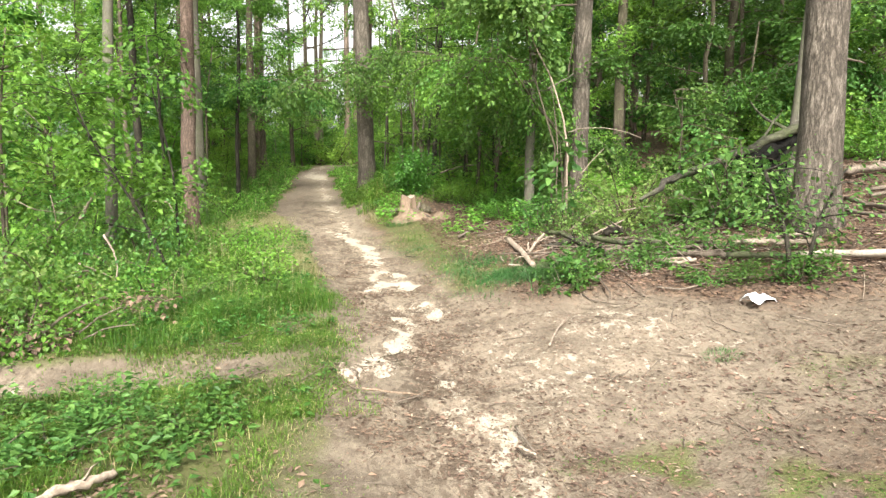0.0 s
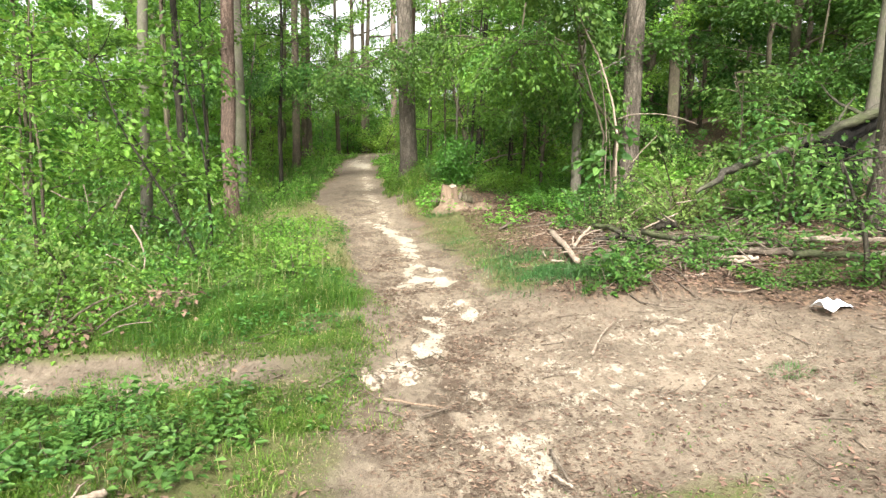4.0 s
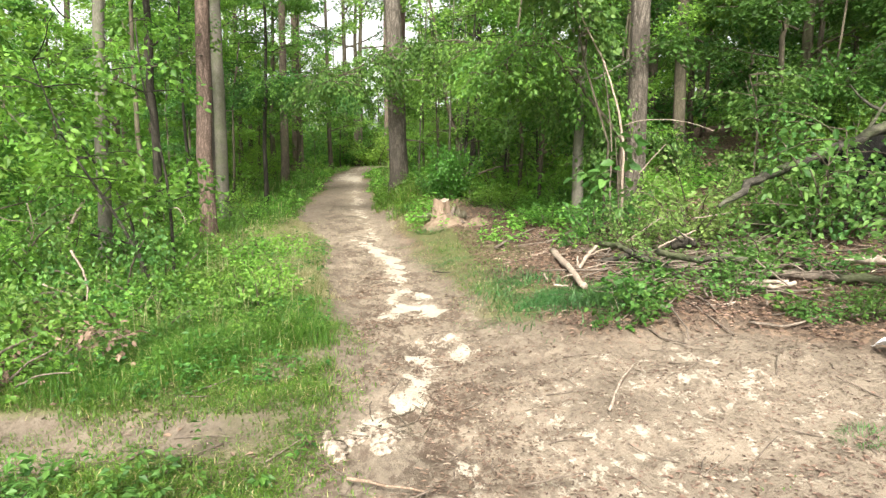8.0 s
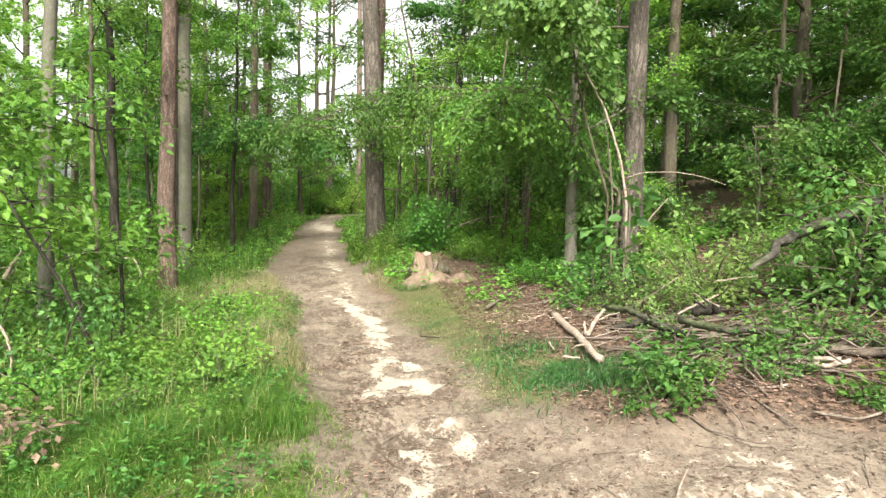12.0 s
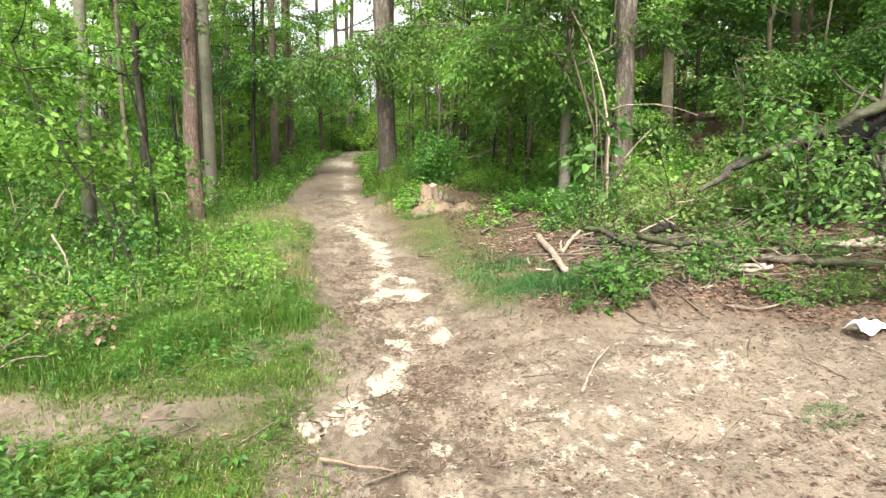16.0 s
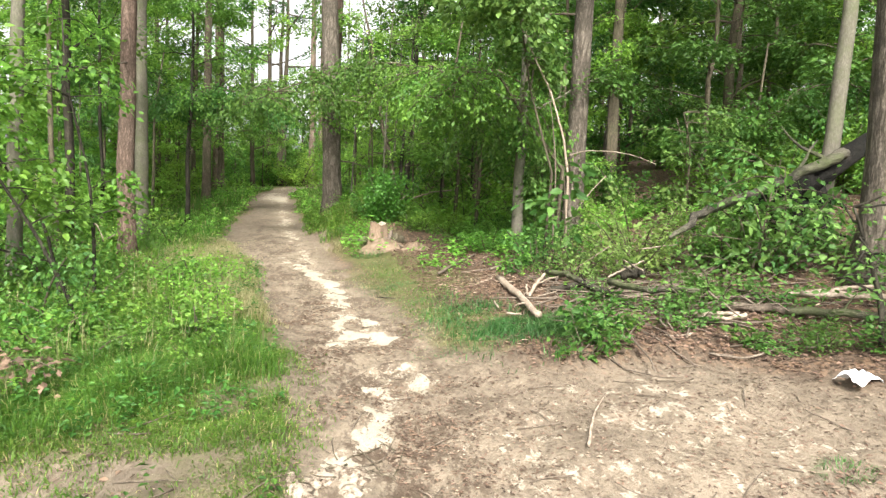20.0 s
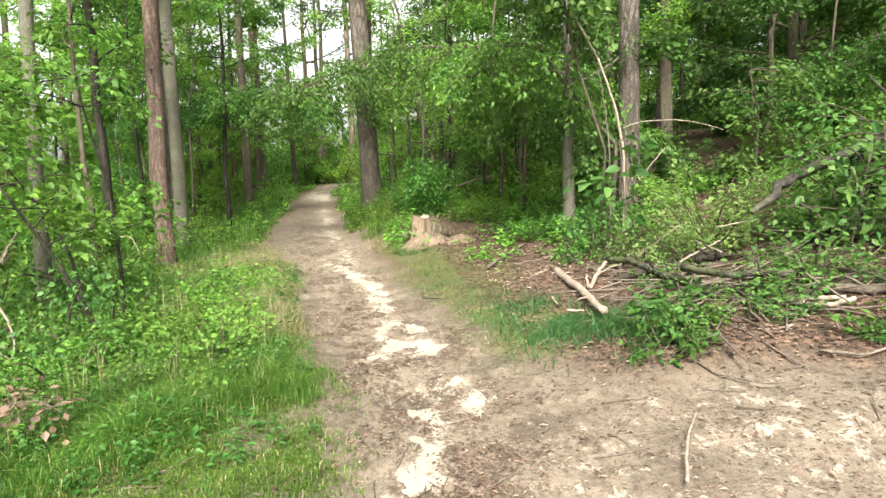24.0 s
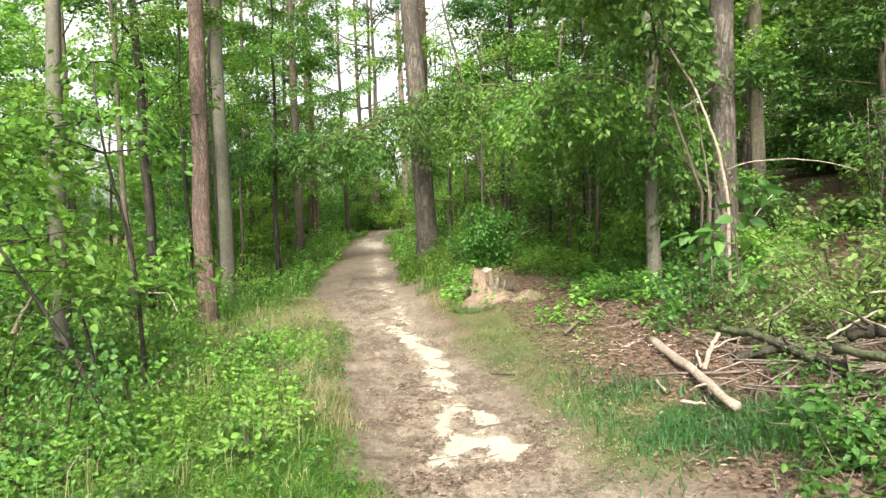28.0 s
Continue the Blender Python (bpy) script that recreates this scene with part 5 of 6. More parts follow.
for i, (x, y, size) in enumerate(((-3.0, 12.6, 0.7), (-3.7, 11.3, 0.9), (-4.4, 12.4, 1.1), (-3.4, 14.4, 0.8), (-4.6, 14.0, 1.0), (-5.4, 11.4, 1.1), (-3.9, 16.6, 0.9), (-2.4, 17.9, 0.6), (-5.1, 15.6, 1.1), (-6.2, 14.4, 1.2), (-2.9, 18.9, 0.7), (-4.0, 9.9, 0.9), (-3.2, 10.7, 0.8), (-4.7, 9.2, 0.9), (-6.6, 12.8, 1.2))):
    shrub("maple_bush", "young maple with broad layered leaves", (x, y), MAPLET[(0, 1, 1)[i % 3]], i * 1.7, size, 1.0, "young maples")
for i, (x, y, size) in enumerate(((4.6, 9.3, 0.55),)):
    shrub("bush", "green leafy bush growing over a fallen trunk", (x, y), BUSH[1], i * 1.3, size, 1.05, "brushwood plants")
for i, (x, y, size) in enumerate(((4.15, 14.3, 0.6), (2.95, 17.2, 0.9), (3.5, 16.4, 0.9), (3.9, 15.4, 0.75), (2.5, 18.4, 1.0), (1.9, 19.4, 0.9), (4.6, 16.8, 1.1), (2.5, 19.6, 0.8), (-3.6, 20.6, 0.8), (-2.1, 29.5, 0.9), (-3.9, 24.6, 1.0))):
    shrub("maple_bush", "young maple with bright layered leaves in the wood", (x, y), MAPLET[1], i * 2.3, size, 1.15, "young maples")
# green belt that closes the view at the end of the path
for i in range(34):
    x, y = -11 + 26 * (i + 0.5) / 34, 46 + 9 * ((i * 0.618) % 1)
    shrub("bush", "light green bush at the far end of the path", (x, y), BUSH[(2, 1, 2)[i % 3]], i * 1.3, 2.3 + 1.2 * ((i * 0.37) % 1), 1.1, "far bushes")
# shrub layer of the far wood
rng = np.random.default_rng(9)
for i in range(150):
    y = rng.uniform(17, 75)
    x = rng.uniform(-1, 1) * (7 + 0.6 * y)
    if abs(x - float(path_x(min(y, 60)))) < (2.6 if y < 36 else 0.2) or (y < 20 and -4 < x < 6):
        continue
    k = int(rng.choice(3, p=(0.25, 0.35, 0.4) if x > 0 else (0.1, 0.4, 0.5)))
    shrub("bush", ("dark green bush in the shaded wood", "green bush in the wood", "light green bush in the open wood")[k], (x, y), BUSH[k], rng.uniform(0, 6.3), rng.uniform(1.2, 2.4), rng.uniform(0.8, 1.2), "far bushes")
# the dark uprooted trunk behind the thick pine
def fallen_tree():
    rng = np.random.default_rng(61)
    ob = thing("fallen_tree", "dark fallen tree leaning on its broken base behind the pine", "tree", (6.9, 10.4, gz(6.9, 10.4)))
    o = np.array(ob.location)
    pts = np.array(((3.5, 8.7, 1.06), (3.95, 9.03, 1.27), (4.68, 9.45, 1.45), (5.45, 9.55, 1.72), (6.0, 9.62, 1.95), (6.25, 9.68, 2.06)))
    s = np.linspace(0, 5, 22)
    ln = np.stack([np.interp(s, range(6), pts[:, k]) for k in range(3)], -1)
    ln += rng.normal(0, 0.015, ln.shape)
    part("trunk", tubes_mesh("trunk", [tube(ln - o, np.interp(s, [0, 0.6, 1.2, 5], [0.016, 0.034, 0.044, 0.07]), 12, rng, 0.14)], BARK_FALLEN), ob)
    # wood below the trunk, coloured black to hold the shadow there
    b = np.array(((5.6, 9.6, 0.85), (5.58, 9.55, 1.2), (5.66, 9.6, 1.5), (5.85, 9.68, 1.75)))
    part("broken_base", tubes_mesh("broken_base", [tube(b - o, (0.36, 0.3, 0.22, 0.12), 13, rng, 0.45)], WOOD_BLACK), ob, "near-black wood with shadow in its colour")
    for a in range(6):
        l2 = curve_line(rng, np.array((5.6, 9.5, 1.2 + 0.08 * a)) - o, (math.cos(a * 1.3), -0.6, math.sin(a * 2.1)), 0.5, 5, 0.2)
        part("root", tubes_mesh("root", [tube(l2, np.linspace(0.06, 0.012, 5), 6, rng, 0.2)], WOOD_BLACK), ob)
    b = np.array(((4.9, 9.6, 1.28), (5.5, 9.72, 1.58), (6.2, 9.8, 1.88), (7.0, 9.95, 2.32)))
    part("broken_limb", tubes_mesh("broken_limb", [tube(b - o, (0.06, 0.11, 0.13, 0.09), 10, rng, 0.3)], WOOD_BLACK), ob, "near-black wood with shadow in its colour")
    for i in range(3):
        w = rng.normal(0, 1, 3) + [0, 0, 0.8]
        l2 = curve_line(rng, ln[9 + 4 * i] - o, w, 0.7, 5, 0.2)
        part("limb", tubes_mesh("limb", [tube(l2, np.linspace(0.03, 0.008, 5), 6)], BARK_FALLEN), ob)


fallen_tree()


# ---- stump and litter of paper ----
def stump():
    rng = np.random.default_rng(71)
    x, y = 1.48, 14.6
    m = thing("earth_mound", "low heap of pale sandy earth round the stump", "mound", (x + 0.05, y - 0.25, gz(x + 0.05, y - 0.25) - 0.03))
    ang = np.linspace(0, 2 * np.pi, 40, endpoint=False)
    r, a = np.meshgrid(np.linspace(0.02, 1, 12), ang)
    for name, ox, oy, rx, ry, h in (("mound_body", 0, 0, 0.44, 0.42, 0.19), ("mound_side", 0.55, -0.25, 0.3, 0.26, 0.14)):
        w = 1 + 0.35 * (grid_noise(np.cos(a) * 2 + 9 + ox, np.sin(a) * 2 + 9, 0.8, 17) - 0.5)
        X, Y = rx * r * np.cos(a) * w, ry * r * np.sin(a) * w
        Z = h * (1 - r**1.3) + 0.07 * (grid_noise(X + 5, Y + 5, 0.1, 4) - 0.5) * (r < 0.95) - 0.04 * (r > 0.95)
        mx, my = m.location[0], m.location[1]
        Z = Z + ground_z(mx + X + ox, my + Y + oy) - gz(mx, my)
        V = np.stack([X + ox, Y + oy, Z], -1).reshape(-1, 3)
        i, j = np.meshgrid(np.arange(40), np.arange(11), indexing="ij")
        Q = np.stack([i * 12 + j, (i + 1) % 40 * 12 + j, (i + 1) % 40 * 12 + j + 1, i * 12 + j + 1], -1).reshape(-1, 4)
        part(name, build_mesh(name, V, [Q], EARTH), m)
    ob = thing("tree_stump", "small weathered pale tree stump in a sandy heap by the path", "stump", (x, y, gz(x, y) - 0.05))
    lobes = 1 + 0.1 * np.cos(5 * ang + 0.7) + 0.08 * np.cos(3 * ang)
    rings = []
    for z, r0, k in ((-0.1, 0.22, 1.3), (0.1, 0.18, 1.2), (0.24, 0.155, 1.0), (0.34, 0.145, 0.8), (0.4, 0.14, 0.7)):
        rr = r0 * (1 + (lobes - 1) * k) * rng.uniform(0.96, 1.04, 40)
        rings.append(np.stack([rr * np.cos(ang), rr * np.sin(ang), z + 0.03 * np.sin(ang * 2 + 0.4) * (z > 0.3) + rng.normal(0, 0.006, 40)], -1))
    k = np.arange(40)
    Q = np.vstack([np.stack([i * 40 + k, i * 40 + (k + 1) % 40, i * 40 + 40 + (k + 1) % 40, i * 40 + 40 + k], -1) for i in range(4)])
    part("body", build_mesh("body", np.vstack(rings), [Q], WOOD_CUT), ob)
    top = np.vstack([rings[-1] * [0.96, 0.96, 1] + [0, 0, 0.004], rings[-1] * [0.5, 0.5, 1] + [0, 0, -0.012], [[0, 0, 0.385]]])
    Q = np.stack([k, (k + 1) % 40, 40 + (k + 1) % 40, 40 + k], -1)
    part("cut_face", build_mesh("cut_face", top, [Q, np.stack([40 + k, 40 + (k + 1) % 40, 0 * k + 80], -1)], WOOD_PALE), ob, "rough pale sawn face")
    for a0, length in ((0.1, 0.4), (1.3, 0.35), (2.9, 0.35), (5.4, 0.45)):
        ln = curve_line(rng, (0.15 * math.cos(a0), 0.15 * math.sin(a0), 0.12), (math.cos(a0), math.sin(a0), -0.25), length, 7, 0.12)
        part("root", tubes_mesh("root", [tube(ln, np.linspace(0.06, 0.015, 7), 8, rng, 0.2)], WOOD_GREY), ob)
    for i in range(3):
        b = np.array((0.2 + 0.09 * i, -0.05 - 0.05 * i, 0.1))
        ln = np.stack([b, b + [0.02, 0, 0.1], b + [0.03, -0.01, 0.2 - 0.04 * i]])
        part("splinter", tubes_mesh("splinter", [tube(ln, (0.06, 0.05, 0.02), 7, rng, 0.35)], BARK_BROWN if i else WOOD_GREY), ob)


stump()


def crumpled_paper():
    x, y = 3.53, 6.5
    ob = thing("paper_wrapper", "crumpled white paper wrapper lying on bare soil", "litter", (x, y, gz(x, y) + 0.005), turn=0.25)
    n = 15
    u, v = np.meshgrid(np.linspace(-1, 1, n), np.linspace(-1, 1, n))
    Z = 0.03 + 0.045 * (1 - np.abs(v)) + 0.05 * (grid_noise(u, v, 0.55, 31) - 0.5) + 0.03 * (grid_noise(u, v, 0.3, 32) - 0.5)
    X, Y = 0.125 * u * (1 + 0.2 * (grid_noise(u, v, 0.8, 33) - 0.5)), 0.085 * v * (1 + 0.4 * (grid_noise(u, v, 0.8, 34) - 0.5))
    V = np.stack([X, Y, Z], -1).reshape(-1, 3)
    i = (np.arange(n - 1)[:, None] * n + np.arange(n - 1)[None]).ravel()
    Q = np.stack([i, i + 1, i + n + 1, i + n], -1)
    me = build_mesh("sheet", V, [Q], PAPER, False)
    s = part("sheet", me, ob)
    md = s.modifiers.new("thickness", "SOLIDIFY")
    md.thickness = 0.002
    k = (V.reshape(n, n, 3)[5:9, 8:11] + [0, -0.002, 0.004]).reshape(-1, 3)
    j = (np.arange(3)[:, None] * 3 + np.arange(2)[None]).ravel()
    part("print", build_mesh("print", k, [np.stack([j, j + 1, j + 4, j + 3], -1)], PRINT, False), ob, "small dark printed spot")


crumpled_paper()

def clod_heap():
    """The pale lumps of washed sand and rotten wood where the side path meets the path."""
    rng = np.random.default_rng(81)
    x, y = 0.26, 6.46
    ob = thing("sand_heap", "pale lumps of dry sand heaped at the path junction", "sand", (x, y, gz(x, y)))
    for px, py, r in ((-0.17, -0.12, 0.07), (-0.1, -0.02, 0.06), (-0.02, 0.07, 0.075), (0.06, 0.16, 0.06), (0.14, 0.11, 0.07), (0.16, 0.0, 0.05), (0.11, -0.1, 0.06), (-0.13, -0.17, 0.05), (0.03, 0.1, 0.05), (-0.2, -0.03, 0.04)):
        a = np.linspace(0, 2 * np.pi, 14, endpoint=False)
        rings = [np.stack([r * k * np.cos(a) * rng.uniform(0.6, 1.35, 14), r * k * np.sin(a) * rng.uniform(0.6, 1.35, 14), 0 * a + r * h + rng.normal(0, r * 0.07, 14)], -1) for k, h in ((1.25, -0.35), (1.1, 0.05), (0.75, 0.26), (0.3, 0.32))]
        V = np.vstack(rings + [[[0, 0, r * 0.31]]]) + [px, py, gz(x + px, y + py) - gz(x, y)]
        k = np.arange(14)
        Q = np.vstack([np.stack([i * 14 + k, i * 14 + (k + 1) % 14, i * 14 + 14 + (k + 1) % 14, i * 14 + 14 + k], -1) for i in range(3)])
        part("clod", build_mesh("clod", V, [Q, np.stack([42 + k, 42 + (k + 1) % 14, 0 * k + 56], -1)], SAND), ob)


clod_heap()

# ---- fallen wood ----
def stick(name, label, r0, r1, mat, *points, seed=0, group="fallen wood"):
    """A crooked piece of dead wood through a few points, with knots and side stubs on the thick ones."""
    rng = np.random.default_rng(int(abs(points[0][0]) * 1000 + abs(points[-1][1]) * 77) + seed)
    if r0 < 0.02:
        r0, r1 = r0 * 0.75, r1 * 0.7
    C = np.array(points, float)
    n = max(6, 4 * len(C))
    s = np.linspace(0, len(C) - 1, n)
    line = np.stack([np.interp(s, np.arange(len(C)), C[:, k]) for k in range(3)], -1)
    line[1:-1] = (line[:-2] + 2 * line[1:-1] + line[2:]) / 4
    line += rng.normal(0, r0 * 0.22, line.shape)
    o = C[0].copy()
    ob = thing(name, label, "branch" if "branch" in name else "log" if "log" in name else "stick", tuple(o), group)
    stem = part("stem", tubes_mesh("stem", [tube(line - o, np.linspace(r0, r1, n) * rng.uniform(0.88, 1.12, n), 11 if r0 > 0.03 else 7, rng, 0.12)], mat), ob)
    for i in range(2 if r0 > 0.02 else 0):
        k = rng.integers(1, n - 1)
        w = rng.normal(0, 1, 3) + [0, 0, 0.4]
        ln = curve_line(rng, line[k] - o, w, r0 * rng.uniform(3, 7), 4, 0.2)
        part("side_stub", tubes_mesh("side_stub", [tube(ln, np.linspace(r1 * 0.4, r1 * 0.15, 4), 5)], mat), stem)
    return ob



stick("cut_branch", "thick pale barkless branch lying at the litter edge", 0.036, 0.03, WOOD_PALE, (2.48, 10.69, 0.39), (2.37, 9.61, 0.36), (2.28, 8.79, 0.31))
stick("stick", "light brown fallen stick on dead leaves", 0.02, 0.014, WOOD_GREY, (1.96, 11.71, 0.29), (2.34, 12.24, 0.38), (2.74, 12.72, 0.46))
stick("stick", "dark fallen stick on dead leaves", 0.022, 0.014, WOOD_GREY, (2.61, 11.46, 0.40), (2.98, 11.72, 0.49), (3.47, 12.21, 0.61))
stick("stick", "thin fallen stick on dead leaves", 0.01, 0.008, WOOD_GREY, (2.24, 11.61, 0.33), (2.62, 11.48, 0.40))
stick("stick", "short pale broken stick on dead leaves", 0.018, 0.016, WOOD_PALE, (2.25, 10.70, 0.33), (2.47, 10.85, 0.36))
stick("stick", "pale forked stick leaning in the brushwood", 0.022, 0.016, WOOD_PALE, (2.51, 9.70, 0.35), (2.68, 9.93, 0.45), (2.82, 10.09, 0.53))
stick("stick", "short pale stick upright in the brushwood", 0.018, 0.016, WOOD_PALE, (2.50, 9.72, 0.34), (2.56, 9.94, 0.43))
stick("stick", "thin white stick on the brushwood", 0.011, 0.008, WOOD_PALE, (2.68, 9.89, 0.45), (2.82, 9.93, 0.50), (2.91, 9.90, 0.53))
stick("fallen_branch", "thick grey broken branch in the brushwood", 0.034, 0.028, BARK_FALLEN, (2.94, 10.32, 0.52), (3.02, 9.93, 0.55), (3.02, 9.49, 0.52), (3.07, 9.23, 0.50))
stick("fallen_branch", "dark decayed branch under the brushwood", 0.036, 0.03, BARK_DARK, (2.77, 9.74, 0.41), (3.07, 9.57, 0.50), (3.16, 9.02, 0.47), (3.10, 8.60, 0.43))
stick("stick", "long thin pale stick leaning over the brushwood", 0.013, 0.009, WOOD_PALE, (3.15, 10.16, 0.54), (3.33, 10.02, 0.71), (3.52, 9.91, 0.89))
stick("stick", "pale stick crossing another on the brushwood", 0.014, 0.01, WOOD_PALE, (3.18, 9.26, 0.62), (3.37, 9.27, 0.71), (3.59, 9.30, 0.79))
stick("stick", "pale stick crossing another on the brushwood", 0.012, 0.009, WOOD_PALE, (3.51, 9.63, 0.77), (3.40, 8.97, 0.73))
stick("fallen_branch", "dark thick branch in the brushwood", 0.05, 0.045, BARK_DARK, (3.32, 9.23, 0.65), (3.48, 9.08, 0.69))
stick("stick", "thin grey stick on dead leaves", 0.008, 0.006, WOOD_GREY, (2.11, 10.31, 0.28), (2.33, 9.97, 0.32))
stick("stick", "thin grey stick on dead leaves", 0.01, 0.007, WOOD_GREY, (2.40, 9.27, 0.32), (2.74, 9.33, 0.41))
stick("stick", "thin grey stick on dead leaves", 0.009, 0.006, WOOD_PALE, (2.48, 9.56, 0.34), (2.78, 9.58, 0.42))
stick("stick", "thin grey stick on dead leaves", 0.009, 0.006, WOOD_GREY, (2.64, 9.03, 0.38), (2.95, 9.17, 0.49))
stick("stick", "pale flat splinter of wood in the grass", 0.018, 0.012, WOOD_PALE, (2.09, 9.17, 0.26), (2.19, 9.02, 0.28))
stick("stick", "pale flat splinter of wood in the grass", 0.018, 0.012, WOOD_PALE, (2.12, 9.69, 0.28), (2.09, 9.43, 0.27))
stick("stick", "pale curved stick at the edge of the thicket", 0.022, 0.014, WOOD_PALE, (2.51, 17.00, 1.17), (2.97, 17.30, 1.32), (3.65, 17.80, 1.39))
stick("fallen_log", "brown log lying across the littered bank", 0.055, 0.05, WOOD_GREY, (5.65, 13.67, 1.22), (6.05, 13.60, 1.30), (6.64, 13.34, 1.42))
stick("stick", "pale stick leaning on the bank", 0.011, 0.008, WOOD_PALE, (3.89, 11.60, 1.31), (4.08, 11.70, 1.49), (4.34, 11.80, 1.72))
stick("dead_stem", "bare bleached dead stem leaning among leaves", 0.021, 0.009, WOOD_PALE, (3.58, 11.30, 0.48), (3.55, 11.30, 1.12), (3.55, 11.30, 1.72), (3.45, 11.30, 2.16), (3.26, 11.35, 2.74), (3.02, 11.40, 3.17), (2.92, 11.50, 3.51))
stick("dead_stem", "grey dead stem beside a bleached one", 0.016, 0.008, WOOD_GREY, (3.49, 11.50, 0.46), (3.46, 11.50, 1.08), (3.46, 11.50, 1.67), (3.39, 11.50, 2.25), (3.29, 11.50, 2.77))
stick("dead_stem", "bare bleached branch arching over the bank", 0.009, 0.005, WOOD_PALE, (3.54, 11.30, 1.94), (3.69, 11.10, 2.00), (3.96, 10.90, 2.00), (4.16, 10.70, 1.95), (4.34, 10.50, 1.85))
stick("fallen_log", "long barkless pale log on the littered bank", 0.034, 0.042, WOOD_WHITE, (4.36, 7.2, 0.66), (4.69, 6.61, 0.75), (5.03, 6.13, 0.82), (5.46, 5.82, 0.93), (5.74, 5.66, 0.98))
stick("fallen_log", "grey barked end of a fallen log in the litter", 0.032, 0.03, BARK_FALLEN, (4.0, 7.72, 0.58), (4.2, 7.4, 0.62), (4.4, 7.12, 0.66))
stick("fallen_log", "short pale log behind a longer one", 0.03, 0.026, WOOD_PALE, (4.26, 7.88, 0.69), (4.49, 7.53, 0.74), (4.68, 7.23, 0.78))
stick("fallen_log", "dark log half under the brushwood", 0.036, 0.032, WOOD_GREY, (3.73, 8.21, 0.54), (4.08, 7.68, 0.58))
stick("fallen_branch", "long thin branch lying on the bank", 0.026, 0.014, WOOD_GREY, (6.34, 8.54, 1.24), (7.03, 8.27, 1.39), (7.99, 8.08, 1.62))
stick("fallen_log", "sawn log end showing orange wood on the bank", 0.06, 0.055, WOOD_GREY, (7.04, 9.79, 1.44), (7.34, 9.61, 1.50), (7.69, 9.47, 1.57))
stick("fallen_branch", "dark branch lying on dead leaves behind the pine", 0.032, 0.022, WOOD_GREY, (5.99, 8.49, 1.12), (5.78, 7.46, 1.05), (5.48, 6.57, 0.92))
stick("fallen_branch", "brown branch lying on dead leaves behind the pine", 0.024, 0.014, WOOD_GREY, (6.23, 8.41, 1.17), (6.67, 8.27, 1.29), (7.04, 8.01, 1.36))
stick("fallen_branch", "brown branch lying on dead leaves behind the pine", 0.024, 0.014, WOOD_GREY, (5.65, 8.17, 1.03), (5.55, 7.47, 1.00), (5.90, 7.26, 1.07))
stick("stick", "thin stick on the littered bank", 0.012, 0.008, WOOD_PALE, (5.40, 7.11, 0.90), (5.09, 6.57, 0.81))
stick("stick", "thin stick on the littered bank", 0.012, 0.008, WOOD_GREY, (4.73, 5.63, 0.65), (5.00, 5.40, 0.72))
stick("stick", "thin stick on the littered bank", 0.01, 0.006, WOOD_GREY, (4.59, 6.49, 0.62), (4.46, 6.07, 0.58))
stick("stick", "thin stick on bare soil", 0.01, 0.006, WOOD_GREY, (3.49, 6.05, 0.35), (3.66, 5.67, 0.36))
stick("stick", "thin stick on dead leaves", 0.016, 0.01, WOOD_GREY, (3.62, 7.04, 0.44), (3.89, 7.00, 0.50))
stick("stick", "pale stick behind the paper", 0.02, 0.016, WOOD_PALE, (3.43, 8.14, 0.47), (3.71, 7.90, 0.52))
stick("stick", "dark thin stick leaning over the brushwood", 0.012, 0.009, WOOD_GREY, (3.48, 8.03, 0.68), (3.60, 7.72, 0.51))
stick("stick", "white slender stick lying on trodden sand", 0.013, 0.006, WOOD_PALE, (1.67, 6.38, 0.07), (1.85, 6.72, 0.12), (2.06, 6.98, 0.16))
stick("stick", "pale stick at the side path junction", 0.014, 0.007, WOOD_CUT, (0.20, 5.95, -0.06), (0.38, 5.86, -0.06), (0.59, 5.80, -0.07))
stick("stick", "dark stick at the side path junction", 0.012, 0.007, WOOD_GREY, (0.41, 5.71, -0.08), (0.61, 5.82, -0.07))
stick("stick", "small brown stick on the path", 0.013, 0.01, WOOD_GREY, (1.07, 5.19, -0.06), (1.09, 4.88, -0.08))
stick("stick", "small pale stick on the path", 0.012, 0.01, WOOD_PALE, (1.02, 4.97, -0.08), (1.09, 4.84, -0.08))
stick("stick", "thin dark stick on trodden sand", 0.007, 0.005, WOOD_GREY, (1.05, 5.79, -0.05), (1.39, 5.80, 0.01))
stick("stick", "thin dark stick on the side path", 0.01, 0.006, WOOD_GREY, (-1.03, 6.18, -0.10), (-0.87, 6.42, -0.08))
stick("stick", "thin dark stick on the side path", 0.012, 0.009, WOOD_GREY, (-0.47, 6.04, -0.08), (-0.32, 6.08, -0.07))
stick("stick", "thin stick in sparse grass", 0.01, 0.007, WOOD_GREY, (-0.29, 7.07, -0.01), (-0.13, 7.22, -0.01))
stick("stick", "thin pale stick in sparse grass", 0.012, 0.008, WOOD_PALE, (-0.24, 6.85, -0.02), (-0.12, 7.08, -0.01))
stick("fallen_branch", "pale branch lying in low leafy plants", 0.03, 0.022, WOOD_PALE, (-1.46, 4.62, -0.16), (-1.34, 4.83, -0.13), (-1.20, 4.89, -0.12), (-1.09, 5.01, -0.12))
stick("stick", "short thick pale stub in low leafy plants", 0.036, 0.026, WOOD_CUT, (-0.84, 4.20, -0.12), (-0.80, 4.32, -0.10), (-0.76, 4.48, -0.09))
stick("stick", "thin stick in low leafy plants", 0.013, 0.01, WOOD_GREY, (-1.36, 4.61, -0.17), (-1.15, 4.30, -0.16))
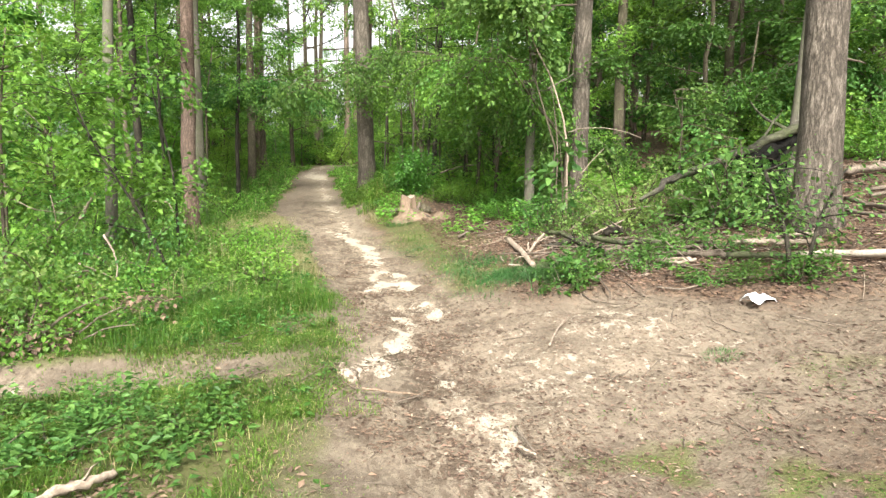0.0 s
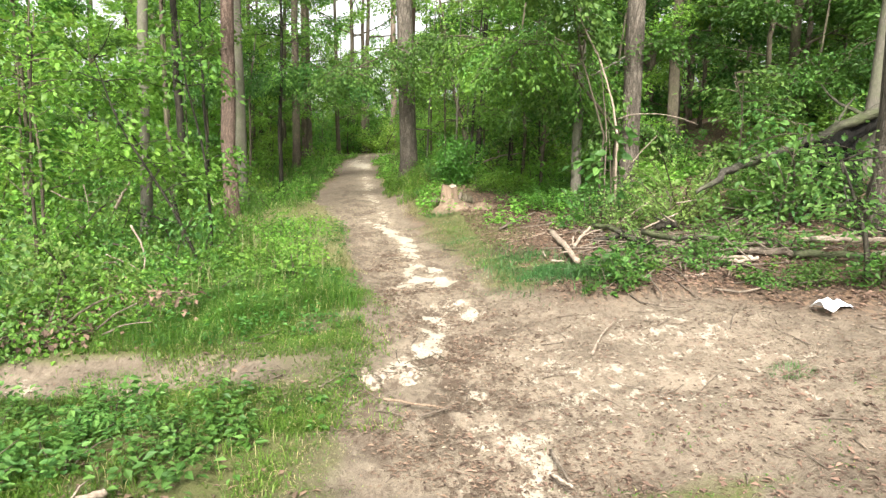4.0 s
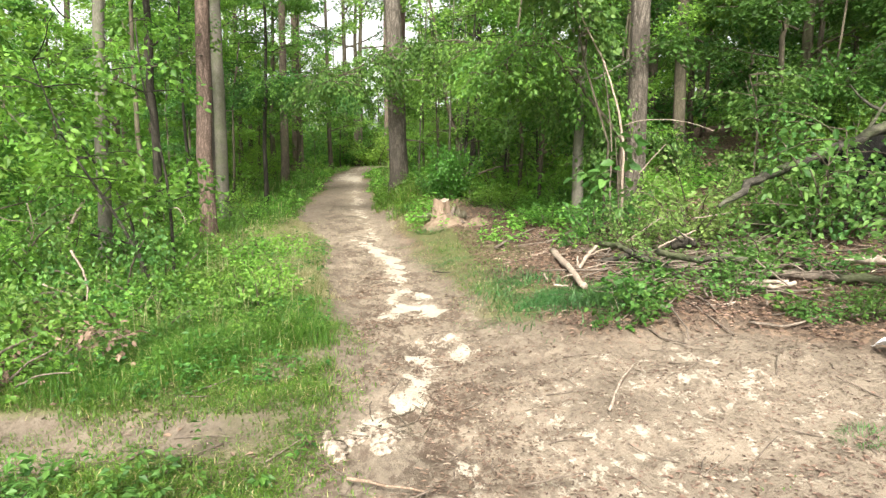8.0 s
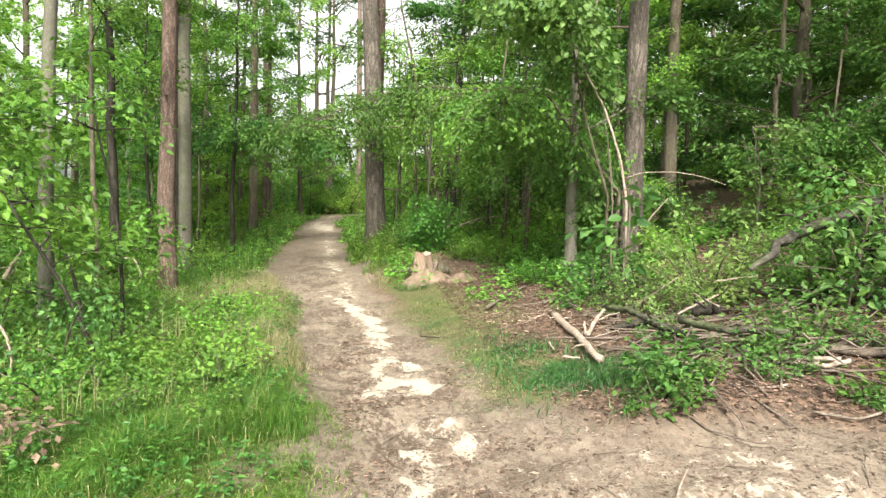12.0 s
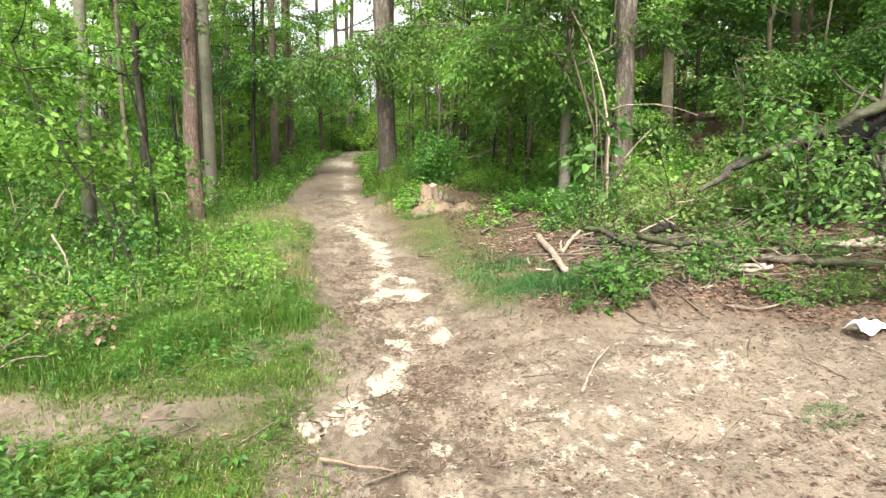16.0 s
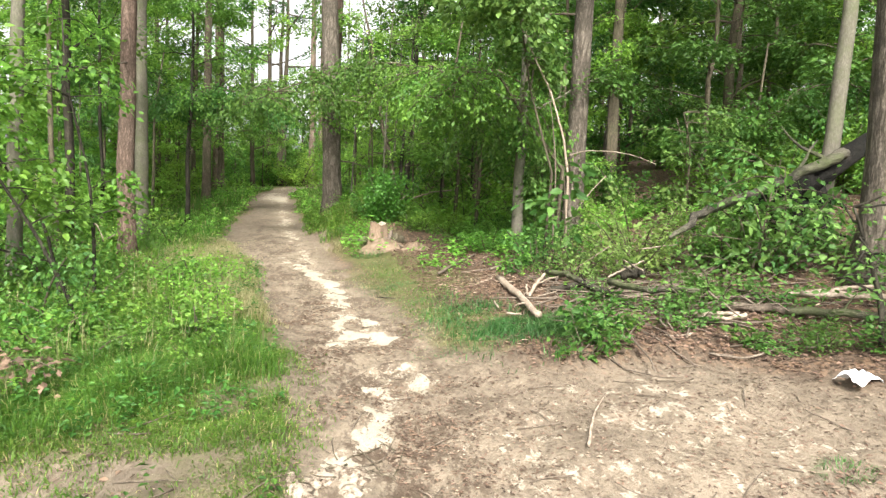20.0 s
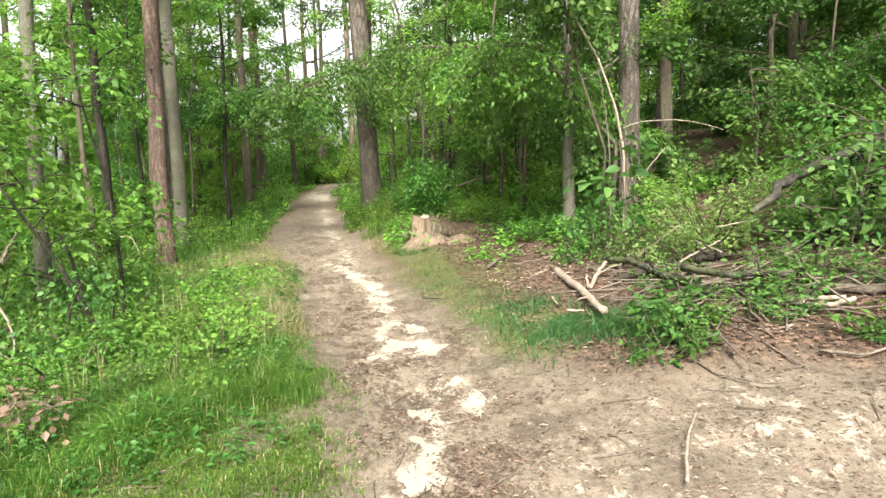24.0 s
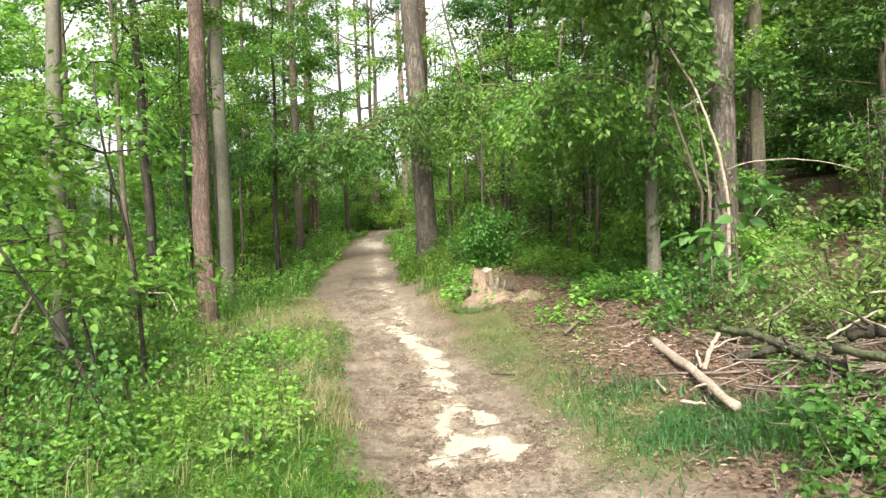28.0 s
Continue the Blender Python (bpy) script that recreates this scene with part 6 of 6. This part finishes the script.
stick("stick", "thin stick in low leafy plants", 0.01, 0.006, WOOD_GREY, (-1.18, 4.84, -0.16), (-1.01, 4.64, -0.15))
stick("stick", "bleached hooked twig above the brambles", 0.016, 0.009, WOOD_PALE, (-2.41, 9.10, 0.64), (-2.31, 9.10, 0.45), (-2.28, 9.10, 0.28), (-2.31, 9.10, 0.11))
stick("stick", "bleached twig lying on the brambles", 0.012, 0.007, WOOD_PALE, (-2.67, 9.10, 0.33), (-2.51, 9.15, 0.24), (-2.31, 9.10, 0.15))
stick("stick", "pale bent twig before the pine", 0.014, 0.009, WOOD_PALE, (-3.19, 14.20, 0.66), (-2.90, 14.20, 0.64), (-2.78, 14.10, 0.39))
stick("stick", "pale broken snag in the undergrowth", 0.026, 0.014, WOOD_PALE, (-3.43, 11.40, 0.59), (-3.33, 11.40, 0.78), (-3.23, 11.40, 0.95))
stick("fallen_branch", "dark low branch in the undergrowth", 0.018, 0.01, BARK_DARK, (-2.93, 10.80, 0.59), (-2.56, 10.80, 0.50), (-2.17, 10.70, 0.41))
stick("fallen_log", "dark long log across the brushwood", 0.028, 0.024, BARK_FALLEN, (4.36, 9.69, 0.83), (4.57, 8.94, 0.88), (4.99, 8.41, 0.98))
stick("stick", "long pale stick across the brushwood", 0.022, 0.017, WOOD_PALE, (4.18, 7.98, 0.66), (4.48, 7.74, 0.76), (4.77, 7.41, 0.84))
stick("fallen_branch", "thick grey branch in the brushwood", 0.03, 0.026, BARK_FALLEN, (3.08, 9.02, 0.61), (3.21, 8.51, 0.60), (3.55, 8.25, 0.65))
stick("stick", "short pale stick under the brushwood", 0.022, 0.019, WOOD_PALE, (3.41, 8.02, 0.47), (3.55, 7.82, 0.49), (3.74, 7.85, 0.52))
stick("stick", "pale thin stick above the brushwood", 0.011, 0.008, WOOD_PALE, (3.62, 9.42, 0.90), (3.76, 9.32, 0.94), (3.88, 9.16, 0.98))
stick("stick", "pale stick on dead leaves below the brushwood", 0.016, 0.012, WOOD_PALE, (2.85, 7.88, 0.35), (3.01, 7.73, 0.36), (3.14, 7.69, 0.40))
stick("stick", "brown stick on dead leaves below the brushwood", 0.013, 0.009, WOOD_GREY, (3.02, 7.29, 0.34), (3.16, 7.07, 0.36), (3.43, 7.13, 0.41))
stick("stick", "bleached thin twig among the brambles", 0.01, 0.006, WOOD_PALE, (-3.45, 10.50, 0.97), (-3.39, 10.50, 0.64), (-3.49, 10.40, 0.37))
stick("stick", "bleached thin twig among the brambles", 0.009, 0.006, WOOD_PALE, (-3.76, 10.20, 0.95), (-3.52, 10.20, 0.81), (-3.11, 10.10, 0.78))
stick("stick", "brown dead twigs under the brambles", 0.012, 0.006, WOOD_GREY, (-2.09, 7.39, 0.00), (-1.87, 7.22, 0.18), (-1.65, 7.05, 0.29))
stick("stick", "brown dead twigs under the brambles", 0.01, 0.006, WOOD_GREY, (-2.04, 7.36, -0.04), (-1.81, 7.21, 0.09), (-1.55, 7.05, 0.15))
stick("stick", "small dark stick on the path edge", 0.01, 0.008, BARK_DARK, (1.03, 10.76, 0.13), (1.21, 10.57, 0.15))

stick("dead_stem", "pale thin stem standing in the dark thicket", 0.014, 0.008, WOOD_GREY, (6.5, 13.0, 1.1), (6.35, 13.0, 2.0), (6.3, 13.0, 2.9))
stick("dead_stem", "pale thin stem leaning in the dark thicket", 0.016, 0.009, WOOD_GREY, (6.75, 13.4, 1.1), (6.6, 13.4, 2.1), (6.35, 13.4, 2.8))
stick("stick", "splintered pale piece of rotten log among low plants", 0.03, 0.036, WOOD_PALE, (-0.86, 4.28, -0.14), (-0.80, 4.40, -0.11), (-0.76, 4.52, -0.10))

# ---- grass, leaf litter, chips and twigs on the ground ----
def scatter(rng, n, x0, x1, y0, y1, weight):
    x, y = rng.uniform(x0, x1, n), rng.uniform(y0, y1, n)
    keep = rng.random(n) < weight(x, y)
    return x[keep], y[keep]


def blades(rng, x, y, h, w, bend=0.5, a=None):
    """Bent grass blades of two segments."""
    n = len(x)
    a = rng.uniform(0, 2 * np.pi, n) if a is None else a
    F = np.stack([np.cos(a), np.sin(a), 0 * a], -1)
    S = np.stack([-np.sin(a), np.cos(a), 0 * a], -1) * (w / 2)[:, None]
    R = np.stack([x, y, ground_z(x, y) - 0.01], -1)
    b = (bend * rng.uniform(0.3, 1.4, n))[:, None]
    up = np.array([0, 0, 1.0])
    H = h[:, None]
    M = R + up * H * 0.6 + F * H * b * 0.22
    T = R + up * H * (1 - 0.25 * b) + F * H * b * 0.75
    V = np.stack([R - S, R + S, M - S * 0.8, M + S * 0.8, T], 1).reshape(-1, 3)
    o = np.arange(n)[:, None] * 5
    return V, o + [0, 1, 3, 2], o + [2, 3, 4]


def grass_patch(label, seed, n, box, weight, h0, h1, w=0.006, mat=None, bend=0.6, name="grass", even=False):
    rng = np.random.default_rng(seed)
    x, y = scatter(rng, n, *box, weight)
    clump = 0.55 + 0.9 * grid_noise(x, y, 0.35, seed)
    h = rng.uniform(h0, h1, len(x)) * clump * np.where((x < 0.4) & (not even), 0.22 + 0.78 * turf(x, y), 1)
    V, Q, T = blades(rng, x, y, h, w * rng.uniform(0.7, 1.4, len(x)), bend)
    tagged(new(name, build_mesh(name, V, [Q, T], mat or GRASS, False)), label, "grass", kind="stuff")


def lobe(x, y):
    return (0.14 * (1 - bare(x, y)) + 0.86 * turf(x, y) ** 1.4) * step(-2.2, -1.0, x) * (1 - step(0.25, 0.7, x))


def rot(x, y):
    """1 on the patch of brown litter round the rotten log."""
    return np.exp(-(((x + 1.25) / 0.42) ** 2) - (((y - 4.72) / 0.32) ** 2))


grass_patch("lush green grass between the brambles and the path", 301, 85000, (-2.6, 0.4, 7.0, 11.0), lambda x, y: lobe(x, y) * (0.35 + 0.65 * (1 - step(8.5, 9.6, y + x * 0.3))), 0.08, 0.23, 0.0055, None, 1.2)
grass_patch("lush green grass between the brambles and the path", 302, 44000, (-2.8, 0.2, 11.0, 16.5), lambda x, y: lobe(x, y) * 0.8 * (1 - 0.85 * np.exp(-(((x + 1.9) / 0.9) ** 2) - (((y - 14.7) / 1.0) ** 2))), 0.08, 0.24, 0.0065, None, 1.2)
grass_patch("straw-coloured grass along the path edge", 303, 80000, (-2.6, 0.3, 9.5, 16.5), lambda x, y: (1 - bare(x, y)) * np.exp(-(((x - path_x(y) + path_half(y) + 0.35) / 0.4) ** 2)) * 0.9 + 0.8 * np.exp(-(((x + 1.9) / 0.8) ** 2) - (((y - 14.7) / 1.0) ** 2)), 0.10, 0.3, 0.005, GRASS_DRY, 1.1)
grass_patch("short trodden grass near the side path", 304, 110000, (-3.0, 0.5, 2.6, 6.6), lambda x, y: (1 - 0.85 * rot(x, y)) * (0.18 * (1 - bare(x, y)) + 0.82 * turf(x, y) ** 1.3) * step(0.2, 0.7, 0.6 * grid_noise(x, y, 0.6, 8) + 0.4 * grid_noise(x, y, 0.2, 18)), 0.04, 0.12, 0.005, None, 1.5)
grass_patch("dry grass at the edge of the trodden place", 305, 30000, (-0.9, 0.7, 2.6, 6.2), lambda x, y: (1 - bare(x, y)) * np.exp(-(((x - 0.1) / 0.38) ** 2)) * (0.4 + 0.6 * grid_noise(x, y, 0.4, 25)), 0.03, 0.09, 0.004, GRASS_DRY, 1.5)
grass_patch("thick dark green grass before the brushwood", 306, 26000, (1.0, 3.0, 7.7, 10.2), lambda x, y: np.exp(-(((x - 1.93 - 0.12 * (9 - y)) / 0.34) ** 2) - (((y - 9.0) / 0.7) ** 2)) * step(0.15, 0.6, grid_noise(x, y, 0.3, 27)), 0.04, 0.13, 0.006, GRASS_DEEP, 1.7)
grass_patch("thick dark green grass behind the cut branch", 318, 12000, (1.9, 3.0, 7.9, 9.4), lambda x, y: np.exp(-(((x - 2.42) / 0.2) ** 2) - (((y - 8.5) / 0.4) ** 2)), 0.06, 0.18, 0.006, GRASS_DEEP, 1.3)
grass_patch("sparse green grass before the brushwood", 307, 16000, (0.9, 2.6, 8.6, 13.5), lambda x, y: (1 - bare(x, y)) * 0.5 * np.exp(-(((x - 1.5) / 0.5) ** 2)) * step(0.35, 0.7, grid_noise(x, y, 0.6, 9)), 0.02, 0.06, 0.006, None, 1.8)
def trampled(x, y):
    """1 on the flattened grass right of the path."""
    return np.exp(-(((x - np.interp(y, [8.3, 9.7, 11, 13.2], [1.6, 1.6, 1.4, 1.05])) / 0.45) ** 4)) * step(8.0, 8.8, y) * (1 - step(12.8, 13.8, y)) * step(0.3, 0.62, 0.6 * grid_noise(x, y, 0.4, 24) + 0.4 * grid_noise(x, y, 0.15, 26))


grass_patch("flattened straw-coloured grass right beside the path", 315, 17000, (0.5, 2.4, 8.0, 13.8), trampled, 0.012, 0.032, 0.008, GRASS_DRY, 2.4)
grass_patch("flattened green grass right beside the path", 316, 17000, (0.5, 2.4, 8.0, 13.8), trampled, 0.012, 0.03, 0.008, GRASS_DEEP, 2.2)
grass_patch("rank green grass on the bank at the foot of a pine", 317, 16000, (0.0, 2.2, 15.4, 20.5), lambda x, y: (1 - bare(x, y)) * np.exp(-(((x - 0.85) / 0.55) ** 2)) * 0.9, 0.14, 0.34, 0.009, None, 1.0)
grass_patch("grass verge along the narrow path", 308, 46000, (-3.2, 2.6, 15.5, 34.0), lambda x, y: (1 - bare(x, y)) * (1 - step(0.9, 1.9, np.abs(x - path_x(y)))), 0.06, 0.18, 0.012, None, 1.2)
grass_patch("dry grass beside the stump", 309, 6000, (0.4, 1.5, 13.8, 16.2), lambda x, y: np.exp(-(((x - 0.95) / 0.25) ** 2) - (((y - 15.1) / 0.6) ** 2)), 0.04, 0.13, 0.006, GRASS_DRY, 1.4)
grass_patch("low moss and grass on trodden soil", 310, 26000, (0.8, 3.6, 2.6, 5.6), lambda x, y: green_cover(x, y) * 0.8, 0.008, 0.028, 0.007, None, 2.0)
grass_patch("woodland grass under the trees", 311, 26000, (-9, -1.5, 14.0, 32.0), lambda x, y: 0.7 * (1 - bare(x, y)), 0.15, 0.4, 0.016)


def herbs(label, seed, n, box, weight, h, leaf, mat, per=9):
    """Low broad-leaved plants: leaves round many short stalks."""
    rng = np.random.default_rng(seed)
    x, y = scatter(rng, n, *box, weight)
    tall = h * rng.uniform(0.4, 1.1, len(x)) * (0.5 + grid_noise(x, y, 0.5, seed))
    i = np.repeat(np.arange(len(x)), per)
    m = len(i)
    a = rng.uniform(0, 2 * np.pi, m)
    out = np.stack([np.cos(a), np.sin(a), rng.uniform(-0.3, 0.5, m)], -1)
    P = np.stack([x[i], y[i], ground_z(x, y)[i] + tall[i] * rng.uniform(0.15, 1.0, m)], -1) + out * 0.02
    L = leaf * rng.uniform(0.5, 1.3, m)
    V, F = leaves(P, out, np.array([0, 0, 1.0]) + rng.normal(0, 0.35, (m, 3)), L, L * 0.6, 0.1, 0.3)
    tagged(new("herbs", build_mesh("herbs", V, [F], mat, False)), label, "plants", kind="stuff")


def mixed(seed):
    return lambda x, y: (1 - bare(x, y)) ** 2 * step(0.4, 0.72, 0.6 * grid_noise(x, y, 0.8, seed) + 0.4 * grid_noise(x, y, 0.25, seed + 1))


herbs("mixed low green plants in the grass by the path", 351, 1500, (-2.4, 0.2, 7.1, 13.5), lambda x, y: mixed(61)(x, y) * (1 - step(-0.4, 0.3, x)), 0.24, 0.042, LEAF_DARK, 12)
herbs("light green low plants in the grass by the path", 352, 500, (-2.0, 0.1, 7.4, 13.0), lambda x, y: mixed(63)(x, y) * (1 - step(-0.5, 0.2, x)), 0.22, 0.04, LEAF_LIGHT, 12)
herbs("dark green low plants under the brambles", 353, 5200, (-5.0, -1.3, 7.1, 16.0), lambda x, y: mixed(65)(x, y) * 0.9, 0.3, 0.055, LEAF_MID, 10)
herbs("green low plants near the side path", 354, 1500, (-3.0, 0.2, 2.8, 6.3), lambda x, y: mixed(67)(x, y) * (1 - step(-0.9, 0.1, x)), 0.15, 0.05, LEAF_DARK, 10)
herbs("blue-green low plants near the side path", 355, 900, (-3.0, -0.3, 2.8, 6.2), lambda x, y: mixed(69)(x, y) * (1 - step(-1.4, -0.4, x)), 0.18, 0.06, LEAF_BLUE, 9)
# leaf colour lifted to replace light lost under the thicket
herbs("low green plants along the thicket edge", 356, 9000, (0.9, 6.5, 11.5, 19.0), lambda x, y: mixed(71)(x, y) * step(1.4, 2.6, x + 0.35 * (y - 12)), 0.28, 0.07, LEAF_LIGHT)
herbs("leafy plants on the bank at the foot of a pine", 359, 700, (0.3, 2.2, 15.6, 19.5), lambda x, y: (1 - bare(x, y)) * 0.9, 0.4, 0.06, LEAF_MID, 14)
herbs("green low plants beside the far path", 357, 4200, (-8.0, 5.0, 16.0, 34.0), lambda x, y: mixed(73)(x, y), 0.4, 0.11, LEAF_LIGHT)
herbs("seedlings scattered on the bank", 358, 700, (2.2, 9.0, 6.5, 12.0), lambda x, y: litter_cover(x, y) * 0.35 * step(0.5, 0.75, grid_noise(x, y, 0.8, 75)), 0.14, 0.06, LEAF_MID)


grass_patch("tall dry grass stalks among the green plants", 312, 2600, (-2.6, -0.3, 7.6, 14.5), lambda x, y: mixed(81)(x, y), 0.28, 0.5, 0.0035, GRASS_DRY, 0.5)


def tuft(label, x, y, seed, n=420, r=0.14, h=0.4):
    rng = np.random.default_rng(seed)
    a, q = rng.uniform(0, 2 * np.pi, n), r * np.sqrt(rng.random(n))
    px, py = x + q * np.cos(a), y + q * np.sin(a)
    V, Q, T = blades(rng, px, py, h * rng.uniform(0.35, 1.15, n), np.full(n, 0.0045), 2.0, a + rng.normal(0, 0.7, n))
    o = np.array([x, y, gz(x, y)])
    ob = thing("grass_tuft", label, "grass", tuple(o), "grass tufts")
    V = (V - o).reshape(n, 5, 3)
    for c in np.array_split(np.arange(n), 6):
        k = np.arange(len(c))[:, None] * 5
        tagged(part("leaf_blade", build_mesh("leaf_blade", V[c].reshape(-1, 3), [k + [0, 1, 3, 2], k + [2, 3, 4]], GRASS_DEEP, False), ob), kind="stuff")


tuft("bushy green grass tuft on bare soil", 3.1, 4.0, 321, 420, 0.12, 0.22)
tuft("large green grass tuft on bare soil", 2.36, 3.05, 322, 800, 0.16, 0.32)
tuft("small green grass tuft on bare soil", 2.05, 3.0, 323, 420, 0.12, 0.2)
tuft("small green grass tuft at the path edge", 0.95, 15.6, 324, 200, 0.15, 0.2)
tuft("small green grass tuft on the sandy verge", 1.25, 13.9, 325, 300, 0.25, 0.12)
tuft("small green grass tuft on bare soil", 2.75, 5.75, 326, 120, 0.12, 0.06)


def flakes(label, seed, n, box, weight, l0, l1, aspect, mat, name, curl=0.25, lift=0.008):
    """Small curled flat bits lying on the ground."""
    rng = np.random.default_rng(seed)
    x, y = scatter(rng, n, *box, weight)
    n = len(x)
    P = np.stack([x, y, ground_z(x, y) + lift * rng.uniform(0.3, 1.5, n)], -1)
    a = rng.uniform(0, 2 * np.pi, n)
    D = np.stack([np.cos(a), np.sin(a), rng.normal(0, 0.12, n)], -1)
    N = np.array([0, 0, 1.0]) + rng.normal(0, 0.28, (n, 3))
    L = rng.uniform(l0, l1, n)
    V, F = leaves(P, D, N, L, L * aspect, curl, 0.0)
    tagged(new(name, build_mesh(name, V, [F], mat, False)), label, "litter", kind="stuff")


def soil_w(x, y):
    return bare(x, y) * (0.35 + 0.65 * np.exp(-(((x - 0.75) / 0.6) ** 2))) * np.clip(1 - 1.7 * pale_sand(x, y), 0.05, 1) * step(0.25, 0.65, grid_noise(x, y, 0.4, 40))


flakes("brown dead leaves trodden into the path", 331, 40000, (-2.5, 5.0, 2.6, 13.0), soil_w, 0.012, 0.042, 0.45, LITTER, "leaf_litter")
flakes("pale wood chips trodden into the path", 332, 15000, (-1.0, 4.5, 2.6, 12.0), lambda x, y: bare(x, y) * (0.14 + 0.5 * np.exp(-(((x - 0.7) / 0.7) ** 2))) * step(0.35, 0.7, grid_noise(x, y, 0.5, 41)), 0.01, 0.035, 0.4, CHIP, "wood_chips")
flakes("fine bits on the open ground", 336, 42000, (0.6, 6.5, 2.4, 8.0), lambda x, y: bare(x, y) * (0.25 + 0.75 * grid_noise(x, y, 0.7, 47)), 0.01, 0.034, 0.4, LITTER, "leaf_litter", 0.2, 0.004)
flakes("pale dry leaves scattered on the open ground", 339, 6000, (0.6, 6.5, 2.2, 8.2), lambda x, y: bare(x, y) * (0.3 + 0.7 * grid_noise(x, y, 0.6, 48)), 0.014, 0.05, 0.42, DRY_LEAF, "leaf_litter", 0.3, 0.006)
flakes("dark dead leaves scattered on the open ground", 340, 7000, (0.6, 6.5, 2.2, 5.8), lambda x, y: bare(x, y) * grid_noise(x, y, 0.5, 49), 0.016, 0.055, 0.45, LITTER, "leaf_litter", 0.35, 0.008)
flakes("brown dead leaves on the bank", 333, 90000, (1.6, 9.0, 4.5, 14.5), lambda x, y: litter_cover(x, y) * (0.4 + 0.6 * grid_noise(x, y, 0.6, 42)), 0.018, 0.055, 0.5, LITTER, "leaf_litter", 0.3, 0.016)
flakes("pale splinters and bark on the bank", 334, 7000, (1.8, 8.0, 5.5, 12.5), lambda x, y: litter_cover(x, y) * step(0.3, 0.7, grid_noise(x, y, 0.7, 43)), 0.02, 0.09, 0.2, CHIP, "wood_chips", 0.3, 0.03)
flakes("brown dead leaves under the bramble plants", 335, 9000, (-4.0, 0.2, 3.0, 15.0), lambda x, y: (1 - bare(x, y)) * 0.5 * step(0.4, 0.7, grid_noise(x, y, 0.5, 44)), 0.03, 0.07, 0.5, LITTER, "leaf_litter")


def twigs(label, seed, n, box, weight, l0, l1, r, mat):
    rng = np.random.default_rng(seed)
    x, y = scatter(rng, n, *box, weight)
    pieces = []
    for px, py in zip(x, y):
        a = rng.uniform(0, 2 * np.pi)
        length = rng.uniform(l0, l1)
        ln = curve_line(rng, (px, py, 0), (math.cos(a), math.sin(a), 0), length, 5, 0.12)
        ln[:, 2] = ground_z(ln[:, 0], ln[:, 1]) + rng.uniform(0.5, 2.5) * r + np.linspace(0, rng.uniform(0, 0.12), 5) * length
        pieces.append(tube(ln, np.linspace(r, r * 0.5, 5) * rng.uniform(0.6, 1.3), 4))
    tagged(new("twig_litter", tubes_mesh("twig_litter", pieces, mat)), label, "twigs", kind="stuff")


twigs("thin grey twigs strewn over the bank", 341, 240, (1.9, 8.5, 5.2, 12.5), lambda x, y: litter_cover(x, y), 0.15, 0.8, 0.006, WOOD_GREY)
twigs("thin pale twigs strewn over the bank", 342, 110, (1.9, 8.5, 5.2, 12.5), lambda x, y: litter_cover(x, y), 0.12, 0.5, 0.006, WOOD_PALE)
twigs("short twigs trodden into the path", 343, 260, (-1.2, 4.5, 2.6, 12.0), lambda x, y: bare(x, y), 0.08, 0.3, 0.0045, WOOD_GREY)
twigs("tangled brushwood under the green plants", 344, 420, (2.6, 5.2, 7.9, 10.6), lambda x, y: 0.9 * np.exp(-(((x - 3.6) / 1.0) ** 2) - (((y - 9.0) / 0.9) ** 2)), 0.4, 1.3, 0.012, WOOD_GREY)

grass_patch("thin grass on the trodden side path", 313, 70000, (-2.2, 0.35, 5.6, 8.6), lambda x, y: 0.8 * (1 - 0.8 * bare(x, y)) * (1 - step(-0.1, 0.3, x - path_x(y) + path_half(y))) * step(0.12, 0.5, grid_noise(x, y, 0.35, 83)), 0.025, 0.07, 0.006, None, 1.6, even=True)
twigs("thin dark twigs lying across the side path", 345, 26, (-2.6, 0.2, 5.9, 7.5), lambda x, y: 0.7 + 0 * x, 0.12, 0.45, 0.005, WOOD_GREY)
twigs("heap of dark twigs beside the pale sand", 346, 90, (0.2, 1.0, 6.3, 7.2), lambda x, y: np.exp(-(((x - 0.55) / 0.22) ** 2) - (((y - 6.66) / 0.14) ** 2)), 0.08, 0.3, 0.006, BARK_BROWN)
flakes("dark bark and leaves along the worn line", 337, 20000, (-0.1, 1.5, 3.0, 11.0), lambda x, y: bare(x, y) * step(0.5, 0.72, grid_noise(x, y, 0.35, 91)) * np.clip(1 - 1.7 * pale_sand(x, y), 0, 1), 0.015, 0.045, 0.35, LITTER, "leaf_litter", 0.35, 0.012)
grass_patch("coarse green grass beside the trodden place", 314, 42000, (-9.0, 0.4, -6.0, 6.6), lambda x, y: (1 - bare(x, y)) * (1 - step(-3.2, -2.4, x) * step(2.2, 3.0, y)) * step(-9.0, -5.0, x) * step(-6.0, -2.0, y), 0.05, 0.16, 0.014, None, 1.5)
flakes("brown leaves round the rotten log", 338, 2600, (-2.0, -0.5, 4.1, 5.4), rot, 0.02, 0.07, 0.45, LITTER, "leaf_litter", 0.3, 0.02)
